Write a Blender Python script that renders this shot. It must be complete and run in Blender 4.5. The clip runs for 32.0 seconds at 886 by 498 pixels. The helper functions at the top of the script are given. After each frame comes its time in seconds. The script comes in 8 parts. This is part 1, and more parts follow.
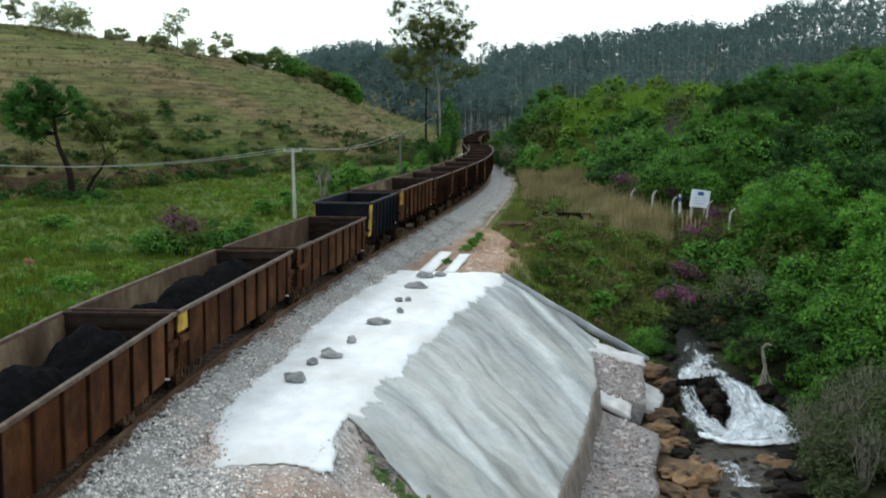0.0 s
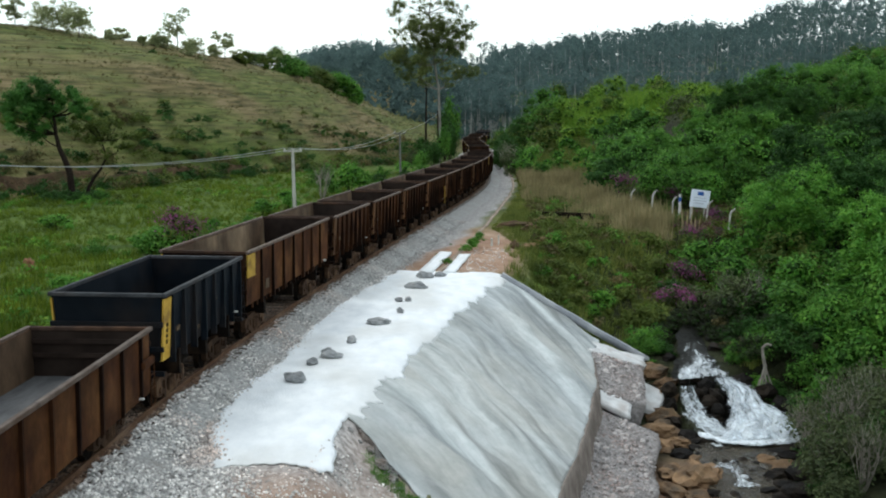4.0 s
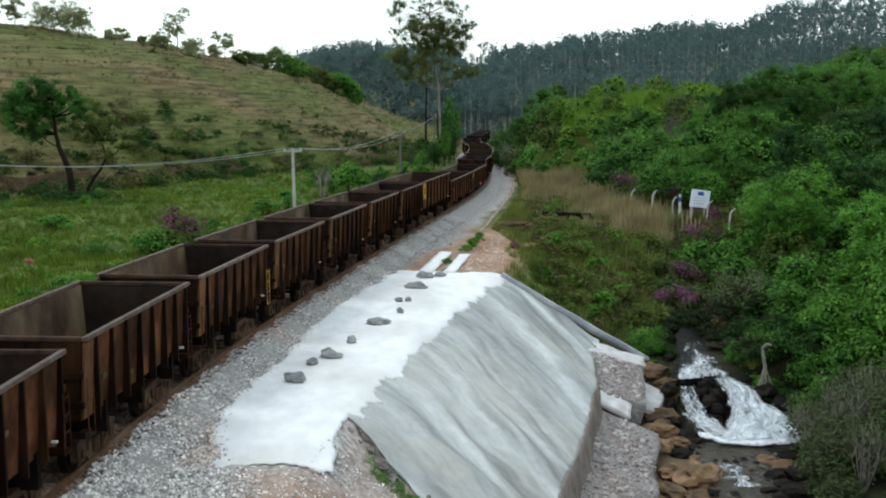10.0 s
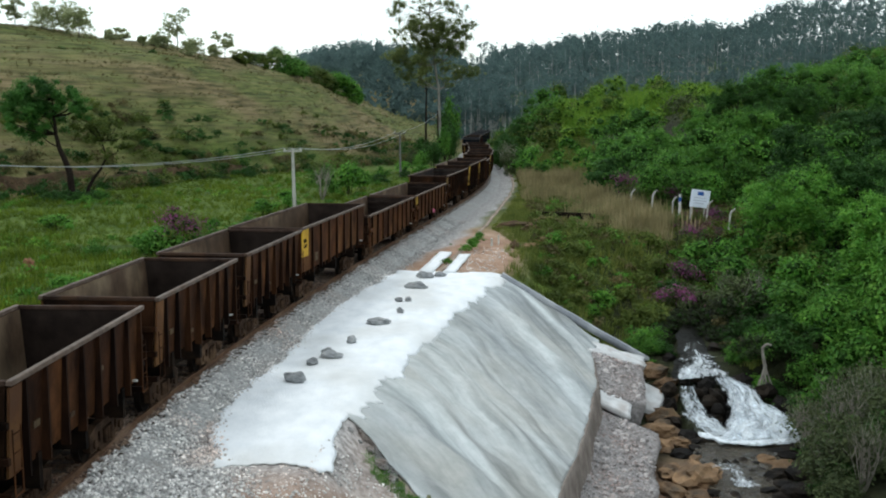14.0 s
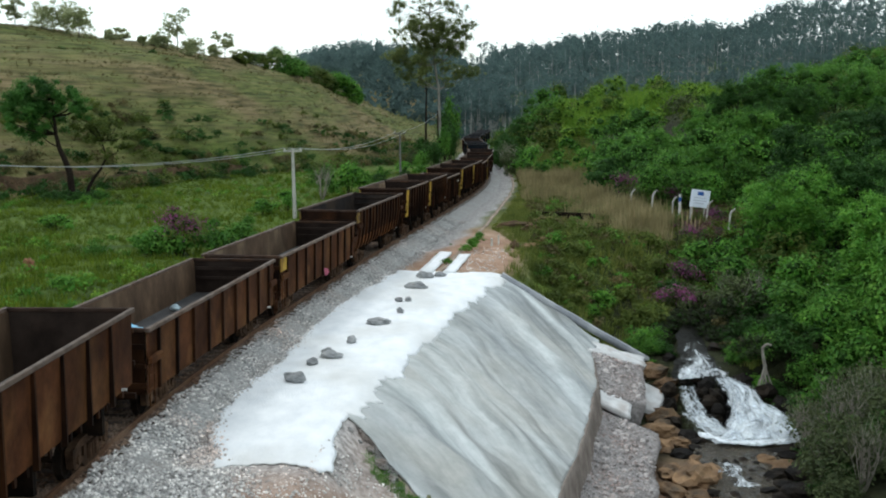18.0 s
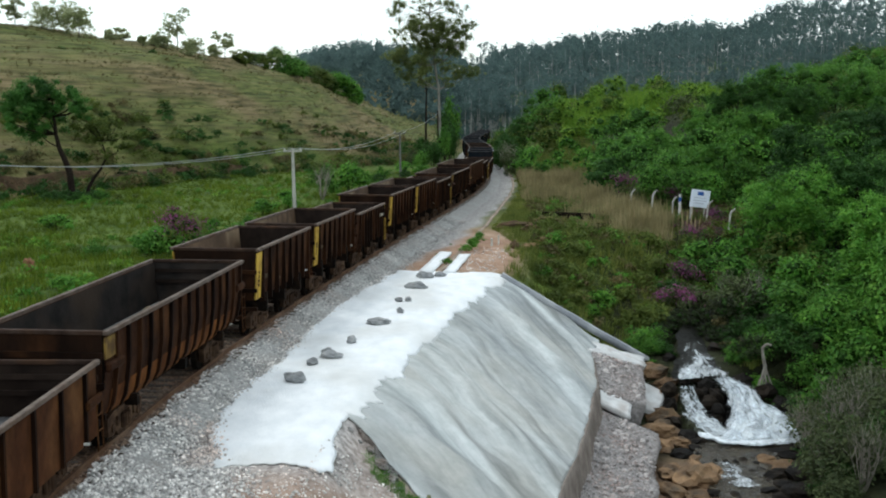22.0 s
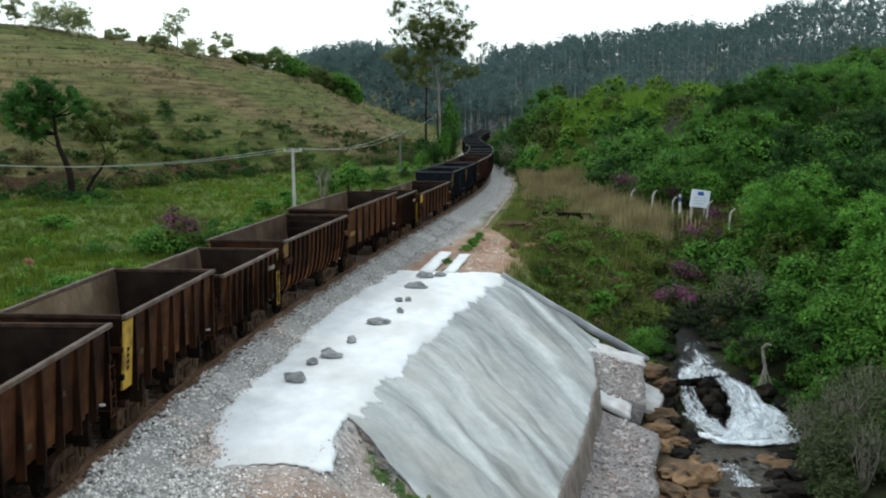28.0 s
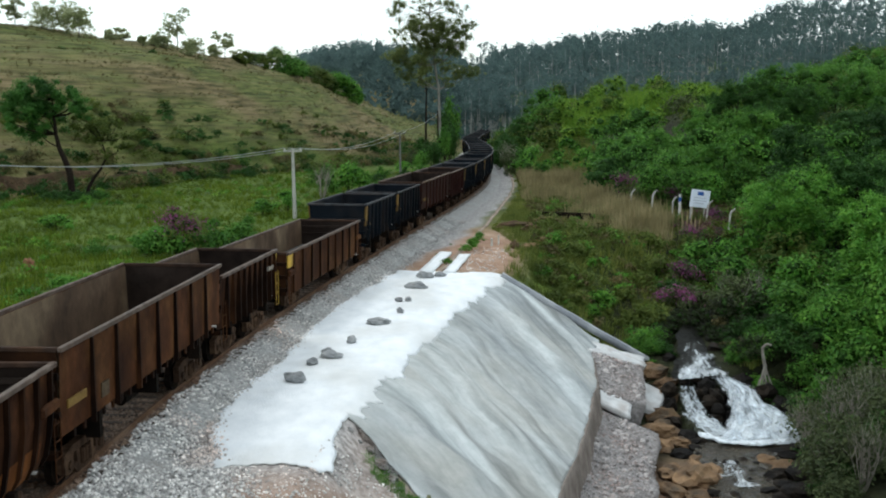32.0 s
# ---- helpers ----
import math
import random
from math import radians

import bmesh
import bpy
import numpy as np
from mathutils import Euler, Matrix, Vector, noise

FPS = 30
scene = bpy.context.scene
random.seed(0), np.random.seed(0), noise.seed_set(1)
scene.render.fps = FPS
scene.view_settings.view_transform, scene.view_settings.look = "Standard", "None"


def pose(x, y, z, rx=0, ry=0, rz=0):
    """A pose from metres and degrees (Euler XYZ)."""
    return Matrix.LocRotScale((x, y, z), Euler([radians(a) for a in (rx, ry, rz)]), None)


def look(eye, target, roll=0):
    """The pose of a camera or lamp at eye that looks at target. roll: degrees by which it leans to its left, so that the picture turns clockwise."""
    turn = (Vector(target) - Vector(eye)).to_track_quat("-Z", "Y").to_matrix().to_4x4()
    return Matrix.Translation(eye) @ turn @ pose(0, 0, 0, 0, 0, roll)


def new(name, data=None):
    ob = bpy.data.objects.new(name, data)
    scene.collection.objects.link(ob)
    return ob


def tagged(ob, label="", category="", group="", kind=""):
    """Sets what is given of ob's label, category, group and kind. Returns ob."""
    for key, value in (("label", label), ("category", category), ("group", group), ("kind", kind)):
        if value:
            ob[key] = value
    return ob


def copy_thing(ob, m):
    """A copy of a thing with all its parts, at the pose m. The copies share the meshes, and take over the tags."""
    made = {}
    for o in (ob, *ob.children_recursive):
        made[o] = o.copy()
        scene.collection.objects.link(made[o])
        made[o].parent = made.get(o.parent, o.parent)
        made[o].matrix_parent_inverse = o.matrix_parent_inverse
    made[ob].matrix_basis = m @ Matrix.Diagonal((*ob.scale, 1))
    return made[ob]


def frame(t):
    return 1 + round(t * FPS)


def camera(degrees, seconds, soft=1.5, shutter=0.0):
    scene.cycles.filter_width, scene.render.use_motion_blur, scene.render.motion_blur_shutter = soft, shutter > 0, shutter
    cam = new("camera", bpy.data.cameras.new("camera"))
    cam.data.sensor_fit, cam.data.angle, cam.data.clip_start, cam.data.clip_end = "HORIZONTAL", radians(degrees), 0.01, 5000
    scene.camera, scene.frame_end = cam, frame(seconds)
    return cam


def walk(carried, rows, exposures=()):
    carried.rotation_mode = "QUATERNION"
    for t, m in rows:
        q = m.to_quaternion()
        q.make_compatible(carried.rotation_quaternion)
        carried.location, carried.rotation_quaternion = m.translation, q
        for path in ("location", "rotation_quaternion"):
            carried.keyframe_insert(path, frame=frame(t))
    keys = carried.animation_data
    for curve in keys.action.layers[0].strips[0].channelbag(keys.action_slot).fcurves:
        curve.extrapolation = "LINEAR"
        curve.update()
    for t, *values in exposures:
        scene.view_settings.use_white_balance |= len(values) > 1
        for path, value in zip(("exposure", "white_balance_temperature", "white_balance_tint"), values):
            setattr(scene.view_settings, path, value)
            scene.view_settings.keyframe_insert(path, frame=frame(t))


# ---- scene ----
# camera: it stands still on a bridge parapet above the line
EYE_Z = 7.8645
cam = camera(47.42, 32.0, soft=2.0)
EYE = pose(0, 0, EYE_Z, 90 - 7.907, 0, 0)
walk(cam, [(0.0, EYE), (32.0, EYE)], exposures=[(0.0, 0.0, 6200, 6), (32.0, 0.0, 6200, 6)])

# ---- light: bright thin overcast, late in the day ----
SUN_EL, SUN_AZ = 55, -60      # azimuth clockwise from the line of sight
world = bpy.data.worlds.new("sky")
scene.world = world
world.use_nodes = True
wn, wl = world.node_tree.nodes, world.node_tree.links
wn.clear()
sky = wn.new("ShaderNodeTexSky")
sky.sky_type, sky.sun_disc = "NISHITA", False
sky.sun_elevation, sky.sun_rotation = radians(SUN_EL), radians(SUN_AZ)
bg_sky = wn.new("ShaderNodeBackground")
bg_sky.inputs["Strength"].default_value = 0.05
bg_cloud = wn.new("ShaderNodeBackground")
bg_cloud.inputs["Color"].default_value = (0.97, 1.0, 0.97, 1)
bg_cloud.inputs["Strength"].default_value = 0.92
wadd = wn.new("ShaderNodeAddShader")
wout = wn.new("ShaderNodeOutputWorld")
wl.new(sky.outputs[0], bg_sky.inputs["Color"])
wl.new(bg_sky.outputs[0], wadd.inputs[0])
wl.new(bg_cloud.outputs[0], wadd.inputs[1])
wl.new(wadd.outputs[0], wout.inputs["Surface"])
sun = new("sun", bpy.data.lights.new("sun", "SUN"))
sun.data.energy, sun.data.angle, sun.data.color = 0.8, radians(14), (1.0, 0.96, 0.9)
_az, _el = radians(SUN_AZ), radians(SUN_EL)
sun.matrix_world = look((math.sin(_az) * math.cos(_el) * 80, math.cos(_az) * math.cos(_el) * 80, math.sin(_el) * 80), (0, 0, 0))


# ---- materials ----
def rgba(c):
    return (c[0], c[1], c[2], 1)


def surf(name, c1, c2, scale=2.0, rough=0.8, bump=0.3, stain=None, stain_scale=0.35, stain_amount=0.5,
         vary=0.15, metal=0.0, island=False, stretch=(1, 1, 1), fine=9.0, depth=0.03, leaf=0.0, turn=0.0, distort=0.0, source="", grime=0.0):
    """A surface of two mixed colours at a coarse and a fine scale, with stains, relief and a tint of its own for each piece."""
    m = bpy.data.materials.new(name)
    m.use_nodes = True
    n, l = m.node_tree.nodes, m.node_tree.links
    b = n["Principled BSDF"]
    tc = n.new("ShaderNodeTexCoord")
    mp = n.new("ShaderNodeMapping")
    mp.vector_type = "TEXTURE"
    mp.inputs["Scale"].default_value = tuple(1 / v for v in stretch)
    mp.inputs["Rotation"].default_value = (0, 0, radians(turn))
    info = n.new("ShaderNodeNewGeometry" if island else "ShaderNodeObjectInfo")
    place = info.outputs["Position"] if island else tc.outputs["Object"]
    if source:
        held = n.new("ShaderNodeAttribute")
        held.attribute_name = source
        place = held.outputs["Vector"]
    l.new(place, mp.inputs["Vector"])
    rnd = info.outputs["Random Per Island" if island else "Random"]
    off = n.new("ShaderNodeVectorMath")
    off.operation = "MULTIPLY_ADD"
    l.new(rnd, off.inputs[0])
    off.inputs[1].default_value = (37.0, 17.0, 23.0) if not island else (0, 0, 0)
    l.new(mp.outputs[0], off.inputs[2])
    vec = off.outputs[0]
    a = n.new("ShaderNodeTexNoise")
    a.inputs["Scale"].default_value, a.inputs["Detail"].default_value, a.inputs["Roughness"].default_value = scale, 6, 0.62
    a.inputs["Distortion"].default_value = distort
    l.new(vec, a.inputs["Vector"])
    r1 = n.new("ShaderNodeValToRGB")
    r1.color_ramp.elements[0].position, r1.color_ramp.elements[1].position = 0.32, 0.68
    r1.color_ramp.elements[0].color, r1.color_ramp.elements[1].color = rgba(c1), rgba(c2)
    l.new(a.outputs["Fac"], r1.inputs[0])
    col = r1.outputs[0]
    if stain:
        s = n.new("ShaderNodeTexNoise")
        s.inputs["Scale"].default_value, s.inputs["Detail"].default_value = stain_scale, 5
        l.new(vec, s.inputs["Vector"])
        r2 = n.new("ShaderNodeValToRGB")
        r2.color_ramp.elements[0].position, r2.color_ramp.elements[1].position = 0.48, 0.66
        r2.color_ramp.elements[1].color = (stain_amount,) * 3 + (1,)
        l.new(s.outputs["Fac"], r2.inputs[0])
        mx = n.new("ShaderNodeMix")
        mx.data_type = "RGBA"
        l.new(r2.outputs[0], mx.inputs["Factor"])
        l.new(col, mx.inputs["A"])
        mx.inputs["B"].default_value = rgba(stain)
        col = mx.outputs["Result"]
    if grime:
        for k, (size, lo, hi) in enumerate(((scale * 0.55, 0.40, 0.58), (scale * 3.1, 0.36, 0.60))):
            g = n.new("ShaderNodeTexNoise")
            g.inputs["Scale"].default_value, g.inputs["Detail"].default_value, g.inputs["Roughness"].default_value = size, 8, 0.7
            l.new(vec, g.inputs["Vector"])
            r3 = n.new("ShaderNodeValToRGB")
            r3.color_ramp.elements[0].position, r3.color_ramp.elements[1].position = lo, hi
            r3.color_ramp.elements[0].color = ((1 - grime if k == 0 else 1 - 0.6 * grime),) * 3 + (1,)
            l.new(g.outputs["Fac"], r3.inputs[0])
            mg = n.new("ShaderNodeMix")
            mg.data_type, mg.blend_type = "RGBA", "MULTIPLY"
            mg.inputs["Factor"].default_value = 1.0
            l.new(col, mg.inputs["A"])
            l.new(r3.outputs[0], mg.inputs["B"])
            col = mg.outputs["Result"]
    hsv = n.new("ShaderNodeHueSaturation")
    mr = n.new("ShaderNodeMapRange")
    mr.inputs["To Min"].default_value, mr.inputs["To Max"].default_value = 1 - vary, 1 + vary
    l.new(rnd, mr.inputs["Value"])
    l.new(mr.outputs[0], hsv.inputs["Value"])
    l.new(col, hsv.inputs["Color"])
    if leaf:
        mh = n.new("ShaderNodeMapRange")
        mh.inputs["To Min"].default_value, mh.inputs["To Max"].default_value = 0.5 + leaf, 0.5 - leaf
        l.new(rnd, mh.inputs["Value"])
        l.new(mh.outputs[0], hsv.inputs["Hue"])
    l.new(hsv.outputs[0], b.inputs["Base Color"])
    b.inputs["Roughness"].default_value, b.inputs["Metallic"].default_value = rough, metal
    b.inputs["Specular IOR Level"].default_value = 0.5 if rough < 0.5 else (0.18 if max(c2) > 0.12 else 0.05)
    if bump:
        f = n.new("ShaderNodeTexNoise")
        f.inputs["Scale"].default_value, f.inputs["Detail"].default_value = scale * fine, 4
        l.new(vec, f.inputs["Vector"])
        bp = n.new("ShaderNodeBump")
        bp.inputs["Strength"].default_value, bp.inputs["Distance"].default_value = bump, depth
        l.new(f.outputs["Fac"], bp.inputs["Height"])
        l.new(bp.outputs[0], b.inputs["Normal"])
    return m


def leafy(name, c1, c2, vary=0.19, hue=0.015, rough=0.55, through_light=0.28):
    """Leaves: a colour for each, some light let through."""
    lo, hi = tuple(0.80 * v for v in c1), tuple(1.10 * v for v in c2)
    m = surf(name, lo, hi, scale=0.26, rough=rough, bump=0, vary=vary, island=True, leaf=hue)
    n, l = m.node_tree.nodes, m.node_tree.links
    b = n["Principled BSDF"]
    tr = n.new("ShaderNodeBsdfTranslucent")
    l.new(b.inputs["Base Color"].links[0].from_socket, tr.inputs["Color"])
    mix = n.new("ShaderNodeMixShader")
    mix.inputs[0].default_value = through_light
    l.new(b.outputs[0], mix.inputs[1])
    l.new(tr.outputs[0], mix.inputs[2])
    l.new(mix.outputs[0], n["Material Output"].inputs["Surface"])
    b.inputs["Specular IOR Level"].default_value = 0.12
    return m


# Near-black rust: holds the shade of ribs and end walls in its colour.
M_RUST_SHADE = surf("rusty_steel", (0.0085, 0.0046, 0.0032), (0.024, 0.0118, 0.0068), 1.6, 0.75, 0.25, (0.085, 0.035, 0.014), 0.7, 0.6, 0.25, 0.0, stretch=(1, 1, 0.45), grime=0.4)
M_RUST_L = surf("light_rusty_steel", (0.042, 0.0158, 0.0072), (0.106, 0.0420, 0.0168), 1.0, 0.75, 0.3, (0.165, 0.078, 0.030), 0.7, 0.75, 0.22, 0.0, stretch=(1, 1, 0.8), grime=0.45)
M_RUST_M = surf("brown_rust_steel", (0.031, 0.0130, 0.0072), (0.086, 0.0362, 0.0172), 1.3, 0.75, 0.3, (0.170, 0.072, 0.028), 0.9, 0.75, 0.35, 0.0, stretch=(1, 1, 0.8), grime=0.5)
M_SCALE = surf("orange_scale_rust", (0.035, 0.013, 0.006), (0.10, 0.038, 0.013), 2.2, 0.8, 0.3, (0.19, 0.075, 0.022), 0.9, 0.7, 0.25, 0.0, stretch=(1, 1, 0.5))
M_GREYIN = surf("dark_grey_steel_inside", (0.012, 0.0110, 0.0108), (0.034, 0.0295, 0.0270), 1.3, 0.7, 0.3, (0.075, 0.052, 0.036), 0.5, 0.5, 0.2, 0.0)
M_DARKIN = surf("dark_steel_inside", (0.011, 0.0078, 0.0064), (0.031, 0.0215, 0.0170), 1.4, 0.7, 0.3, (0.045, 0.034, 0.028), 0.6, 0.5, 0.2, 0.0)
M_DARK = surf("dark_blue_paint", (0.004, 0.0065, 0.010), (0.009, 0.0125, 0.017), 1.6, 0.6, 0.15, (0.05, 0.035, 0.025), 0.6, 0.3, 0.2, 0.0)
M_MAROON = surf("maroon_paint", (0.022, 0.009, 0.008), (0.04, 0.016, 0.013), 1.4, 0.65, 0.15, (0.03, 0.014, 0.01), 0.6, 0.5, 0.15, 0.0)
M_INNER = surf("worn_steel_inside", (0.074, 0.047, 0.029), (0.174, 0.113, 0.070), 0.9, 0.7, 0.3, (0.36, 0.27, 0.17), 0.42, 0.75, 0.2, 0.0, stretch=(1, 1, 0.7), grime=0.4)
M_FLOOR = surf("dusty_wagon_floor", (0.085, 0.086, 0.090), (0.20, 0.20, 0.205), 1.2, 0.8, 0.3, (0.045, 0.036, 0.030), 0.6, 0.7, 0.2, stretch=(1, 0.35, 1), grime=0.4)
M_RIM = surf("bare_steel_rim", (0.066, 0.046, 0.035), (0.165, 0.125, 0.100), 3.0, 0.6, 0.3, (0.085, 0.047, 0.028), 1.2, 0.7, 0.15, 0.0)
# Rusty, darker twin of the rim colour, painted for the end bars' shaded faces.
M_RIM_E = surf("rusty_shaded_end_rim", (0.022, 0.013, 0.010), (0.060, 0.040, 0.031), 3.0, 0.7, 0.3, (0.085, 0.045, 0.025), 1.2, 0.6, 0.25, 0.0)
M_DULLYEL = surf("dull_yellow_paint", (0.13, 0.078, 0.022), (0.22, 0.14, 0.035), 3.0, 0.75, 0.1, (0.05, 0.026, 0.014), 2.2, 0.8, 0.2)
M_RIM_D = surf("dark_painted_rim", (0.035, 0.038, 0.042), (0.075, 0.078, 0.084), 3.0, 0.55, 0.2, (0.06, 0.04, 0.03), 1.2, 0.5, 0.15, 0.0)
M_UNDER = surf("grimy_running_gear", (0.004, 0.0032, 0.0028), (0.011, 0.008, 0.006), 3.0, 0.85, 0.3, (0.035, 0.021, 0.013), 2.0, 0.5, 0.3, 0.0)
M_BOGIE = surf("rusty_cast_bogie", (0.020, 0.012, 0.008), (0.072, 0.043, 0.027), 4.0, 0.8, 0.3, (0.12, 0.075, 0.045), 2.0, 0.6, 0.3, 0.0)
M_YELLOW = surf("faded_yellow_paint", (0.42, 0.25, 0.03), (0.55, 0.36, 0.06), 3.0, 0.7, 0.1, (0.12, 0.06, 0.02), 2.0, 0.7, 0.2)
M_ORANGE = surf("orange_primer", (0.07, 0.031, 0.012), (0.15, 0.07, 0.024), 3.0, 0.75, 0.1, (0.07, 0.03, 0.015), 1.5, 0.8, 0.3)
M_WHITE = surf("white_paint", (0.55, 0.55, 0.52), (0.75, 0.75, 0.72), 5.0, 0.6, 0.05, (0.3, 0.27, 0.22), 3.0, 0.5, 0.1)
M_FADED = surf("faded_mark", (0.06, 0.040, 0.022), (0.125, 0.090, 0.050), 5.0, 0.7, 0.05, (0.05, 0.03, 0.015), 6.0, 0.8, 0.2)
M_SIGNPAINT = surf("strong_yellow_paint", (0.50, 0.29, 0.012), (0.62, 0.38, 0.025), 3.0, 0.6, 0.05, (0.25, 0.13, 0.02), 1.5, 0.5, 0.05)
M_STENCIL = surf("grey_stencil", (0.3, 0.27, 0.22), (0.42, 0.39, 0.33), 5.0, 0.7, 0.05, (0.12, 0.08, 0.05), 6.0, 0.8, 0.2)
M_COAL = surf("coal", (0.004, 0.004, 0.005), (0.013, 0.013, 0.015), 5.0, 0.85, 1.0, vary=0.1, depth=0.1)
M_RAIL = surf("rusty_rail", (0.075, 0.037, 0.019), (0.145, 0.080, 0.045), 4.0, 0.6, 0.2, (0.24, 0.16, 0.11), 0.6, 0.6, 0.05)
M_SLEEPER = surf("weathered_timber", (0.07, 0.055, 0.045), (0.16, 0.13, 0.11), 3.0, 0.9, 0.5, (0.05, 0.035, 0.025), 1.5, 0.6, 0.3, stretch=(0.3, 2, 2))
M_STONE = surf("ballast_stone", (0.46, 0.445, 0.43), (0.84, 0.81, 0.775), 3.0, 0.9, 0.4, (0.70, 0.535, 0.455), 0.22, 0.8, 0.52, island=True)
M_STONE_D = surf("grey_ballast_stone", (0.29, 0.29, 0.28), (0.56, 0.56, 0.54), 3.0, 0.9, 0.4, (0.46, 0.36, 0.31), 0.22, 0.5, 0.5, island=True)
M_STONE_R = surf("rust_stained_stone", (0.15, 0.105, 0.076), (0.34, 0.25, 0.19), 3.0, 0.9, 0.4, (0.16, 0.085, 0.05), 0.3, 0.7, 0.5, island=True)
M_BOULDER = surf("dark_boulder", (0.19, 0.20, 0.205), (0.34, 0.35, 0.355), 3.0, 0.85, 0.5, (0.35, 0.35, 0.34), 1.5, 0.5, 0.2)


# ---- small mesh helpers ----
def part(name, bm, material, parent=None, label="", smooth=False):
    """Links a bmesh (or a ready mesh) as one mesh object under a thing or a part."""
    if isinstance(bm, bpy.types.Mesh):
        me = bm
    else:
        me = bpy.data.meshes.new(name)
        bm.to_mesh(me)
        bm.free()
        if material:
            me.materials.append(material)
        if smooth:
            for p in me.polygons:
                p.use_smooth = True
    ob = new(name, me)
    if parent:
        ob.parent = parent
    if label:
        tagged(ob, label)
    return ob


def empty(name, m=None):
    ob = new(name)
    ob.empty_display_size = 0.2
    if m is not None:
        ob.matrix_basis = m
    return ob


def hexa(bm, pts):
    """A six-sided solid from eight corners: four below, four above, both anticlockwise."""
    v = [bm.verts.new(p) for p in pts]
    for f in ((3, 2, 1, 0), (4, 5, 6, 7), (0, 1, 5, 4), (1, 2, 6, 5), (2, 3, 7, 6), (3, 0, 4, 7)):
        bm.faces.new([v[i] for i in f])


def box(bm, x0, x1, y0, y1, z0, z1):
    hexa(bm, [(x0, y0, z0), (x1, y0, z0), (x1, y1, z0), (x0, y1, z0), (x0, y0, z1), (x1, y0, z1), (x1, y1, z1), (x0, y1, z1)])


def tube(bm, p, q, r0, r1=None, n=8, caps=True):
    p, q = Vector(p), Vector(q)
    r1 = r0 if r1 is None else r1
    d = (q - p).normalized()
    a = d.orthogonal().normalized()
    b = d.cross(a)
    ring = [[bm.verts.new(c + (a * math.cos(k * math.tau / n) + b * math.sin(k * math.tau / n)) * r) for k in range(n)] for c, r in ((p, r0), (q, r1))]
    for k in range(n):
        bm.faces.new((ring[0][k], ring[0][(k + 1) % n], ring[1][(k + 1) % n], ring[1][k]))
    if caps:
        bm.faces.new(ring[0][::-1])
        bm.faces.new(ring[1])


def prism(bm, poly, x0, x1):
    """A (y, z) outline drawn out along x."""
    a = [bm.verts.new((x0, y, z)) for y, z in poly]
    b = [bm.verts.new((x1, y, z)) for y, z in poly]
    n = len(poly)
    bm.faces.new(a[::-1])
    bm.faces.new(b)
    for k in range(n):
        bm.faces.new((a[k], a[(k + 1) % n], b[(k + 1) % n], b[k]))


def rough_stone(bm, c, sx, sy, sz, rng, sub=1):
    """A lumpy stone."""
    made = bmesh.ops.create_icosphere(bm, subdivisions=sub, radius=1.0)["verts"]
    ph = rng.uniform(0, 99)
    rz = rng.uniform(0, math.tau)
    for v in made:
        k = 1 + 0.5 * noise.noise(v.co * 1.5 + Vector((ph, ph, ph))) + 0.25 * noise.noise(v.co * 3.7 + Vector((ph, 0, ph)))
        x, y, z = v.co.x * sx * k, v.co.y * sy * k, v.co.z * sz * k
        v.co = Vector((c[0] + x * math.cos(rz) - y * math.sin(rz), c[1] + x * math.sin(rz) + y * math.cos(rz), c[2] + z))


# ---- the line: its plan by curvature, its level by a gentle fall ----
def line_table():
    ks = [-260, -3, 0, 20, 40, 60, 80, 100, 125, 150, 170, 190, 215, 300, 380, 560]
    kv = [0, 0, 5.9, 6.0, 1.4, 0.1, -0.8, -3.5, -2.8, -1.0, 2.6, 2.2, 0, -1.5, 0, 0]
    s = np.arange(-260, 560, 1.0)
    k = np.interp(s, ks, kv) / 1000
    i0 = 260
    h = -0.0394 + np.cumsum(k) - np.cumsum(k)[i0]
    x = np.cumsum(np.sin(h))
    y = np.cumsum(np.cos(h))
    return s, h, -9.002 + x - x[i0], 8.0 + y - y[i0]


LINE_S, LINE_H, LINE_X, LINE_Y = line_table()
GRADE = -0.0034


def on_line(s, off=0.0, z=0.0):
    h = float(np.interp(s, LINE_S, LINE_H))
    return Vector((float(np.interp(s, LINE_S, LINE_X)) + off * math.cos(h), float(np.interp(s, LINE_S, LINE_Y)) - off * math.sin(h), GRADE * s + z))


def line_heading(s):
    return float(np.interp(s, LINE_S, LINE_H))


def sm(a, b, x):
    t = np.clip((x - a) / (b - a), 0, 1)
    return t * t * (3 - 2 * t)


def along_off(x, y):
    """Distance along the line and to its right, for arrays."""
    s = np.interp(y, LINE_Y, LINE_S)
    h = np.interp(y, LINE_Y, LINE_H)
    return s, (x - np.interp(y, LINE_Y, LINE_X)) * np.cos(h)


# ---- the land ----
STREAM = [(9.5, 22, -8.2), (11.5, 34, -7.0), (12.9, 41, -6.6), (13.2, 43.4, -6.62), (12.6, 46.2, -6.2), (12.35, 46.9, -4.95), (12.4, 48, -4.62), (13.2, 53, -4.2), (16, 60, -3.65), (25, 62, -3.2), (45, 68, -2.6), (120, 90, 0.0)]


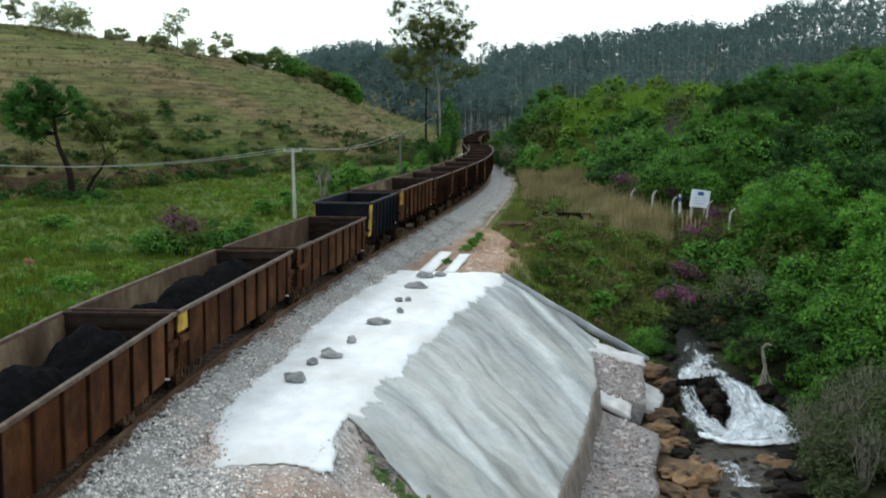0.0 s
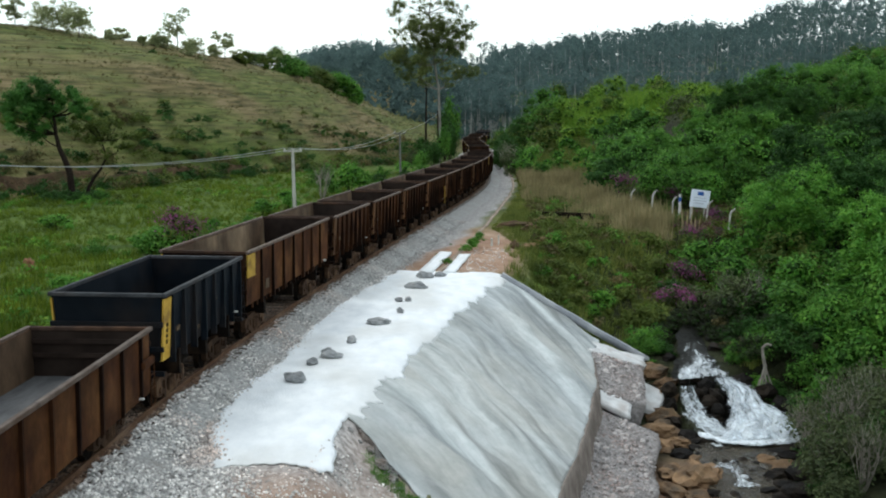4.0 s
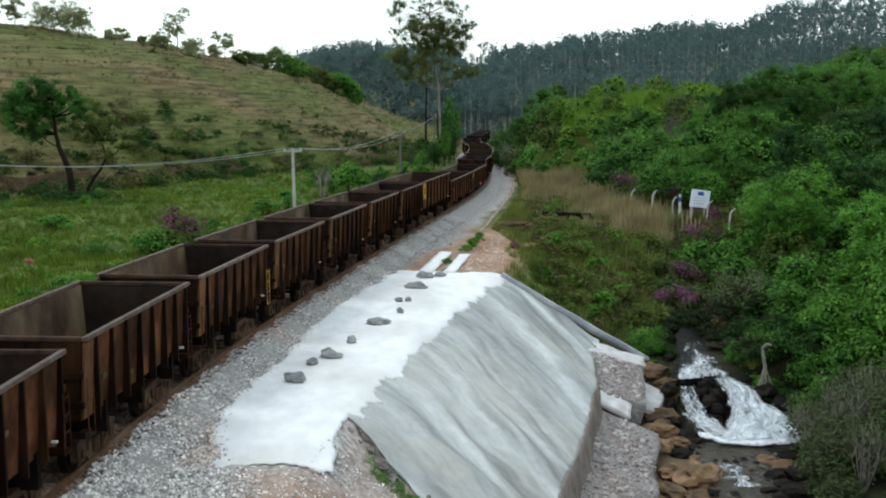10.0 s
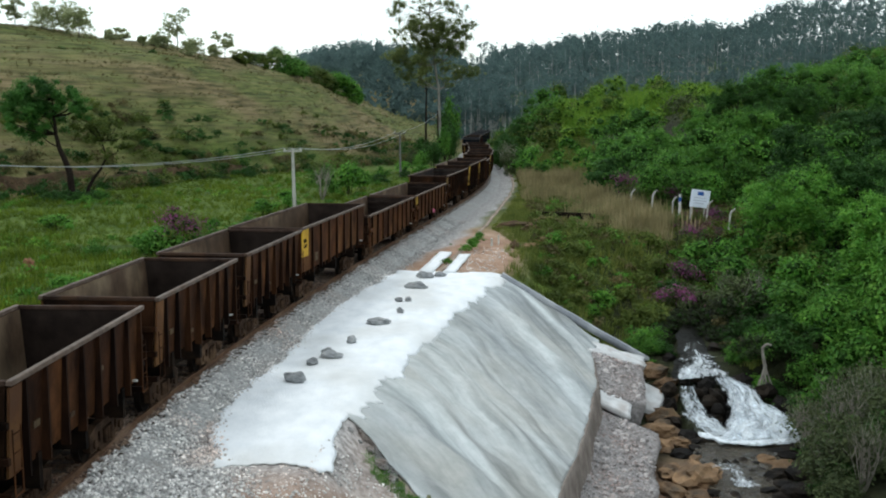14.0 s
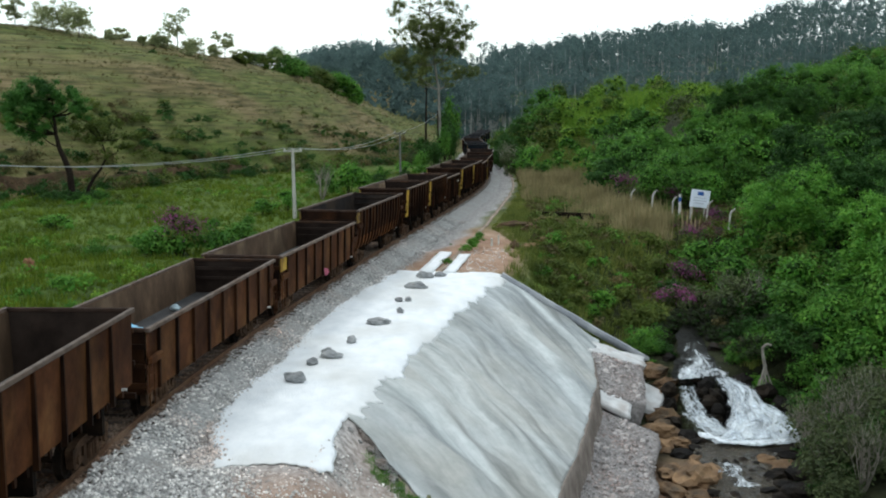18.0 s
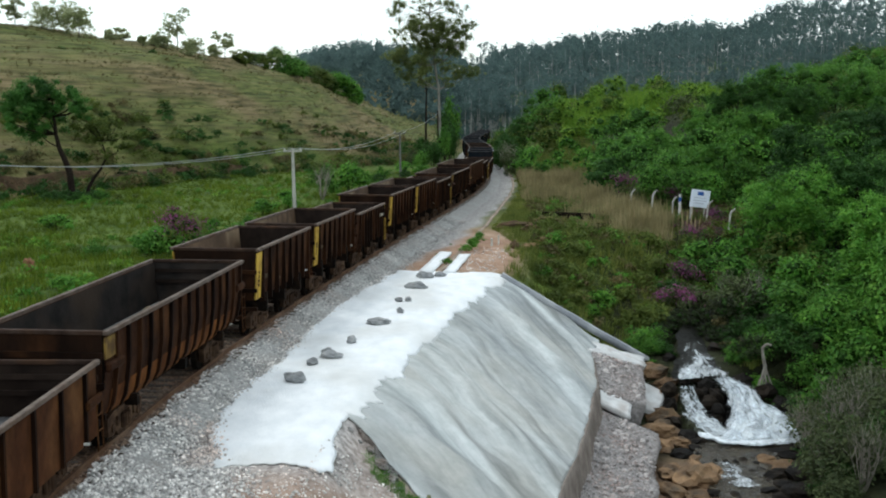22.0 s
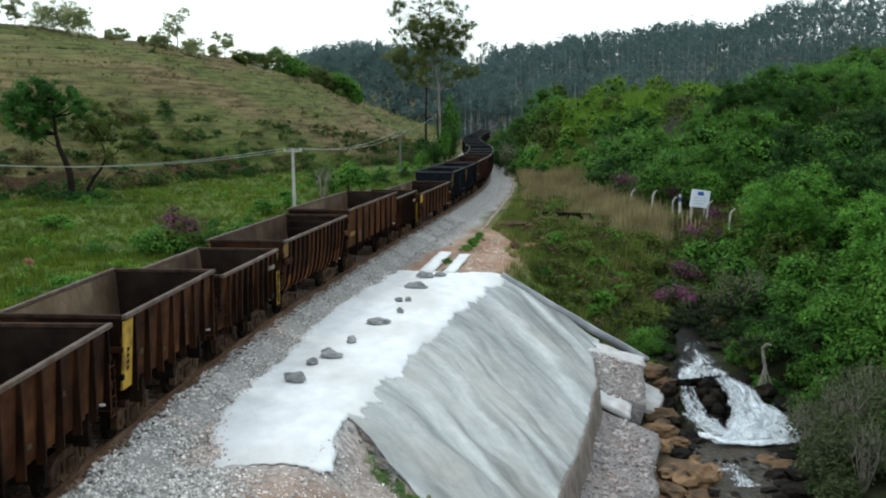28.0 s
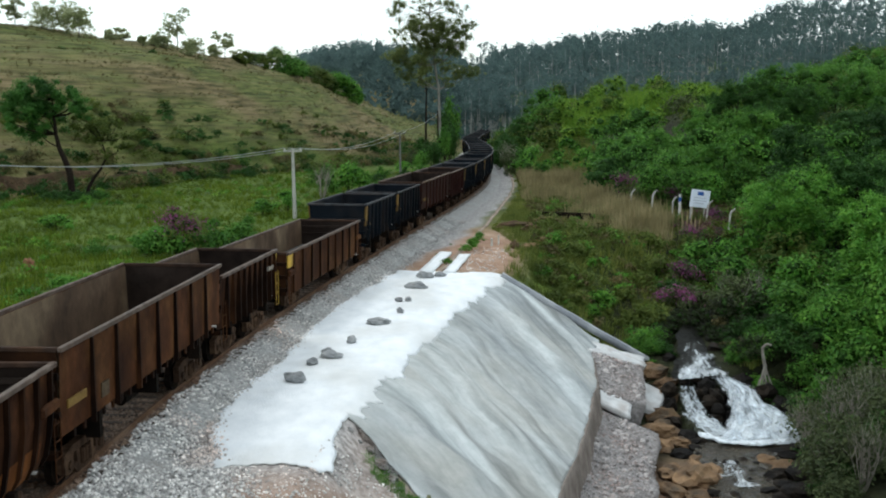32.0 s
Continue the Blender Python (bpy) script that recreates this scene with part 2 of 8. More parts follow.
def stream_near(x, y):
    best = np.full(np.shape(x), 1e9)
    zb = np.zeros(np.shape(x))
    for (ax, ay, az), (bx, by, bz) in zip(STREAM[:-1], STREAM[1:]):
        dx, dy = bx - ax, by - ay
        t = np.clip(((x - ax) * dx + (y - ay) * dy) / (dx * dx + dy * dy), 0, 1)
        d = np.hypot(x - ax - t * dx, y - ay - t * dy)
        near = d < best
        best = np.where(near, d, best)
        zb = np.where(near, az + t * (bz - az), zb)
    return best, zb


def wob(x, y, f, seed=0.0):
    """Cheap smooth unevenness, about -1 to 1."""
    return (np.sin(x * f * 1.0 + y * f * 0.37 + seed) + np.sin(y * f * 1.13 - x * f * 0.29 + seed * 1.7) + np.sin((x + y) * f * 0.61 + seed * 2.3) + np.sin((x - y) * f * 1.71 + seed * 0.7)) / 4


def hill_left(x, y):
    toe = np.interp(x, [-200, -90, -45, -28, -8, 10], [70, 82, 98, 135, 168, 215])
    d = y - toe
    crest = np.interp(x, [-220, -120, -70, -45, -28, -10, 5, 30], [36, 28, 22.6, 19.2, 15.2, 6.2, 1.6, 0.0])
    up = np.clip(d / 85, 0, 1)
    z = crest * (1 - (1 - up) ** 1.7) * sm(-2, 14, d) * 1.0
    terr = 0.34 * (np.sin(z * 3.0 + 3 * wob(x, y, 0.05)) + 0.45 * np.sin(z * 7.1 + 5 * wob(x, y, 0.07, 3.0))) * sm(2, 6, z)
    return z + terr - 0.05 * np.clip(d - 90, 0, 200) * sm(0, 1, crest), d


def bench(s):
    """Width of the level strip on the line's right side."""
    return np.interp(s, [0, 15, 24, 32, 40, 46, 66, 90, 130, 200], [8.0, 5.7, 6.1, 6.7, 7.5, 8.6, 6.6, 4.8, 4.0, 3.5])


def land(x, y):
    """The ground's height, for arrays."""
    s, off = along_off(x, y)
    base = GRADE * s
    left, d = hill_left(x, y)
    nat_l = -1.1 + left + 0.25 * wob(x, y, 0.11, 1.0)
    rise = 12 * sm(0, 60, x * 0.6 + y * 0.5 - 55) * sm(6, 32, off) * (1 - sm(180, 270, y))
    crest = np.interp(x, [11, 15, 18, 21, 26, 32, 38, 50, 58, 63, 70, 77, 105], [0, 3.0, 5.2, 3.6, 0.4, -2.2, -3.6, -4.2, -3.2, -1.6, 0.6, 3.4, 6.5])
    rise = rise + crest * sm(115, 185, y) * (1 - sm(185, 280, y)) * sm(6, 14, off)
    nat_r = -0.6 + rise + 0.35 * wob(x, y, 0.16, 4.0)
    far = sm(240, 420, y) * (16 + np.clip(x + 40, -60, 260) * 0.085) * sm(-115, -55, x)
    nat = np.where(off < 0, nat_l, nat_r)
    nat = nat + far
    nat = nat + 30 * sm(500, 1500, np.hypot(x, y))
    ds, zb = stream_near(x, y)
    wide = 7.5 + 2.0 * sm(50, 70, y) + 9.0 * sm(12, 19, x) * (1 - sm(63, 72, y))
    nat = np.where(off > 0, zb + (nat - zb) * sm(0.9 + 1.5 * np.exp(-((y - 43.4) / 2.6) ** 2), wide, ds), nat)
    # formation of the line
    form = base - 0.55
    inner = np.where(off > 0, bench(s), 3.0)
    z = form + (nat - form) * sm(0, 1, (np.abs(off) - inner) / 7.0)
    # embankment beside the stream, plane slope with a steep foot
    bank = form - (off - inner) * 0.60 - np.clip(off - 13.2, 0, 9) * 0.5 - 1.7 * sm(12.6, 13.3, off) - 0.85 * sm(0.3, 1.6, off - inner) * sm(0.2, 1.2, s - 19.9 + (off - 5.8) * 1.05)
    low = np.minimum(zb, np.interp(y, [43, 46, 50.5], [-6.6, -6.1, -4.7]))
    bank = bank - 0.30 * sm(0.0, 0.6, 19.9 - (off - 5.8) * 1.05 - s) * sm(5.9, 6.8, off) * (1 - sm(7.0, 8.4, off)) * sm(8, 14, s)
    bank = np.maximum(bank, low - 0.15)
    on_bank = (off > inner) * sm(6, 12, s) * (1 - sm(44, 58, s)) * (1 - sm(17, 19, off))
    z = z + (np.minimum(bank, form) - z) * on_bank
    return z


def height(x, y):
    return float(land(np.array([float(x)]), np.array([float(y)]))[0])


# ---- ground: one sheet to the horizon ----
def ground_material():
    m = bpy.data.materials.new("grass_and_soil")
    m.use_nodes = True
    n, l = m.node_tree.nodes, m.node_tree.links
    b = n["Principled BSDF"]
    tc = n.new("ShaderNodeTexCoord")
    at = n.new("ShaderNodeAttribute")
    at.attribute_name = "zone"
    sep = n.new("ShaderNodeSeparateColor")
    l.new(at.outputs["Color"], sep.inputs[0])

    def tex(scale, detail=5, stretch=(1, 1, 1)):
        mp = n.new("ShaderNodeMapping")
        mp.inputs["Scale"].default_value = stretch
        l.new(tc.outputs["Object"], mp.inputs["Vector"])
        t = n.new("ShaderNodeTexNoise")
        t.inputs["Scale"].default_value, t.inputs["Detail"].default_value = scale, detail
        l.new(mp.outputs[0], t.inputs["Vector"])
        return t.outputs["Fac"]

    def ramp(fac, *stops):
        r = n.new("ShaderNodeValToRGB")
        e = r.color_ramp.elements
        while len(e) < len(stops):
            e.new(0.5)
        for k, (pos, c) in enumerate(stops):
            e[k].position, e[k].color = pos, rgba(c)
        l.new(fac, r.inputs[0])
        return r.outputs[0]

    def mixed(fac, a, c):
        x = n.new("ShaderNodeMix")
        x.data_type = "RGBA"
        l.new(fac, x.inputs["Factor"])
        l.new(a, x.inputs["A"])
        l.new(c, x.inputs["B"])
        return x.outputs["Result"]

    lush = ramp(tex(0.35, 8), (0.3, (0.020, 0.036, 0.006)), (0.5, (0.048, 0.086, 0.009)), (0.7, (0.085, 0.138, 0.015)))
    pale = ramp(tex(0.6, 8, (1, 2.2, 1)), (0.3, (0.045, 0.068, 0.013)), (0.55, (0.090, 0.140, 0.021)), (0.72, (0.145, 0.190, 0.038)))
    green = mixed(ramp(tex(0.07, 4, (1, 2, 1)), (0.42, (0, 0, 0)), (0.60, (1, 1, 1))), lush, pale)
    # Litter and soil, darkened to hold the thicket's shade as well.
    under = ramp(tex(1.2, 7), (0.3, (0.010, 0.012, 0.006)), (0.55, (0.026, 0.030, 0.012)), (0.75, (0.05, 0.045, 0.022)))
    under_grass = ramp(tex(1.5, 5), (0.3, (0.026, 0.028, 0.010)), (0.7, (0.060, 0.052, 0.022)))
    tan = ramp(tex(0.55, 9, (0.34, 0.34, 3.6)), (0.34, (0.056, 0.056, 0.020)), (0.47, (0.147, 0.118, 0.053)), (0.60, (0.198, 0.159, 0.078)), (0.72, (0.25, 0.187, 0.106)))
    olive = ramp(tex(0.70, 9, (0.34, 0.34, 3.4)), (0.34, (0.046, 0.060, 0.016)), (0.50, (0.105, 0.124, 0.034)), (0.68, (0.170, 0.172, 0.059)))
    dry = mixed(ramp(tex(0.045, 5, (1, 1, 3.0)), (0.40, (0, 0, 0)), (0.60, (1, 1, 1))), tan, olive)
    dry = mixed(ramp(tex(0.30, 8, (0.30, 0.30, 6.5)), (0.34, (0.5, 0.5, 0.5)), (0.47, (0, 0, 0))), dry, under_grass)
    soil = ramp(tex(0.7, 6), (0.22, (0.205, 0.118, 0.076)), (0.5, (0.35, 0.225, 0.155)), (0.80, (0.53, 0.385, 0.29)))
    stone = ramp(tex(5.0, 6), (0.35, (0.24, 0.23, 0.22)), (0.5, (0.40, 0.38, 0.37)), (0.68, (0.58, 0.55, 0.53)))
    col = mixed(sep.outputs["Red"], green, dry)
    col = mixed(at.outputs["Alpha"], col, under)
    col = mixed(sep.outputs["Green"], col, soil)
    col = mixed(sep.outputs["Blue"], col, stone)
    l.new(col, b.inputs["Base Color"])
    b.inputs["Roughness"].default_value = 0.95
    b.inputs["Specular IOR Level"].default_value = 0.2
    bp = n.new("ShaderNodeBump")
    bp.inputs["Strength"].default_value, bp.inputs["Distance"].default_value = 0.7, 0.25
    l.new(tex(3.0, 8), bp.inputs["Height"])
    l.new(bp.outputs[0], b.inputs["Normal"])
    return m


def grid_mesh(name, X, Y, Z):
    """A mesh from equal two-dimensional arrays."""
    r, c = X.shape
    me = bpy.data.meshes.new(name)
    idx = np.arange(r * c).reshape(r, c)
    quads = np.stack([idx[:-1, :-1], idx[:-1, 1:], idx[1:, 1:], idx[1:, :-1]], -1).reshape(-1, 4)
    me.from_pydata(np.stack([X, Y, Z], -1).reshape(-1, 3).tolist(), [], quads.tolist())
    me.polygons.foreach_set("use_smooth", [True] * len(me.polygons))
    return me


def axis(core0, core1, step, ends, n):
    """Even steps in the core, growing ones to both ends."""
    core = np.arange(core0, core1, step)
    g = np.linspace(0, 1, n + 1)[1:]
    lo = core[0] - (np.exp(g * 5.2) - 1) / (math.e ** 5.2 - 1) * (core[0] - ends[0]) - g * step * 3
    hi = core[-1] + (np.exp(g * 5.2) - 1) / (math.e ** 5.2 - 1) * (ends[1] - core[-1]) + g * step * 3
    return np.concatenate([lo[::-1], core, hi])


def ground_zones(x, y):
    s, off = along_off(x, y)
    left, d = hill_left(x, y)
    pasture = sm(3, 16, d + 6 * wob(x, y, 0.09, 2.0)) * (off < 0)
    tall_dry = (off > 4) * sm(48, 60, s) * (1 - sm(150, 180, s)) * (1 - sm(9, 14, off + 2 * wob(x, y, 0.3)))
    zone_r = np.clip(pasture + 0.6 * tall_dry, 0, 1)
    cut = sm(-3, 0, d) * (1 - sm(5, 9, d)) * np.clip(sm(-0.1, 0.5, wob(x, y, 0.13, 3.0)) * 0.3 + 0.55 * (1 - sm(-40, -30, x)), 0, 0.6) * (off < 0)
    verge = (off > 2.2) * (1 - sm(0, 1.2, off - bench(s) - 0.7 * wob(x, y, 0.7) + 1.6 * sm(56, 68, s))) * (1 - sm(60, 70, s + 2.5 * wob(x, y, 0.8, 2.0)))
    front = verge * (1 - sm(15, 16.5, s + 1.2 * wob(x, y, 0.9, 5.0)))
    ds, zb = stream_near(x, y)
    bank = (off > 12) * (x < 12.5) * sm(15, 20, s) * (1 - sm(29, 35, s)) * (1 - sm(3.2, 5.0, ds))
    zone_g = np.clip(cut + front + verge * sm(43, 46, s) + bank, 0, 1)
    zone_b = sm(-2.9, -2.4, off) * (1 - sm(2.5, 3.3, off + 0.5 * wob(x, y, 0.9, 2.0) - 1.0 * (s < 34) * sm(-2, 2, s) - 1.2 * sm(48, 60, s)))
    edge = (off > 3) * (1 - sm(7.5, 9.0, off + 0.6 * wob(x, y, 0.9))) * (s > 9) * (1 - sm(19.5, 21, s))
    zone_g = np.clip(zone_g + edge, 0, 1)
    zone_b = np.clip(zone_b + 0.6 * edge * sm(13.5, 15.5, s + 1.2 * wob(x, y, 0.8, 1.0)) + 0.55 * verge * (s < 30) * sm(10.5, 14, s + 2 * wob(x, y, 0.8, 1.0)), 0, 1)
    # Mask for the thicket's and stream bank's shade, painted into the ground colour.
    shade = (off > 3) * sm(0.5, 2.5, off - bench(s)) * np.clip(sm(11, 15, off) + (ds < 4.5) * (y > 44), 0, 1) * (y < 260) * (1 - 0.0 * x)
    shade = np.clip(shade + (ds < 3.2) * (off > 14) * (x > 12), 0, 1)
    return zone_r, zone_g, zone_b, shade


GX = axis(-40, 40, 0.62, (-2500, 2500), 70)
GY = axis(10, 125, 0.62, (-2200, 3500), 90)
gx, gy = np.meshgrid(GX, GY)
gz = land(gx, gy)
s_, off_ = along_off(gx, gy)
gz = gz + 0.05 * wob(gx, gy, 1.3, 2.0) * (np.abs(off_) > 3.5) * (np.hypot(gx, gy) < 300)
ground_me = grid_mesh("ground", gx, gy, gz)
zr, zg, zbl, zsh = ground_zones(gx, gy)
attr = ground_me.attributes.new("zone", "FLOAT_COLOR", "POINT")
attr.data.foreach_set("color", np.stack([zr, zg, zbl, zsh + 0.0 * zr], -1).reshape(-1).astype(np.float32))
ground_me.materials.append(ground_material())
ground = new("ground", ground_me)
tagged(ground, "green meadow, dry pasture hill and bare reddish soil", "ground", kind="structure")


# ---- the line: ballast, sleepers, rails ----
def ballast_bed():
    S = np.arange(-60, 330, 1.0)
    prof = [(-2.6, -0.60), (-1.75, -0.20), (-1.12, -0.15), (-0.75, -0.155), (0, -0.18), (0.75, -0.155), (1.12, -0.15), (1.6, -0.22), (2.4, -0.54)]
    X = np.zeros((len(S), len(prof)))
    Y, Z = X.copy(), X.copy()
    for i, s in enumerate(S):
        for j, (o, z) in enumerate(prof):
            p = on_line(s, o + 0.12 * math.sin(s * 1.7 + j), z)
            X[i, j], Y[i, j], Z[i, j] = p
    me = grid_mesh("ballast", X, Y, Z)
    me.materials.append(surf("ballast_bed", (0.25, 0.248, 0.24), (0.56, 0.555, 0.54), 9.0, 0.95, 0.8, (0.30, 0.235, 0.195), 0.5, 0.35, 0.0, depth=0.06, fine=3))
    me.materials.append(surf("rust_stained_ballast", (0.14, 0.108, 0.084), (0.33, 0.265, 0.215), 8.0, 0.95, 0.8, (0.10, 0.058, 0.035), 0.6, 0.6, 0.0, depth=0.06, fine=3))
    me.polygons.foreach_set("material_index", [1 if 2 <= k % 8 <= 5 else 0 for k in range(len(me.polygons))])
    return tagged(new("ballast", me), "grey crushed stone ballast bed under the rails", "ballast", kind="structure")


ballast_bed()


def rail(off):
    """A flat-bottomed rail along the line."""
    prof = [(-0.065, -0.16), (0.065, -0.16), (0.065, -0.145), (0.012, -0.12), (0.012, -0.045), (0.035, -0.035), (0.035, 0.0), (-0.035, 0.0), (-0.035, -0.035), (-0.012, -0.045), (-0.012, -0.12), (-0.065, -0.145)]
    S = np.arange(-250, 540, 3.0)
    bm = bmesh.new()
    last = None
    for s in S:
        ring = [bm.verts.new(on_line(s, off + o, z)) for o, z in prof]
        if last:
            for k in range(len(prof)):
                bm.faces.new((last[k], ring[k], ring[(k + 1) % len(prof)], last[(k + 1) % len(prof)]))
        last = ring
    bmesh.ops.recalc_face_normals(bm, faces=bm.faces)
    ob = part("rail", bm, M_RAIL)
    return tagged(ob, "rusty steel rail spiked to timber sleepers", "rail", "rails of the line", kind="structure")


rail(0.835)
rail(-0.835)


# ---- wagons ----
WHEEL_R = 0.42


def lathe_wheel(bm, x0, side):
    """A flanged wheel turned round x."""
    prof = [(0.06, 0.10), (0.04, 0.34), (0.07, WHEEL_R), (-0.065, WHEEL_R + 0.005), (-0.085, WHEEL_R + 0.03), (-0.03, 0.10)]
    n = 14
    rings = [[bm.verts.new((x0 + side * px, r * math.cos(k * math.tau / n), r * math.sin(k * math.tau / n))) for k in range(n)] for px, r in prof]
    for a, b in zip(rings, rings[1:] + rings[:1]):
        for k in range(n):
            bm.faces.new((a[k], a[(k + 1) % n], b[(k + 1) % n], b[k]))


def wheel_mesh():
    bm = bmesh.new()
    for side in (-1, 1):
        lathe_wheel(bm, 0.815 * side, side)
    tube(bm, (-1.0, 0, 0), (1.0, 0, 0), 0.075, n=10)
    for side in (-1, 1):
        tube(bm, (0.87 * side, 0, 0), (0.90 * side, 0, 0), 0.13, n=10)
    bmesh.ops.recalc_face_normals(bm, faces=bm.faces)
    me = bpy.data.meshes.new("wheelset")
    bm.to_mesh(me)
    bm.free()
    me.materials.append(M_UNDER)
    return me


def sideframe_mesh():
    bm = bmesh.new()
    members = [[(-1.06, 0.60), (-0.62, 0.64), (0.62, 0.64), (1.06, 0.60), (1.06, 0.70), (0.66, 0.82), (-0.66, 0.82), (-1.06, 0.70)],
               [(-0.62, 0.34), (-0.42, 0.14), (0.42, 0.14), (0.62, 0.34), (0.50, 0.42), (0.36, 0.28), (-0.36, 0.28), (-0.50, 0.42)],
               [(-0.42, 0.26), (-0.26, 0.26), (-0.26, 0.66), (-0.42, 0.66)], [(0.26, 0.26), (0.42, 0.26), (0.42, 0.66), (0.26, 0.66)]]
    for y in (-0.82, 0.82):
        members.append([(y - 0.22, 0.30), (y - 0.12, 0.24), (y + 0.12, 0.24), (y + 0.22, 0.30), (y + 0.24, 0.66), (y - 0.24, 0.66)])
    for k, poly in enumerate(members):
        prism(bm, poly, -0.09 + 0.006 * (k % 3), 0.09 - 0.006 * (k % 3))
    for y in (-0.78, 0.78):
        tube(bm, (-0.02, y, 0.42), (0.13, y, 0.42), 0.12, 0.10, 10)
    for y in (-0.16, 0.0, 0.16):
        tube(bm, (0.09, y, 0.26), (0.09, y, 0.60), 0.065, n=8)
    bmesh.ops.recalc_face_normals(bm, faces=bm.faces)
    me = bpy.data.meshes.new("side_frame")
    bm.to_mesh(me)
    bm.free()
    me.materials.append(M_BOGIE)
    return me


WHEEL_ME, FRAME_ME = wheel_mesh(), sideframe_mesh()


def add_bogie(wagon, y):
    bm = bmesh.new()
    box(bm, -0.9, 0.9, -0.16, 0.16, 0.48, 0.72)
    box(bm, -0.25, 0.25, -0.25, 0.25, 0.72, 0.86)
    bogie = part("bogie", bm, M_UNDER, wagon, "grimy cast steel bogie")
    bogie.location = (0, y, 0)
    for side in (-1, 1):
        f = part("side_frame", FRAME_ME, None, bogie)
        f.location = (1.02 * side, 0, 0)
        f.rotation_euler = (0, 0, 0 if side > 0 else math.pi)
    for k in (-0.78, 0.78):
        w = part("wheelset", WHEEL_ME, None, bogie, "grimy flanged steel wheels on an axle")
        w.location = (0, k, WHEEL_R)


def plate(pts_out, pts_in, outer, inner, name):
    """A thin plate: one face outside, one inside, closed round the edge."""
    bm = bmesh.new()
    o = [bm.verts.new(q) for q in pts_out]
    i = [bm.verts.new(q) for q in pts_in]
    n = len(o)
    bm.faces.new(o)
    f = bm.faces.new(i[::-1])
    f.material_index = 1
    for k in range(n):
        bm.faces.new((o[k], i[k], i[(k + 1) % n], o[(k + 1) % n]))
    bmesh.ops.recalc_face_normals(bm, faces=bm.faces)
    me = bpy.data.meshes.new(name)
    bm.to_mesh(me)
    bm.free()
    me.materials.append(outer)
    me.materials.append(inner)
    return me


def add_shell(wagon, L, prof, floor_z, outer, inner):
    """Side walls of one profile (x, z upwards), end walls and floor, each a plate."""
    t = 0.05
    y0, y1 = -L / 2, L / 2
    for side in (-1, 1):
        bm = bmesh.new()
        rows = []
        for dx in (0.0, -t):
            rows.append([[bm.verts.new((side * (x + dx), y, z)) for x, z in prof] for y in (y0, y1)])
        for k in range(len(prof) - 1):
            for r, mi in ((rows[0], 0), (rows[1], 1)):
                f = bm.faces.new((r[0][k], r[1][k], r[1][k + 1], r[0][k + 1]))
                f.material_index = mi
        for k in (0, -1):
            bm.faces.new((rows[0][0][k], rows[0][1][k], rows[1][1][k], rows[1][0][k]))
        bmesh.ops.recalc_face_normals(bm, faces=bm.faces)
        me = bpy.data.meshes.new("side_wall")
        bm.to_mesh(me)
        bm.free()
        me.materials.append(outer)
        me.materials.append(inner)
        part("side_wall", me, None, wagon)
    ring = [(-x + t, z) for x, z in prof] + [(x - t, z) for x, z in prof[::-1]]
    for e in (-1, 1):
        ye = e * L / 2
        # Brown wagons' end walls are coloured darker, outside and in, for their shade.
        part("end_wall", plate([(x, ye, z) for x, z in ring], [(x, ye - e * t, z) for x, z in ring], M_RUST_SHADE if outer in (M_RUST_M, M_RUST_L) else outer, M_DARKIN if inner is M_INNER else inner, "end_wall"), None, wagon)
    k = float(np.interp(floor_z, [q[1] for q in prof], [q[0] for q in prof])) - t
    base = [(-k, y0 + t), (k, y0 + t), (k, y1 - t), (-k, y1 - t)]
    part("floor", plate([(x, y, floor_z - 0.08) for x, y in base], [(x, y, floor_z) for x, y in base], outer, M_FLOOR, "floor"), None, wagon)


KINDS = {
    "tall": dict(L=7.0, h=3.18, bottom=1.36, ribs=8, rib_w=0.085, rib_d=0.07, half=1.60, lean=0.11, ends=(1.0, 1.65, 2.3)),
    "long": dict(L=11.2, h=3.24, bottom=1.38, ribs=7, rib_w=0.08, rib_d=0.06, half=1.57, lean=0.05, ends=(1.0, 1.8, 2.6)),
    "round": dict(L=11.0, h=3.02, bottom=0.94, ribs=15, rib_w=0.10, rib_d=0.09, half=1.58, ends=(1.0, 1.7, 2.4)),
    "low": dict(L=12.1, h=2.52, bottom=0.82, ribs=9, rib_w=0.10, rib_d=0.075, half=1.60, ends=(1.0, 1.5, 2.0)),
    "short": dict(L=6.2, h=2.86, bottom=1.10, ribs=10, rib_w=0.09, rib_d=0.07, half=1.57, lean=0.16, ends=(1.0, 1.7, 2.3)),
}
KINDS["belly"] = dict(KINDS["round"], L=10.0)


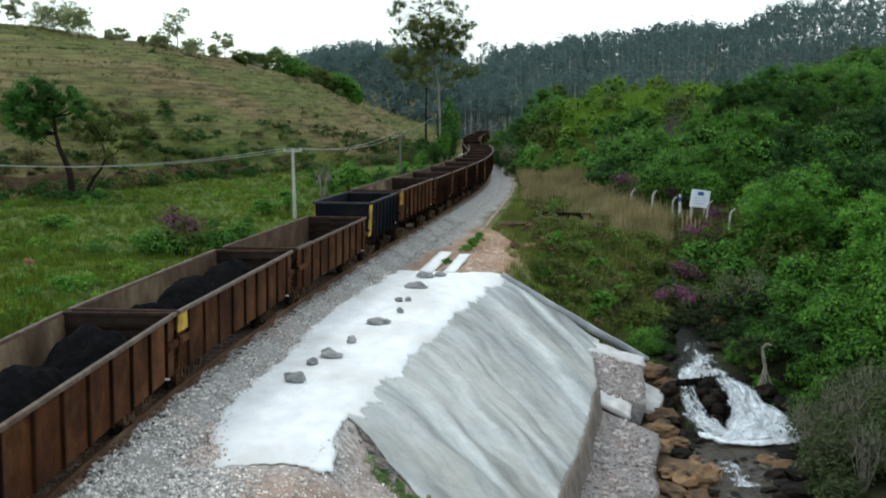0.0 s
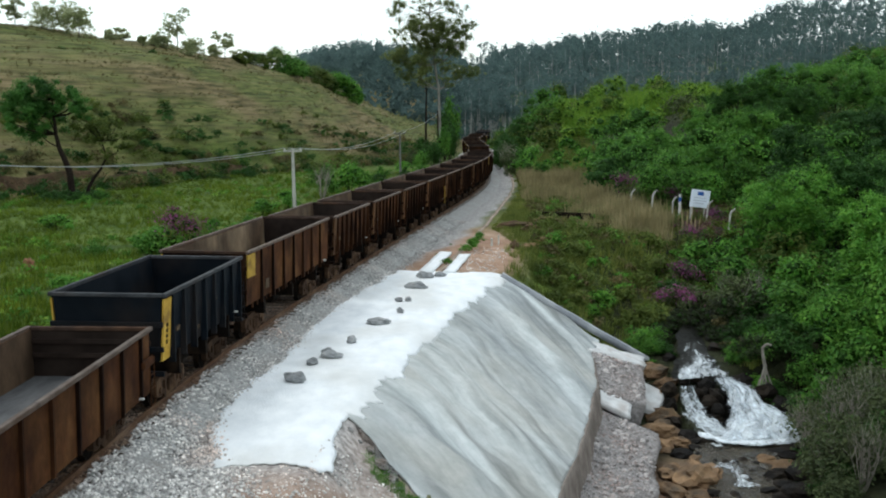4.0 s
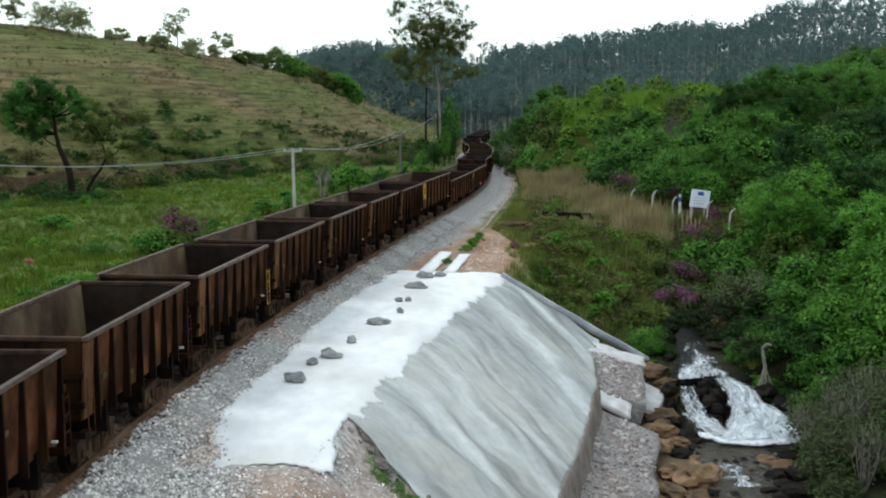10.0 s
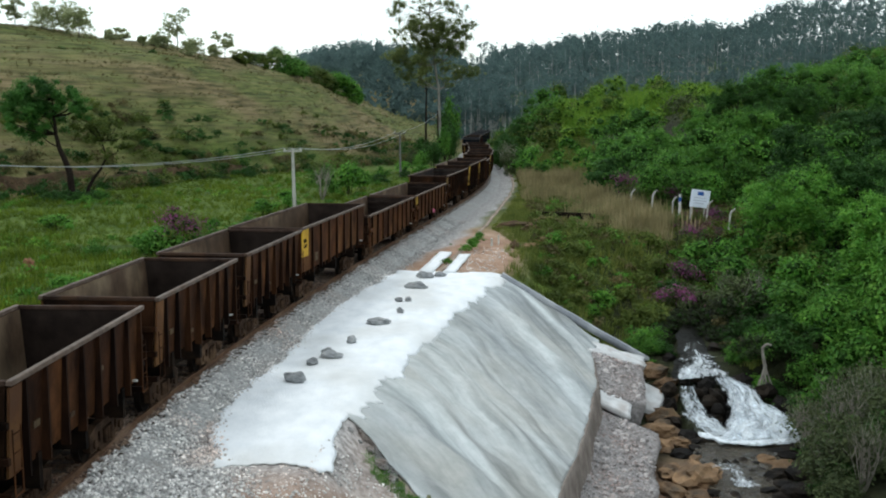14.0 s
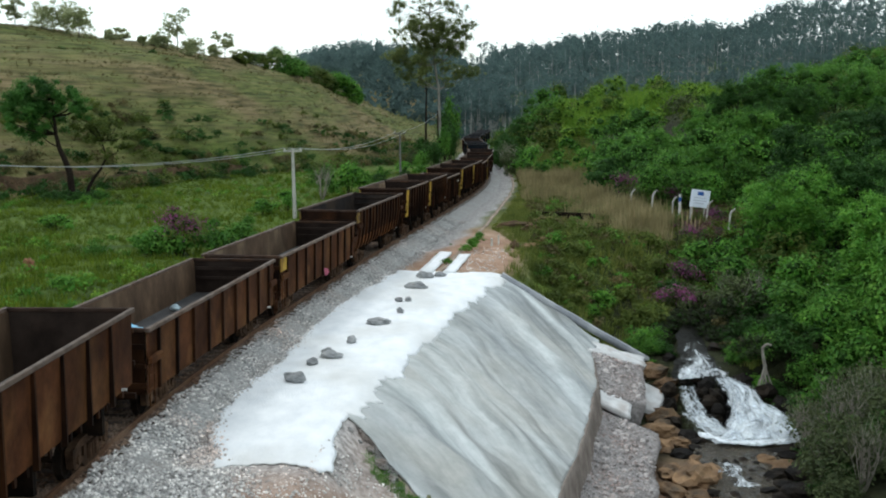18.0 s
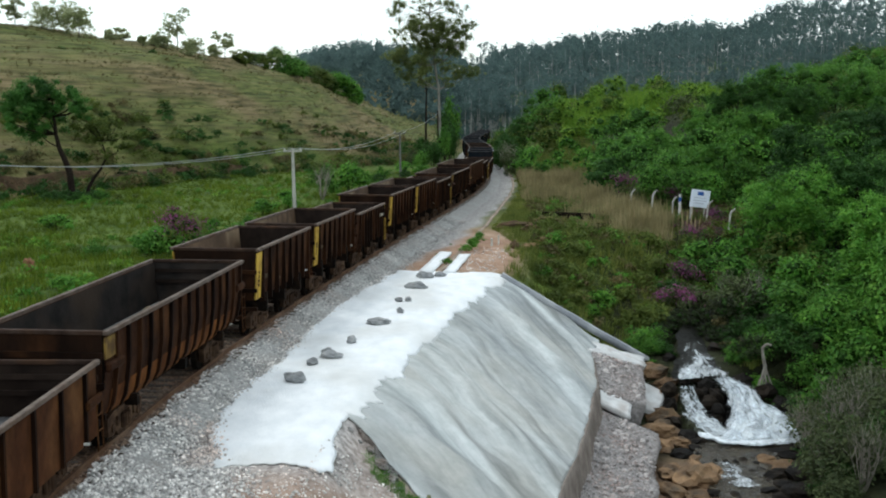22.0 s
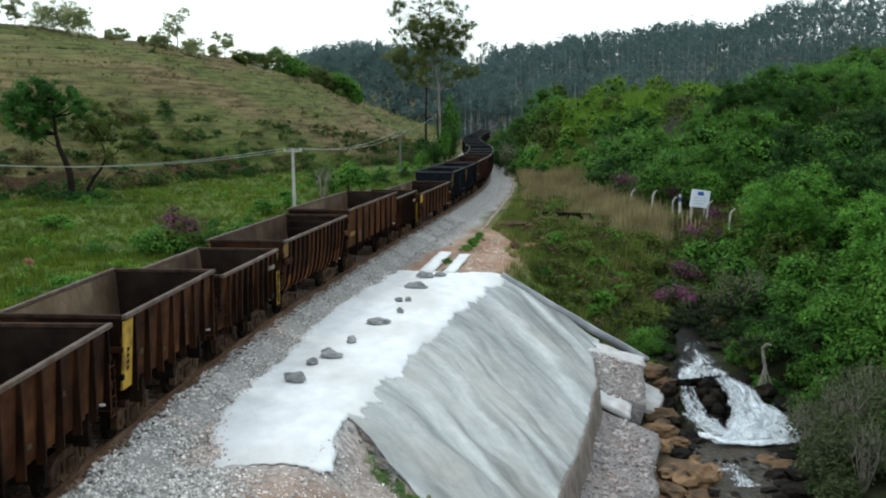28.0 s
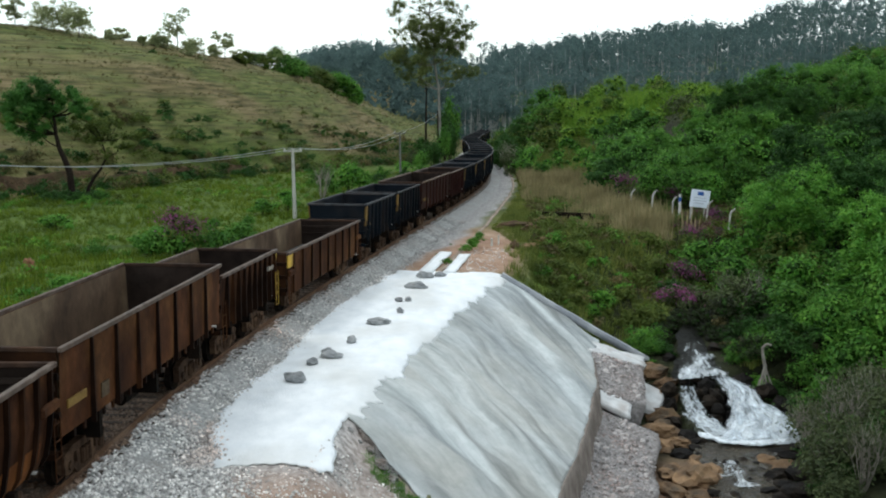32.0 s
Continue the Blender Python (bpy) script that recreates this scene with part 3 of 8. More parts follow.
def gondola(kind, outer, inner, label, mark="", mark_end=-1, bright_ladder=False):
    """An open wagon: shell, rim, ribs, end beams, running gear, marks."""
    d = KINDS[kind]
    L, h, zb, half = d["L"], d["h"], d["bottom"], d["half"]
    bowed = kind in ("round", "belly")
    side = half - d["rib_d"] - 0.02
    wagon = empty("gondola_wagon")
    if bowed:
        prof = [(1.20, zb), (1.31, zb + 0.25), (1.38, zb + 0.6), (side - 0.02, zb + 1.1), (side, h - 0.1)]
    elif kind == "low":
        prof = [(side - 0.03, zb), (side, h - 0.08)]
    else:
        prof = [(side - d["lean"], zb), (side, h - 0.1)]
    add_shell(wagon, L - 0.06, prof, zb + {"low": 0.42, "round": 0.66, "belly": 0.66}.get(kind, 0.22), outer, inner)
    # rim of four bars with mitred look
    bm = bmesh.new()
    w, hh = min(0.125, half - side + 0.025), 0.105
    box(bm, half - w, half, -L / 2, L / 2, h - hh, h)
    box(bm, -half, -half + w, -L / 2, L / 2, h - hh, h)
    bmesh.ops.bevel(bm, geom=[e for e in bm.edges], offset=0.015, segments=1, affect="EDGES")
    part("top_rim", bm, M_RIM_D if outer is M_DARK else M_RIM, wagon, "dark painted steel rim" if outer is M_DARK else "worn bare steel rim")
    for e in (-1, 1):
        bm = bmesh.new()
        ys = sorted((e * L / 2, e * (L / 2 - w)))
        box(bm, -half + w, half - w, ys[0], ys[1], h - hh, h - 0.004)
        bmesh.ops.bevel(bm, geom=[x for x in bm.edges], offset=0.015, segments=1, affect="EDGES")
        part("end_rim", bm, M_RIM_D if outer is M_DARK else M_RIM_E, wagon, "dark end rim, painted darker for shade where rusty")
    # ribs
    meshes = []
    for sgn in (-1, 1):
        bm = bmesh.new()
        rw, rd = d["rib_w"] / 2, d["rib_d"]
        pp = prof[:-1] + [(prof[-1][0], h - hh - 0.002)]
        if kind in ("tall", "long"):
            pp = [(prof[0][0], zb - 0.13)] + pp      # rib feet reach below the side
        upright = "lean" in d                        # ribs stand upright before a side that leans in below
        for (xa, za), (xb, zc) in zip(pp[:-1], pp[1:]):
            ta = 0.55 if za == pp[0][1] and bowed else 1.0
            ya, yb = (side + rd, side + rd) if upright else (xa + rd * ta, xb + rd)
            pts = [(xa, -rw, za), (ya, -rw * 0.8, za), (ya, rw * 0.8, za), (xa, rw, za), (xb, -rw, zc), (yb, -rw * 0.8, zc), (yb, rw * 0.8, zc), (xb, rw, zc)]
            hexa(bm, [(sgn * x, y, z) for x, y, z in pts])
        bmesh.ops.recalc_face_normals(bm, faces=bm.faces)
        me = bpy.data.meshes.new("rib")
        bm.to_mesh(me)
        bm.free()
        # On brown wagons the ribs' shaded faces are put into a darker rust.
        me.materials.append(M_RUST_SHADE if outer in (M_RUST_L, M_RUST_M) else outer)
        meshes.append(me)
    n = d["ribs"]
    inset = {"low": 0.78, "long": 1.55}.get(kind, 0.62)
    inset2 = {"low": 0.78, "long": 1.55}.get(kind, 0.22)
    for me in meshes:
        for k in range(n):
            r = part("rib", me, None, wagon)
            r.location = (0, -L / 2 + inset + (L - inset - inset2) * k / (n - 1), 0)
    if kind == "long":
        bm = bmesh.new()
        box(bm, -0.025, 0.025, -0.05, 0.05, -0.17, 0.02)
        lug = bpy.data.meshes.new("hinge")
        bm.to_mesh(lug)
        bm.free()
        lug.materials.append(M_RUST_SHADE)
        for sgn in (-1, 1):
            for k in range(20):
                q = part("hinge", lug, None, wagon)
                q.location = (sgn * (prof[0][0] - 0.02), -L / 2 + 0.7 + (L - 1.4) * k / 19, zb)
    # end beams
    for e in (-1, 1):
        for z in d["ends"]:
            bm = bmesh.new()
            y = e * L / 2
            box(bm, -side, side, min(y, y + e * 0.1), max(y, y + e * 0.1), z, z + 0.13)
            # The beams carry the same painted shade as the end wall.
            part("end_beam", bm, M_RUST_SHADE if outer in (M_RUST_M, M_RUST_L) else outer, wagon)
        bm = bmesh.new()
        y = e * (L / 2 + 0.1)
        box(bm, -0.11, 0.11, min(y, y + e * 0.34), max(y, y + e * 0.34), 0.62, 0.86)
        tube(bm, (0.0, y + e * 0.34, 0.58), (0.0, y + e * 0.34, 0.92), 0.13, n=8)
        part("coupler", bm, M_UNDER, wagon)
        # steps and grab irons beside the corner
        for s2 in (-1, 1) if not (mark in ("column", "sign") and e == mark_end) and kind != "long" else ():
            bm = bmesh.new()
            yy = e * (L / 2 - 0.12)
            for z in (zb - 0.28, zb + 0.15, zb + 0.5, zb + 0.85):
                tube(bm, (s2 * (half - 0.02), yy - 0.16, z), (s2 * (half - 0.02), yy + 0.16, z), 0.014, n=5)
            for dy in (-0.16, 0.16):
                tube(bm, (s2 * (half - 0.02), yy + dy, zb - 0.3), (s2 * (half - 0.02), yy + dy, zb + 0.95), 0.014, n=5)
            part("ladder", bm, M_YELLOW if e > 0 and (kind == "short" or bright_ladder) else outer, wagon)
        if kind == "low" or bowed:
            for s2 in (-1, 1):
                bm = bmesh.new()
                yy = e * (L / 2 - 0.42)
                box(bm, min(s2 * side, s2 * (half + 0.03)), max(s2 * side, s2 * (half + 0.03)), yy - 0.42, yy + 0.42, h - 0.95, h - 0.72)
                bmesh.ops.bevel(bm, geom=[x for x in bm.edges], offset=0.05, segments=1, affect="EDGES")
                part("corner_pocket", bm, outer, wagon)
    if kind == "low" or bowed:
        for e in (-1, 1):
            for z in (h - 0.42, h - 0.78):
                bm = bmesh.new()
                ys = sorted((e * (L / 2 - 0.09), e * (L / 2 - 0.16)))
                box(bm, -side + 0.08, side - 0.08, ys[0], ys[1], z, z + 0.11)
                part("inner_beam", bm, M_DARKIN, wagon)
    # underframe
    bm = bmesh.new()
    box(bm, -0.28, 0.28, -L / 2, L / 2, 0.72, zb + 0.12)
    for k in (-0.32, 0.0, 0.32):
        box(bm, -side + 0.05, side - 0.05, k * L - 0.08, k * L + 0.08, 0.76, zb + 0.1)
    part("underframe", bm, M_UNDER, wagon)
    bm = bmesh.new()
    tube(bm, (0.62, -0.45, 0.68), (0.62, 0.45, 0.68), 0.17, n=12)
    part("air_reservoir", bm, M_UNDER, wagon)
    reach = L / 2 - (1.45 if L < 8 else 1.9)
    for e in (-1, 1):
        add_bogie(wagon, e * reach)
    # marks on both sides
    for s2 in (-1, 1):
        def panel(name, y0, y1, z0, z1, m, lab, lift=0.012):
            bm = bmesh.new()
            a, b = min(y0, y1), max(y0, y1)
            ends = []
            for z in (z0, z1):
                x = float(np.interp(z, [p[1] for p in prof], [p[0] for p in prof])) + 0.02
                p, q = sorted((s2 * (x - 0.03), s2 * (x + lift)))
                ends += [(p, a, z), (q, a, z), (q, b, z), (p, b, z)]
            hexa(bm, ends)
            part(name, bm, m, wagon, lab)
        e = mark_end * L / 2
        g = -mark_end
        if mark == "square":
            panel("placard", e + g * 0.04, e + g * (0.86 if kind == "long" else 0.92), h - (0.92 if kind == "long" else 0.62), h - 0.14, M_YELLOW, "faded yellow square placard")
        elif mark == "sign":
            panel("placard", e + g * 0.03, e + g * 0.98, h - 1.22, h - 0.13, M_SIGNPAINT, "strong yellow placard with dark lettering")
            for q, z in ((0.26, 0.50), (0.42, 0.50), (0.58, 0.50), (0.30, 0.72), (0.48, 0.72), (0.64, 0.72)):
                panel("text_bar", e + g * q, e + g * (q + 0.11), h - z - 0.16, h - z, M_UNDER, "dark lettering", 0.02)
        elif mark == "column":
            panel("corner_plate", e + g * 0.03, e + g * 0.56, h - 0.66 if bowed else zb + 0.02, h - 0.16, M_DULLYEL if bowed else M_YELLOW, "scuffed yellow corner plate", 0.02)
            if kind == "tall":
                for q in range(4):
                    panel("text_bar", e + g * 0.22, e + g * 0.36, zb + 0.45 + 0.15 * q, zb + 0.55 + 0.15 * q, M_UNDER, "worn dark lettering", 0.026)
        elif mark == "dull":
            panel("corner_plate", e + g * 0.03, e + g * 0.46, h - 1.15, h - 0.16, M_DULLYEL, "faded cream-yellow corner plate", 0.02)
        elif mark == "orange":
            panel("corner_plate", e + g * 0.03, e + g * 0.50, zb + 0.02, h - 0.14, M_ORANGE, "worn orange-brown corner plate", 0.02)
        if kind == "long":
            panel("stencil", e + g * 2.05, e + g * 2.45, zb + 0.25, zb + 0.58, M_FADED, "faded stencilled mark")
            if not mark:
                panel("stencil", e + g * 0.35, e + g * 1.25, zb + 0.52, zb + 0.70, M_DULLYEL, "short faded yellow stripe")
        if kind == "tall":
            for q, z, w2, h2 in ((1.05, 0.62, 0.26, 0.13), (2.75, 0.30, 0.20, 0.10), (4.35, 0.85, 0.16, 0.10)):
                panel("stencil", e + g * q, e + g * (q + w2), zb + z, zb + z + h2, M_FADED, "faded stencilled mark")
        if kind == "short":
            panel("number_plate", -e - g * 1.1, -e - g * 0.55, h - 0.66, h - 0.52, M_STENCIL, "grey painted panel", 0.1)
            panel("corner_plate", -e - g * 0.22, -e - g * 0.06, zb + 0.06, h - 0.16, M_YELLOW, "scuffed yellow corner plate", 0.05)
        panel("reflector", 0.43 * L - 0.025, 0.43 * L + 0.025, zb + 0.04, zb + 0.09, M_WHITE, "small white reflector", 0.1)
        if bowed:
            bm = bmesh.new()
            for (xa, za), (xb, zc) in zip(prof[:2], prof[1:3]):
                hexa(bm, [(s2 * (xa - 0.01), -L / 2 + 0.5, za), (s2 * (xa + 0.012), -L / 2 + 0.5, za), (s2 * (xa + 0.012), L / 2 - 0.5, za), (s2 * (xa - 0.01), L / 2 - 0.5, za),
                          (s2 * (xb - 0.01), -L / 2 + 0.5, zc), (s2 * (xb + 0.012), -L / 2 + 0.5, zc), (s2 * (xb + 0.012), L / 2 - 0.5, zc), (s2 * (xb - 0.01), L / 2 - 0.5, zc)])
            bmesh.ops.recalc_face_normals(bm, faces=bm.faces)
            part("lower_plate", bm, M_SCALE, wagon, "orange scaly rust along the lower side")
    tagged(wagon, label, "wagon", "wagons of the train")
    return wagon


# the train, wagon by wagon from its front: kind, paint, mark, start along the line at the clip's first moment
TRAIN = [("low", "plain", -19.4), ("low", "plain", -6.3), ("low", "square", 19.0 - 12.4), ("low", "square", 19.0), ("low", "plain", 31.9), ("tall", "dark", 45.0), ("long", "square", 52.7)]
TRAIN += [("tall", "ladder" if k == 3 else "orange", 64.90 + 8.1 * k) for k in range(8)]
TRAIN += [("long", "sign", 128.65), ("low", "plain", 140.9), ("low", "square", 153.85), ("round", "grey_inside", 166.6), ("tall", "column", 179.2), ("tall", "column", 187.12),
          ("short", "brown", 194.9), ("tall", "column", 202.6), ("tall", "column", 210.5), ("short", "brown", 218.4), ("belly", "column", 225.6), ("long", "plain", 235.9),
          ("short", "brown", 247.2), ("low", "square", 254.9), ("tall", "black", 268.4), ("tall", "black", 276.3), ("long", "maroon", 284.35), ("tall", "maroon", 296.4)]
_u = 304.4
for _k in range(24):
    _kind = ("tall", "tall", "long", "tall", "short", "tall")[_k % 6]
    TRAIN.append((_kind, "black", round(_u, 1)))
    _u += KINDS[_kind]["L"] + 1.05

PAINT = {
    "plain": (M_RUST_L, M_INNER, "", "rusty brown open gondola wagon, empty"),
    "square": (M_RUST_L, M_INNER, "square", "rusty brown open gondola wagon with a yellow placard"),
    "orange": (M_RUST_M, M_INNER, "orange", "dark rusty brown open ore wagon, empty"),
    "column": (M_RUST_M, M_INNER, "column", "dark brown open ore wagon with yellow corner plates"),
    "dark": (M_DARK, M_DARK, "column", "blackish blue open ore wagon, empty"),
    "brown": (M_RUST_M, M_INNER, "", "dark brown short open hopper wagon, empty"),
    "maroon": (M_MAROON, M_DARKIN, "", "maroon painted open wagon with plain sides"),
}
PAINT["black"] = (M_DARK, M_DARK, "dull", "blackish blue open ore wagon with faded corner plates")
PAINT["ladder"] = (M_RUST_M, M_INNER, "orange", "dark rusty brown open ore wagon with a yellow ladder")
PAINT["sign"] = (M_RUST_L, M_INNER, "sign", "reddish brown open gondola wagon with a large yellow placard")
PAINT["grey_inside"] = (M_RUST_M, M_GREYIN, "column", "brown round-bellied open ore wagon with rusty lower sides")
PROTO = {}
WAGONS = []


def run(t):
    """How far the train has come after t seconds: it gathers speed a little."""
    return 6.761 * t + 0.00784 * t * t


def rolling_pose(u, L, t, x=0.0, y=0.0, z=0.0):
    """Pose on the line of a thing carried by a wagon whose rear end starts at u."""
    s = u + L / 2 - run(t)
    a, b = on_line(s - L * 0.32), on_line(s + L * 0.32)
    d = b - a
    m = Matrix.Translation((a + b) / 2) @ pose(0, 0, 0, math.degrees(math.atan2(d.z, math.hypot(d.x, d.y))), 0, math.degrees(math.atan2(-d.x, d.y)))
    return m @ pose(x, y, z)


CARRIED = []     # things that ride along: object, start, wagon length, place in the wagon
for kind, paint, u in TRAIN:
    L = KINDS[kind]["L"]
    aside = 0.0 if kind == "long" else -0.04
    m0 = rolling_pose(u, L, 0.0, aside)
    if (kind, paint) not in PROTO:
        outer, inner, mark, label = PAINT[paint]
        PROTO[(kind, paint)] = gondola(kind, outer, inner, label, mark, bright_ladder=paint == "ladder")
        PROTO[(kind, paint)].matrix_basis = m0
        w = PROTO[(kind, paint)]
    else:
        w = copy_thing(PROTO[(kind, paint)], m0)
    WAGONS.append(w)
    CARRIED.append((w, u, L, (aside, 0.0, 0.0)))


# ---- sprayed concrete slope, cement pad, stonework ----
def patch(name, S, T, where, material, thick):
    """A sheet with thickness over rows S and columns T; where(s, t) gives along, off, height over the rail level."""
    X = np.zeros((len(S), len(T)))
    Y, Z = X.copy(), X.copy()
    for i, s in enumerate(S):
        for j, t in enumerate(T):
            a, o, z = where(float(s), float(t))
            X[i, j], Y[i, j], Z[i, j] = on_line(a, o, z)
    me = grid_mesh(name, X, Y, Z)
    me.materials.append(material)
    if material is M_SHOT:
        F = []
        for s in S:
            for t in T:
                a, o, z = where(float(s), float(t))
                F += [slope_q(a, o) * 1.25, o * 0.42, a * 0.05]
        me.attributes.new("flow", "FLOAT_VECTOR", "POINT").data.foreach_set("vector", F)
    ob = new(name, me)
    so = ob.modifiers.new("thick", "SOLIDIFY")
    so.thickness, so.offset = thick, 1.0
    return ob


M_CEMENT = surf("white_cement", (0.77, 0.80, 0.825), (0.92, 0.94, 0.955), 1.6, 0.85, 0.6, (0.60, 0.60, 0.575), 0.33, 0.6, 0.0, depth=0.03, stretch=(1, 0.6, 1))


def sprayed_concrete():
    """Grey sprayed concrete: broad and fine streaks down the flow, pale lime bloom, mottling and a sandy grain."""
    m = bpy.data.materials.new("sprayed_concrete")
    m.use_nodes = True
    n, l = m.node_tree.nodes, m.node_tree.links
    b = n["Principled BSDF"]
    b.inputs["Roughness"].default_value, b.inputs["Specular IOR Level"].default_value = 0.92, 0.15
    flow = n.new("ShaderNodeAttribute")
    flow.attribute_name = "flow"
    tc = n.new("ShaderNodeTexCoord")

    def tex(src, sx, sy, sz, detail=5, rough=0.6, distort=0.0):
        mp = n.new("ShaderNodeMapping")
        mp.inputs["Scale"].default_value = (sx, sy, sz)
        l.new(src, mp.inputs["Vector"])
        t = n.new("ShaderNodeTexNoise")
        t.inputs["Scale"].default_value, t.inputs["Detail"].default_value = 1.0, detail
        t.inputs["Roughness"].default_value, t.inputs["Distortion"].default_value = rough, distort
        l.new(mp.outputs[0], t.inputs["Vector"])
        return t.outputs["Fac"]

    def ramp(fac, p0, c0, p1, c1):
        r = n.new("ShaderNodeValToRGB")
        e = r.color_ramp.elements
        e[0].position, e[0].color, e[1].position, e[1].color = p0, rgba(c0), p1, rgba(c1)
        l.new(fac, r.inputs[0])
        return r.outputs[0]

    def mixed(kind, fac, x, y):
        q = n.new("ShaderNodeMix")
        q.data_type, q.blend_type = "RGBA", kind
        if isinstance(fac, float):
            q.inputs["Factor"].default_value = fac
        else:
            l.new(fac, q.inputs["Factor"])
        l.new(x, q.inputs["A"])
        l.new(y, q.inputs["B"])
        return q.outputs["Result"]

    F, O = flow.outputs["Vector"], tc.outputs["Object"]
    warm = ramp(tex(O, 0.16, 0.16, 0.16, 3), 0.40, (0.480, 0.478, 0.455), 0.60, (0.470, 0.492, 0.502))
    pale = ramp(tex(F, 0.02, 0.02, 0.02, 2), 0.0, (0.72, 0.76, 0.77), 1.0, (0.76, 0.795, 0.80))
    broad = ramp(tex(F, 0.50, 0.42, 1.0, 6, 0.55, 0.4), 0.46, (0, 0, 0), 0.74, (0.8, 0.8, 0.8))
    col = mixed("MIX", broad, warm, pale)
    dark = ramp(tex(F, 0.75, 0.55, 1.0, 5, 0.55, 0.3), 0.32, (0.52, 0.53, 0.53), 0.56, (1, 1, 1))
    col = mixed("MULTIPLY", 1.0, col, dark)
    fine = ramp(tex(F, 4.0, 1.5, 1.0, 6, 0.7, 0.8), 0.30, (0.80, 0.80, 0.80), 0.62, (1.08, 1.08, 1.08))
    col = mixed("MULTIPLY", 0.38, col, fine)
    mottle = ramp(tex(O, 2.2, 2.2, 2.2, 8, 0.75), 0.32, (0.76, 0.80, 0.79), 0.62, (1.06, 1.06, 1.06))
    col = mixed("MULTIPLY", 0.75, col, mottle)
    l.new(col, b.inputs["Base Color"])
    bp = n.new("ShaderNodeBump")
    bp.inputs["Strength"].default_value, bp.inputs["Distance"].default_value = 0.6, 0.03
    l.new(tex(O, 9.0, 9.0, 9.0, 5, 0.7), bp.inputs["Height"])
    l.new(bp.outputs[0], b.inputs["Normal"])
    return m


M_SHOT = sprayed_concrete()
M_BROKEN = surf("broken_concrete", (0.10, 0.10, 0.098), (0.36, 0.36, 0.35), 2.2, 0.95, 1.0, (0.20, 0.15, 0.12), 1.0, 0.6, 0.0, depth=0.12, fine=4)
M_STEP = surf("stained_cement", (0.50, 0.50, 0.50), (0.74, 0.745, 0.745), 1.8, 0.9, 0.7, (0.42, 0.37, 0.34), 1.1, 0.6, 0.1, depth=0.04)
M_KERB = surf("dark_concrete", (0.24, 0.255, 0.28), (0.37, 0.385, 0.41), 1.2, 0.9, 0.4, (0.58, 0.59, 0.59), 0.7, 0.5, 0.1)
M_MORTAR = surf("rough_masonry", (0.20, 0.185, 0.18), (0.46, 0.43, 0.42), 6.0, 0.95, 0.9, (0.24, 0.20, 0.18), 1.0, 0.5, 0.0, depth=0.08, fine=3)
M_MASON = surf("masonry_stone", (0.34, 0.325, 0.32), (0.62, 0.58, 0.565), 6.0, 0.95, 0.6, (0.42, 0.28, 0.23), 2.0, 0.5, 0.3, depth=0.04)
M_GUTTER = surf("earth_stained_cement", (0.24, 0.19, 0.145), (0.46, 0.38, 0.31), 1.2, 0.95, 0.8, (0.16, 0.11, 0.075), 0.5, 0.6, 0.0)
M_SOILWALL = surf("brown_earth_face", (0.17, 0.14, 0.12), (0.30, 0.26, 0.23), 2.0, 0.95, 0.9, (0.11, 0.095, 0.08), 0.8, 0.5, 0.05)


def rag(s, f=1.0, p=0.0):
    return 0.16 * noise.noise(Vector((s * f * 15.0, p + 2, 4.1))) + noise.noise(Vector((s * f, p, 3.7))) + 0.5 * noise.noise(Vector((s * f * 2.7, p + 9, 1.1))) + 0.3 * noise.noise(Vector((s * f * 7.0, p + 5, 2.1)))


def slope_q(a, o):
    """Which fold of the sprayed concrete a point lies on: the folds run slantwise down and bend near the top."""
    x = o - float(bench(a))
    q = (a + 1.15 * o) / 1.7 + 0.30 * max(0.0, 1.6 - x) ** 2
    q += 0.45 * noise.noise(Vector((a * 0.25, o * 0.3, 2.0))) + 0.25 * noise.noise(Vector((a * 0.8, o * 0.8, 8.0)))
    return q


def slope_height(a, o):
    """Level of the sprayed concrete, over the rail level."""
    x = o - float(bench(a))
    soft = 0.25 * math.log(1 + math.exp(x / 0.25)) if x < 6 else x
    fade = float(sm(0.2, 2.5, x))
    q = slope_q(a, o)
    fold = 0.34 * noise.noise(Vector((q * 0.55, o * 0.07, 5.0))) + 0.20 * noise.noise(Vector((q * 1.3, o * 0.16, 7.0))) + 0.045 * noise.noise(Vector((q * 4.6, o * 0.4, 4.0)))
    fold += 0.10 * noise.noise(Vector((a * 0.7, o * 0.7, 3.0))) + 0.035 * noise.noise(Vector((a * 3.1, o * 2.6, 1.0)))
    return -0.50 - 0.60 * soft + fade * fold


PAD_S, PAD_O = [15.4, 18, 20, 22, 25, 31, 37, 45.5], [3.4, 2.60, 2.15, 2.25, 2.42, 2.12, 2.05, 2.8]      # the pad's edge towards the line


def pad_where(s, t):
    left = float(np.interp(s, PAD_S, PAD_O)) + 0.36 * rag(s, 0.9)
    right = float(bench(s)) + 0.36 + 0.34 * rag(s, 0.8, 20)
    if s < 20:
        right = min(right, 5.9 + 0.15 * rag(s, 1.4, 50) + max(0.0, 17.5 - s) * 0.2)
    o = left + (right - left) * t
    end = 1 - float(sm(15.4, 17.4, s))
    a = s + end * (0.4 * rag(o, 0.7, 40)) + (s > 44.5) * 0.5 * rag(o, 0.9, 60)
    flat = -0.50 + 0.02 * rag(a + o, 0.4, 7)
    return a, o, min(flat, slope_height(a, o) + 0.035) - 0.04 * float(sm(0.96, 1.0, t)) - 0.04 * (1 - float(sm(0.0, 0.03, t)))


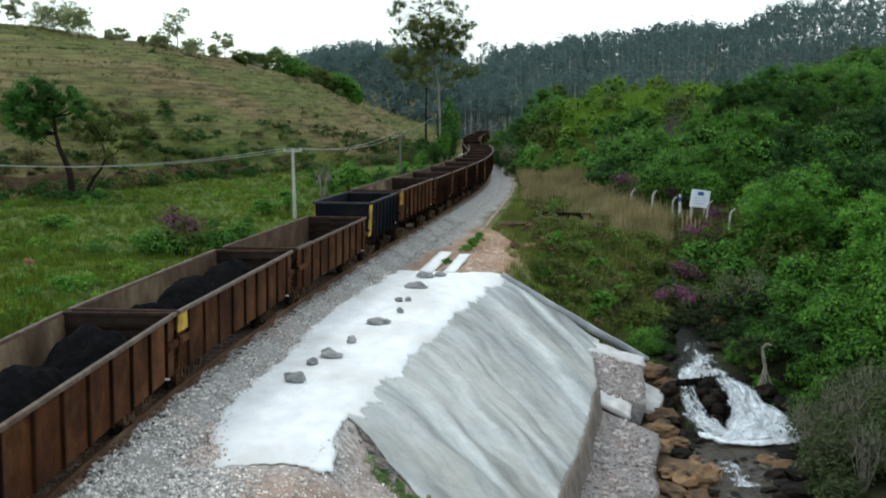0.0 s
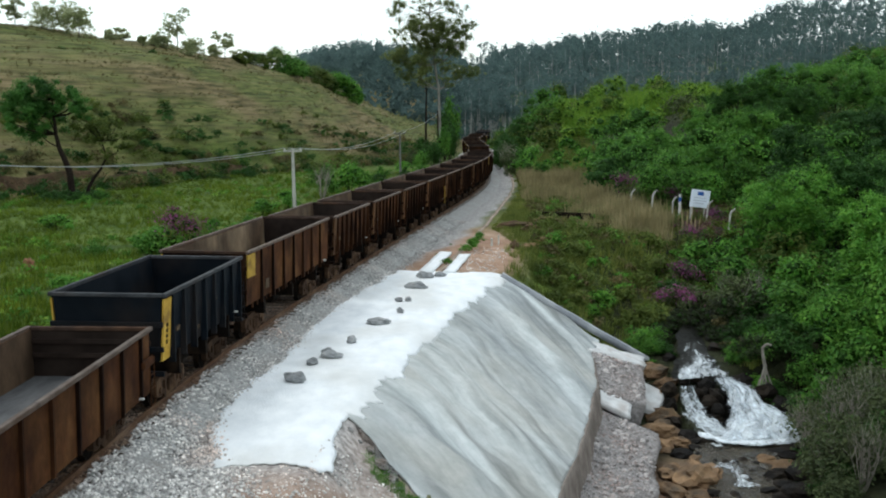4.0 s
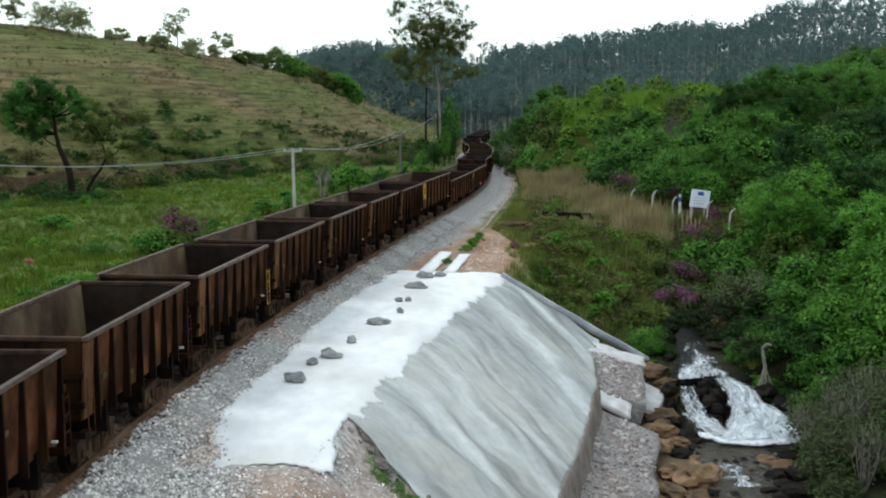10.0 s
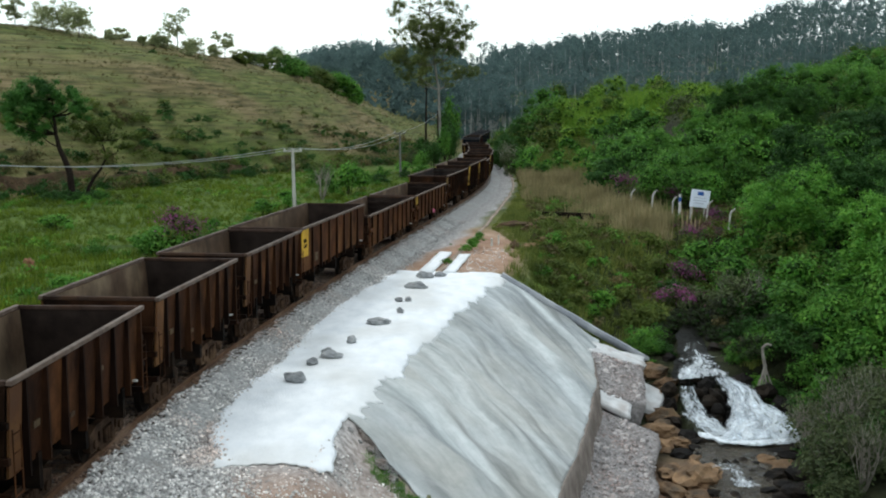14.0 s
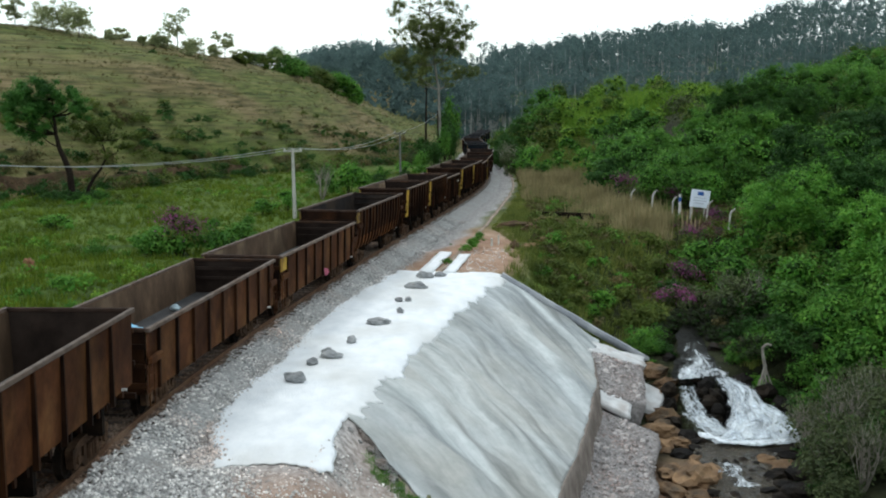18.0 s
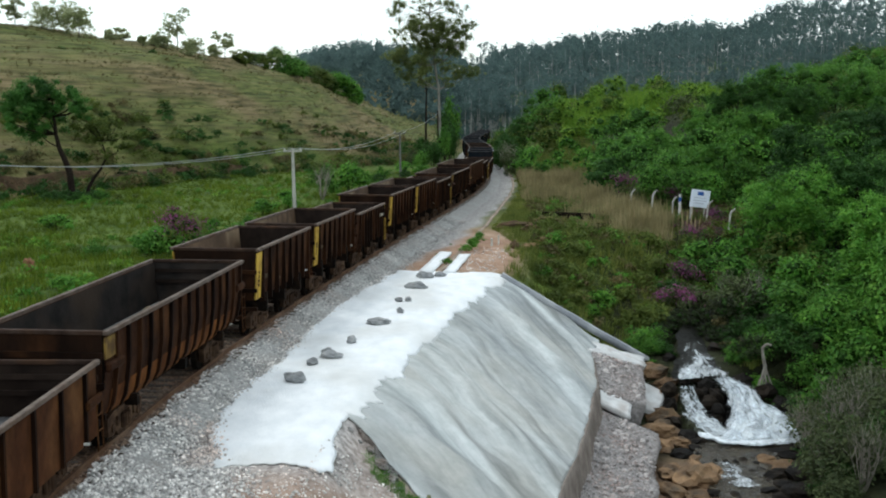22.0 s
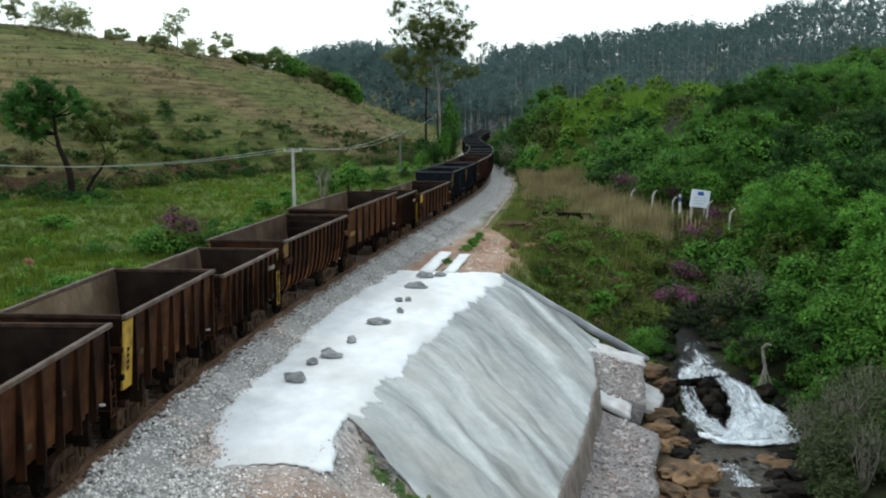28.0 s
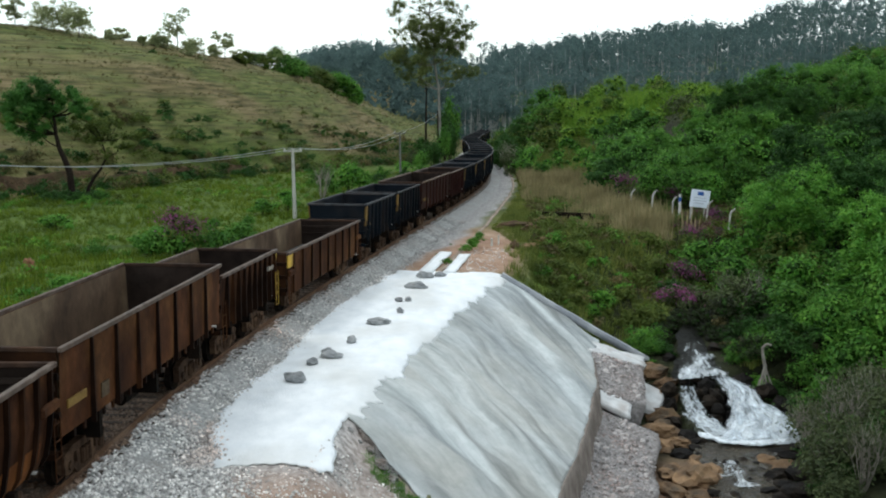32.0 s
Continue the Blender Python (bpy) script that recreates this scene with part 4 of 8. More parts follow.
tagged(patch("cement_pad", np.arange(15.5, 45.6, 0.09), np.linspace(0, 1, 44), pad_where, M_CEMENT, 0.03),
       "fresh white cement pad with ragged edges beside the ballast", "concrete pad")


def slope_foot(a):
    return float(np.interp(a, [18, 23, 30, 38, 41, 45], [11.2, 11.9, 12.8, 13.4, 13.2, 13.5]))


def slope_where(s, t):
    top = float(bench(s)) - 0.45
    o = top + (slope_foot(s) - top) * t
    near = 19.9 - (o - 5.8) * 1.05 + 0.25 * rag(o, 0.8, 33)
    far = 45.2 - 0.1 * (o - 7.6)
    a = near + (far - near) * (s - 18) / 27
    o = top + (slope_foot(a) - top) * t
    return a, o, slope_height(a, o)


slope = patch("shotcrete_slope", np.linspace(18, 45, 190), np.linspace(0, 1, 60), slope_where, M_SHOT, 0.02)
tagged(slope, "grey sprayed concrete embankment slope with flowing folds", "concrete slope")
rim_ = patch("slope_end", np.linspace(5.6, 12.0, 90), np.linspace(0, 1, 10),
             lambda o, t: (19.95 - (o - 5.8) * 1.05 - 0.75 * t * t + 0.25 * rag(o, 0.8, 33) + 0.22 * noise.noise(Vector((o * 3.1, t * 4, 6))), o - 0.12 * t, slope_height(19.9 - (o - 5.8) * 1.05, o) - 0.02 - 0.62 * t + 0.16 * noise.noise(Vector((o * 2.6, t * 3, 1))) * min(1, 4 * t)), M_BROKEN, 0.02)
tagged(rim_, "broken dark rocky near edge of the sprayed concrete", "concrete edge")

rng_b = random.Random(17)
for k in range(10):
    o = 6.0 + 0.29 * k + rng_b.uniform(-0.14, 0.14)
    a = 19.9 - (o - 5.8) * 1.05 - rng_b.uniform(0.05, 0.5)
    bm = bmesh.new()
    d = rng_b.uniform(0.10, 0.30)
    rough_stone(bm, (0, 0, 0), d, d * 0.6, d * 0.45, rng_b, 3)
    ob = part("rubble_lump", bm, M_BROKEN)
    ob.location = on_line(a, o, slope_height(a, o) - 0.24)
    tagged(ob, "dark broken concrete lump at the slope's near edge", "rubble", "rubble at the slope's edge")
# raised kerb along the far edge
kb = patch("edge_kerb", np.linspace(8.3, 15.9, 30), np.linspace(0, 1, 3),
           lambda o, t: (44.75 + 0.12 * max(0, o - 13) + 0.45 * t, o, -0.55 - 0.565 * (o - 8.2) - 0.04 + 0.02 * rag(o, 1.0)), M_KERB, 0.32)
kb.modifiers["thick"].offset = -1.0
tagged(kb, "dark grey concrete kerb down the slope's edge", "kerb")
# earth-coloured foot wall under the slope
tw = patch("foot_wall", np.linspace(14, 41.5, 60), np.linspace(0, 1, 5),
           lambda s, t: (s, slope_foot(s) - 0.03 + 0.34 * t + 0.06 * rag(s, 0.8) * t, slope_height(s, slope_foot(s)) + 0.02 - 1.5 * t), M_SOILWALL, 0.1)
tagged(tw, "brown earth-stained foot wall below the concrete slope", "retaining wall")


def ramp_z(s, o):
    return -5.15 - 0.38 * (o - 13.4) - 0.035 * (37 - s)


def block_z(s, o):
    return -3.58 - 0.28 * (41.9 - s) - 0.27 * (o - 13.2)


M1 = patch("masonry_ramp", np.linspace(20, 37.4, 60), np.linspace(0, 1, 14),
           lambda s, t: (s + 0.3 * rag(t * 3, 0.8), slope_foot(s) + 0.15 + 2.6 * t + 0.35 * rag(s, 0.5, 3) * t, ramp_z(s, slope_foot(s) + 0.15 + 2.6 * t) + 0.06 * rag(s * 2 + t * 8, 1.0)), M_MORTAR, 1.2)
M1.modifiers["thick"].offset = -1.0
tagged(M1, "rough grey rubble masonry ramp above the stream", "masonry")
M2 = patch("masonry_block", np.linspace(38.3, 41.9, 18), np.linspace(13.15, 15.6, 12),
           lambda s, o: (s, o + 0.06 * rag(s, 1.0, o), block_z(s, o) + 0.05 * rag(s * 2 + o * 3, 1.0)), M_MORTAR, 2.6)
M2.modifiers["thick"].offset = -1.0
tagged(M2, "rough grey rubble masonry block beside the stream", "masonry")
for s0, s1, o0, o1, zf, lab in ((37.3, 38.5, 13.35, 14.95, lambda s, o: -4.55 - 0.42 * (o - 13.3) + 0.2 * (s - 38), "white cement step between two masonry blocks"),
                                (41.8, 43.6, 13.0, 15.7, lambda s, o: -3.52 - 0.29 * (o - 13.2) + 0.02 * (s - 43), "white cement step along the masonry block")):
    cap = patch("cement_step", np.linspace(s0, s1, 8), np.linspace(o0, o1, 10), lambda s, o: (s + 0.1 * rag(o, 1.2, s0), o + 0.1 * rag(s, 1.5), zf(s, o) + 0.07 * rag(s + o, 1.2)), M_STEP, 0.22)
    cap.modifiers["thick"].offset = -1.0
    tagged(cap, lab, "concrete step")
bm = bmesh.new()
c8 = [Vector(q) for q in ((8.95, 45.5, -5.74), (9.98, 45.2, -6.02), (10.60, 46.7, -5.50), (9.40, 47.3, -5.00))]
hexa(bm, [q - Vector((0, 0, 0.3)) for q in c8] + c8)
bmesh.ops.bevel(bm, geom=[e for e in bm.edges], offset=0.05, segments=1, affect="EDGES")
slab = part("broken_slab", bm, M_STEP)
tagged(slab, "broken white cement slab leaning over the rocks", "concrete slab")


def stone_meshes(n, mat, seed, sub=1, flat=0.7):
    out = []
    rng = random.Random(seed)
    for k in range(n):
        bm = bmesh.new()
        rough_stone(bm, (0, 0, 0), 1.0, rng.uniform(0.65, 1.0), flat * rng.uniform(0.8, 1.1), rng, sub)
        me = bpy.data.meshes.new("stone")
        bm.to_mesh(me)
        bm.free()
        me.materials.append(mat)
        out.append(me)
    return out


rng = random.Random(5)
MASON = stone_meshes(6, M_MASON, 3, 1, 0.5)
for parent, s0, s1, o0, o1, n, zf in ((M1, 20.5, 37.2, 12.4, 15.9, 230, ramp_z), (M2, 38.4, 41.8, 13.3, 15.5, 62, block_z)):
    for k in range(n):
        s, o = rng.uniform(s0, s1), rng.uniform(o0, o1)
        if parent is M1:
            o = slope_foot(s) + rng.uniform(0.25, 2.6)
        st = part("stone", rng.choice(MASON), None, parent)
        q = rng.uniform(0.09, 0.21)
        st.matrix_basis = Matrix.Translation(on_line(s, o, zf(s, o) + 0.0)) @ Euler((rng.uniform(-0.4, 0.4), 0.5 + rng.uniform(-0.3, 0.3), rng.uniform(0, 6))).to_matrix().to_4x4() @ Matrix.Diagonal((q, q, q, 1))

r_m = np.random.default_rng(31)
s_m = r_m.uniform(20.5, 37.3, 2600)
o_m = np.array([slope_foot(v) for v in s_m]) + r_m.uniform(0.2, 2.7, 2600)
z_m = np.array([ramp_z(a, b) for a, b in zip(s_m, o_m)]) + 0.02
s_b, o_b = r_m.uniform(38.4, 41.8, 700), r_m.uniform(13.2, 15.6, 700)
z_b = np.array([block_z(a, b) for a, b in zip(s_b, o_b)]) + 0.02
GRIT = (np.concatenate([s_m, s_b]), np.concatenate([o_m, o_b]), np.concatenate([z_m, z_b]))

# boulders left on the pad: along, off, half length, half height
for s, o, a, c in ((22.9, 3.7, 0.38, 0.20), (25.2, 3.7, 0.30, 0.13), (26.2, 4.15, 0.38, 0.13), (28.6, 4.35, 0.27, 0.15), (31.9, 4.7, 0.46, 0.16), (34.3, 5.15, 0.20, 0.14),
                   (36.8, 4.62, 0.19, 0.12), (37.0, 5.0, 0.22, 0.12), (40.4, 4.75, 0.48, 0.18), (43.4, 4.7, 0.38, 0.2), (43.9, 5.35, 0.3, 0.14), (26.6, 3.95, 0.26, 0.14)):
    bm = bmesh.new()
    rough_stone(bm, (0, 0, 0), a, a * 0.62, c, rng, 3)
    ob = part("boulder", bm, M_BOULDER)
    ob.matrix_basis = Matrix.Translation(on_line(s, o, -0.47 + c * 0.55)) @ pose(0, 0, 0, 0, 0, rng.uniform(0, 40))
    tagged(ob, "grey angular boulder lying on the white cement", "boulder", "boulders on the pad")

# open drain with two cement edges, then an earth-stained gutter running on beside the ballast
for o0, w, s1, name in ((4.05, 0.75, 52.8, "left"), (5.35, 0.62, 52.0, "right")):
    e = patch("drain_edge", np.linspace(45.2, s1, 16), np.linspace(0, 1, 4),
              lambda s, t: (s + 0.2 * rag(t * 3, 1.0, s1), o0 + w * t + 0.10 * (s - 45) * (-0.2) + 0.05 * rag(s, 1.0, o0), -0.50 + 0.02 * rag(s, 2.0)), M_CEMENT, 0.1)
    tagged(e, "white cement edge of an open drain", "drain edge")
for o0 in (4.95,):
    g = patch("gutter_wall", np.linspace(45.5, 138, 110), np.linspace(0, 1, 2),
              lambda s, t: (s, float(np.interp(s, [45, 60, 90, 138], [0.0, -0.15, -0.95, -1.2])) + o0 + 0.26 * t + 0.10 * rag(s, 0.4, o0), -0.60 + 0.12 + 0.04 * rag(s, 0.8)), M_GUTTER, 0.22)
    g.modifiers["thick"].offset = -1.0
    tagged(g, "earth-stained concrete gutter wall beside the ballast", "gutter", kind="structure")
bm = bmesh.new()
tube(bm, (0, 0, -0.1), (0, 0, 0.62), 0.06, 0.05, 8)
mk = part("marker_post", bm, M_WHITE)
mk.location = on_line(57.5, 6.9, -0.55)
tagged(mk, "short white marker post on bare soil", "post")

# dark earth bank cut into the pasture's foot
M_CUT = surf("dark_red_earth", (0.060, 0.040, 0.024), (0.17, 0.108, 0.064), 0.9, 0.95, 0.9, (0.06, 0.06, 0.026), 0.35, 0.7, 0.0, depth=0.2, fine=5)


def cut_bank():
    X = np.zeros((110, 9))
    Y, Z = X.copy(), X.copy()
    for i in range(110):
        x = -56 + 30 * i / 109
        toe = float(np.interp(x, [-200, -90, -45, -28, -8, 10], [70, 82, 98, 135, 168, 215]))
        tall = (2.2 if x < -39.5 else 1.3) * (0.75 + 0.35 * noise.noise(Vector((x * 0.35, 2, 0)))) * min(1, (i + 1) / 6, (110 - i) / 8)
        for j in range(9):
            t = j / 8
            y = toe + 3.6 + 1.2 * noise.noise(Vector((x * 0.25, 0, 0))) + 1.5 * t + 0.5 * noise.noise(Vector((x * 0.9, t * 2, 4)))
            X[i, j], Y[i, j] = x, y
            Z[i, j] = height(x, y) - 0.15 + tall * math.sin(math.pi * min(1.0, 0.02 + 0.75 * t)) if j < 8 else height(x, y + 1.0) - 0.3
            if j == 8:
                Y[i, j] = y + 1.0
    me = grid_mesh("cut_bank", X, Y, Z)
    me.materials.append(M_CUT)
    return tagged(new("cut_bank", me), "dark reddish earth bank cut into the pasture's foot", "bank", kind="structure")


cut_bank()

# ---- stream ----
def water_material():
    m = surf("stream_water", (0.026, 0.022, 0.015), (0.085, 0.070, 0.046), 1.1, 0.14, 1.0, vary=0.0, depth=0.30, fine=5)
    return m


M_WATER = water_material()
# Near-black, dull twin of the stream water, painted for the shrubs' shade.
M_SHADED = surf("shade_painted_water", (0.006, 0.0065, 0.0055), (0.018, 0.018, 0.015), 0.8, 0.55, 0.9, vary=0.0, depth=0.12, fine=5)
M_WETROCK = surf("wet_dark_rock", (0.004, 0.004, 0.004), (0.018, 0.0155, 0.0135), 2.0, 0.55, 0.5, (0.042, 0.031, 0.021), 0.9, 0.5, 0.25, depth=0.05)
M_BANKROCK = surf("brown_bank_rock", (0.125, 0.075, 0.042), (0.29, 0.185, 0.10), 1.6, 0.75, 0.9, (0.045, 0.040, 0.032), 0.9, 0.8, 0.25, depth=0.06)


def stream_sheet(pts, label):
    pts = [Vector(p) for p in pts]
    rows = []
    for a, b in zip(pts[:-1], pts[1:]):
        n = max(2, int((b - a).length / 0.4))
        for k in range(n):
            rows.append(a.lerp(b, k / n))
    X = np.zeros((len(rows), 9))
    Y, Z = X.copy(), X.copy()
    for i, p in enumerate(rows):
        q = rows[min(i + 1, len(rows) - 1)] - rows[max(i - 1, 0)]
        d = Vector((-q.y, q.x, 0)).normalized()
        for j in range(9):
            half = float(np.interp(p.y, [30, 36, 40, 43.5, 44.5, 47, 50, 60], [1.3, 1.5, 2.1, 2.3, 1.6, 1.3, 0.75, 0.45]))
            t = (j - 4) / 4 * half * (1 + 0.3 * noise.noise(Vector((p.y * 0.9, 1.0 if j > 4 else 6.0, 0))))
            X[i, j], Y[i, j] = p.x + d.x * t, p.y + d.y * t
            Z[i, j] = p.z + float(np.interp(p.y, [43, 47], [0.10, 0.02])) + 0.05 * noise.noise(Vector((X[i, j] * 1.7, Y[i, j] * 1.7, 0)))
    me = grid_mesh("water", X, Y, Z)
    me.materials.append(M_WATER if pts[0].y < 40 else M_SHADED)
    return tagged(new("water", me), label, "stream", kind="structure")


stream_sheet(STREAM[:4], "shallow brownish pool and stream below the fall")
stream_sheet(STREAM[5:], "stream water running to the fall, coloured dark for overhanging shrubs' shade")
# the fall's two streams: left and right edge of each, from the lip down
CHUTE = ([(11.08, 46.3, -5.17), (10.97, 45.4, -5.70), (10.86, 44.2, -6.13), (11.36, 42.9, -6.44)],
         [(11.93, 46.3, -5.17), (12.02, 45.4, -5.70), (12.45, 44.2, -6.10), (13.0, 42.7, -6.42)])
FAN = ([(12.88, 46.8, -4.92), (13.12, 45.9, -5.44), (12.95, 44.4, -5.85), (12.41, 43.3, -6.29), (11.75, 42.1, -6.44)],
       [(13.69, 46.8, -4.87), (14.68, 46.2, -5.25), (14.83, 45.2, -5.61), (15.75, 43.9, -5.96), (15.95, 42.4, -6.44)])


def down(edge, v):
    k = max(0.0, min(0.9999, v)) * (len(edge) - 1)
    i = int(k)
    t = k - i
    return Vector(edge[i]).lerp(Vector(edge[i + 1]), t)


def fall_at(u, v, lift=0.0, of=FAN):
    """A point on one stream of the fall: u across, v down."""
    p = down(of[0], v).lerp(down(of[1], v), u)
    p.z += lift + 0.16 * math.sin(math.pi * v) * (1 - (2 * u - 1) ** 2) + 0.10 * noise.noise(Vector((u * 8, v * 5, 1))) + 0.05 * noise.noise(Vector((u * 23, v * 9, 4)))
    return p


def spray_material(name, across, along, thick, foot, white, ends=0.0):
    """White water with gaps: streaks run with the flow, thinner at the sides, thicker towards the foot."""
    m = bpy.data.materials.new(name)
    m.use_nodes = True
    n, l = m.node_tree.nodes, m.node_tree.links
    b = n["Principled BSDF"]
    b.inputs["Roughness"].default_value = 0.5
    at = n.new("ShaderNodeAttribute")
    at.attribute_name = "flow"
    sep = n.new("ShaderNodeSeparateXYZ")
    l.new(at.outputs["Vector"], sep.inputs[0])

    def calc(op, x, y):
        q = n.new("ShaderNodeMath")
        q.operation = op
        for k, v in ((0, x), (1, y)):
            if isinstance(v, (int, float)):
                q.inputs[k].default_value = v
            else:
                l.new(v, q.inputs[k])
        return q.outputs[0]

    def streak(fx, fy, detail):
        mp = n.new("ShaderNodeMapping")
        mp.inputs["Scale"].default_value = (fx, fy, 7.0)
        l.new(at.outputs["Vector"], mp.inputs["Vector"])
        t = n.new("ShaderNodeTexNoise")
        t.inputs["Scale"].default_value, t.inputs["Detail"].default_value, t.inputs["Distortion"].default_value = 1.0, detail, 0.9
        l.new(mp.outputs[0], t.inputs["Vector"])
        return t.outputs["Fac"]

    broad, fine = streak(across, along, 5), streak(across * 3.3, along * 3.0, 4)
    dense = calc("ADD", calc("MULTIPLY", broad, 0.62), calc("MULTIPLY", fine, 0.38))
    dense = calc("ADD", dense, calc("MULTIPLY", sep.outputs["Y"], foot))
    side = calc("POWER", calc("ABSOLUTE", calc("SUBTRACT", calc("MULTIPLY", sep.outputs["X"], 2.0), 1.0), 0.0), 5.0)
    dense = calc("SUBTRACT", dense, calc("MULTIPLY", side, 0.22))
    if ends:
        tip = calc("POWER", calc("ABSOLUTE", calc("SUBTRACT", calc("MULTIPLY", sep.outputs["Y"], 2.0), 1.0), 0.0), 3.0)
        dense = calc("SUBTRACT", dense, calc("MULTIPLY", tip, ends))
    mr = n.new("ShaderNodeMapRange")
    mr.inputs["From Min"].default_value, mr.inputs["From Max"].default_value = 0.49 - thick, 0.76 - thick
    l.new(dense, mr.inputs["Value"])
    tint = n.new("ShaderNodeValToRGB")
    tint.color_ramp.elements[0].position, tint.color_ramp.elements[1].position = 0.36, 0.58
    tint.color_ramp.elements[0].color, tint.color_ramp.elements[1].color = rgba((0.66, 0.71, 0.74)), rgba(white)
    l.new(streak(across * 1.7, along * 1.7, 5), tint.inputs[0])
    l.new(tint.outputs[0], b.inputs["Base Color"])
    bp = n.new("ShaderNodeBump")
    bp.inputs["Strength"].default_value, bp.inputs["Distance"].default_value = 0.6, 0.10
    l.new(dense, bp.inputs["Height"])
    l.new(bp.outputs[0], b.inputs["Normal"])
    tr = n.new("ShaderNodeBsdfTransparent")
    mix = n.new("ShaderNodeMixShader")
    l.new(mr.outputs[0], mix.inputs[0])
    l.new(tr.outputs[0], mix.inputs[1])
    l.new(b.outputs[0], mix.inputs[2])
    l.new(mix.outputs[0], n["Material Output"].inputs["Surface"])
    return m


M_FALL = spray_material("falling_water", 5.0, 4.2, 0.03, 0.10, (0.82, 0.90, 0.97))
M_CHUTE = spray_material("chute_water", 3.2, 4.6, 0.03, 0.05, (0.82, 0.90, 0.97))
M_RAPID = spray_material("broken_rapids", 4.5, 2.6, -0.06, 0.17, (0.82, 0.88, 0.93))
M_CLOT = spray_material("torn_spray", 2.2, 1.6, 0.05, 0.0, (0.84, 0.91, 0.97), 0.35)
M_BOIL = spray_material("boiling_foam", 3.0, 9.0, 0.24, 0.0, (0.86, 0.92, 0.97))


def spray(name, where, n, m, layers, material, label, cat, seed):
    """Layers of torn white water over a surface; where(u, v, lift) gives the place, u across from 0 to 1, v along."""
    for k in range(layers):
        X = np.zeros((n, m))
        Y, Z = X.copy(), X.copy()
        F = np.zeros((n, m, 3))
        for i in range(n):
            for j in range(m):
                v, u = i / (n - 1), j / (m - 1)
                w = u + 0.05 * noise.noise(Vector((v * 8, seed + k, u * 2)))
                X[i, j], Y[i, j], Z[i, j] = where(w, v, 0.05 * k + 0.07 * noise.noise(Vector((w * 14, v * 7, seed + 3.1 * k))))
                F[i, j] = (u, v, seed * 0.37 + 0.61 * k)
        me = grid_mesh(name, X, Y, Z)
        at = me.attributes.new("flow", "FLOAT_VECTOR", "POINT")
        at.data.foreach_set("vector", F.reshape(-1).astype(np.float32))
        me.materials.append(material)
        tagged(new(name, me), label, cat, kind="stuff")


def upper_flow(u, v, lift):
    p = Vector((12.95, 51.6, -4.30)).lerp(Vector((12.35, 46.6, -4.84)), v)
    return Vector((p.x + u * (0.50 + 0.95 * v ** 0.8), p.y + 0.45 * u, p.z + lift + 0.07))


def lower_flow(u, v, lift):
    p = Vector((11.5, 39.6, -6.46)).lerp(Vector((11.5, 37.4, -6.62)), v)
    return Vector((p.x + u * (0.4 + 0.25 * math.sin(7 * v)) + 0.3 * v, p.y, p.z + lift))


def foot_flow(u, v, lift):
    """Foam along the foot of the fall, bowed towards the pool."""
    x = 11.3 + 4.3 * v
    return Vector((x, 42.55 - 0.55 * math.sin(math.pi * v) + 0.45 * u + (0.35 if v < 0.12 else 0.0), -6.40 + lift))


def far_flow(u, v, lift):
    p = Vector((27.6, 62.9, -2.85)).lerp(Vector((23.4, 61.5, -3.05)), v)
    return Vector((p.x, p.y + 0.4 * u, p.z + 0.05 + lift))


spray("waterfall", lambda u, v, z: fall_at(u, v, z, CHUTE), 44, 14, 2, M_CHUTE, "narrow torn chute of white water beside dark rocks", "waterfall", 3.0)
spray("waterfall", lambda u, v, z: fall_at(u, v, z, FAN), 54, 36, 4, M_FALL, "broad fan of white water spreading into a pool", "waterfall", 8.0)
spray("white_water", lambda u, v, z: upper_flow(2 * u - 1, v, z), 34, 18, 2, M_RAPID, "broken white water running to the lip of the fall", "rapids", 5.0)
spray("white_water", lambda u, v, z: lower_flow(2 * u - 1, v, z), 34, 14, 2, M_RAPID, "broken white water below the pool", "rapids", 7.0)
spray("white_water", lambda u, v, z: foot_flow(2 * u - 1, v, z), 60, 12, 2, M_BOIL, "white boiling foam at the foot of the fall", "rapids", 9.0)
spray("white_water", lambda u, v, z: far_flow(2 * u - 1, v, z), 30, 10, 2, M_RAPID, "white water glimpsed between the trees upstream", "rapids", 11.0)
# dark rocks that split the fall and hem it in: x, y, z, half length, half height
for x, y, z, a, c in ((12.40, 46.35, -5.10, 0.50, 0.36), (12.15, 46.1, -5.35, 0.36, 0.34), (12.70, 45.8, -5.45, 0.42, 0.36), (12.35, 45.5, -5.70, 0.48, 0.40), (12.65, 45.0, -5.90, 0.42, 0.36), (12.45, 44.6, -6.20, 0.34, 0.26),
                      (11.50, 46.75, -5.02, 0.32, 0.20), (12.05, 46.9, -4.92, 0.26, 0.18), (10.75, 46.5, -5.35, 0.40, 0.36), (10.60, 45.6, -5.85, 0.42, 0.40), (10.50, 44.4, -6.35, 0.50, 0.36), (10.85, 43.3, -6.55, 0.55, 0.32), (11.15, 42.5, -6.60, 0.45, 0.24),
                      (14.35, 46.95, -5.00, 0.50, 0.30), (15.15, 46.0, -5.30, 0.55, 0.40), (15.55, 45.0, -5.70, 0.55, 0.45), (15.95, 43.9, -6.10, 0.55, 0.45), (14.0, 43.2, -6.42, 0.30, 0.20), (14.6, 43.5, -6.25, 0.26, 0.18)):
    bm = bmesh.new()
    rough_stone(bm, (0, 0, 0), a, a * 0.8, c, rng, 2)
    ob = part("rock", bm, M_WETROCK, smooth=False)
    ob.location = (x, y, z)
    tagged(ob, "wet black rock splitting the falling water", "rock", "rocks in the stream")
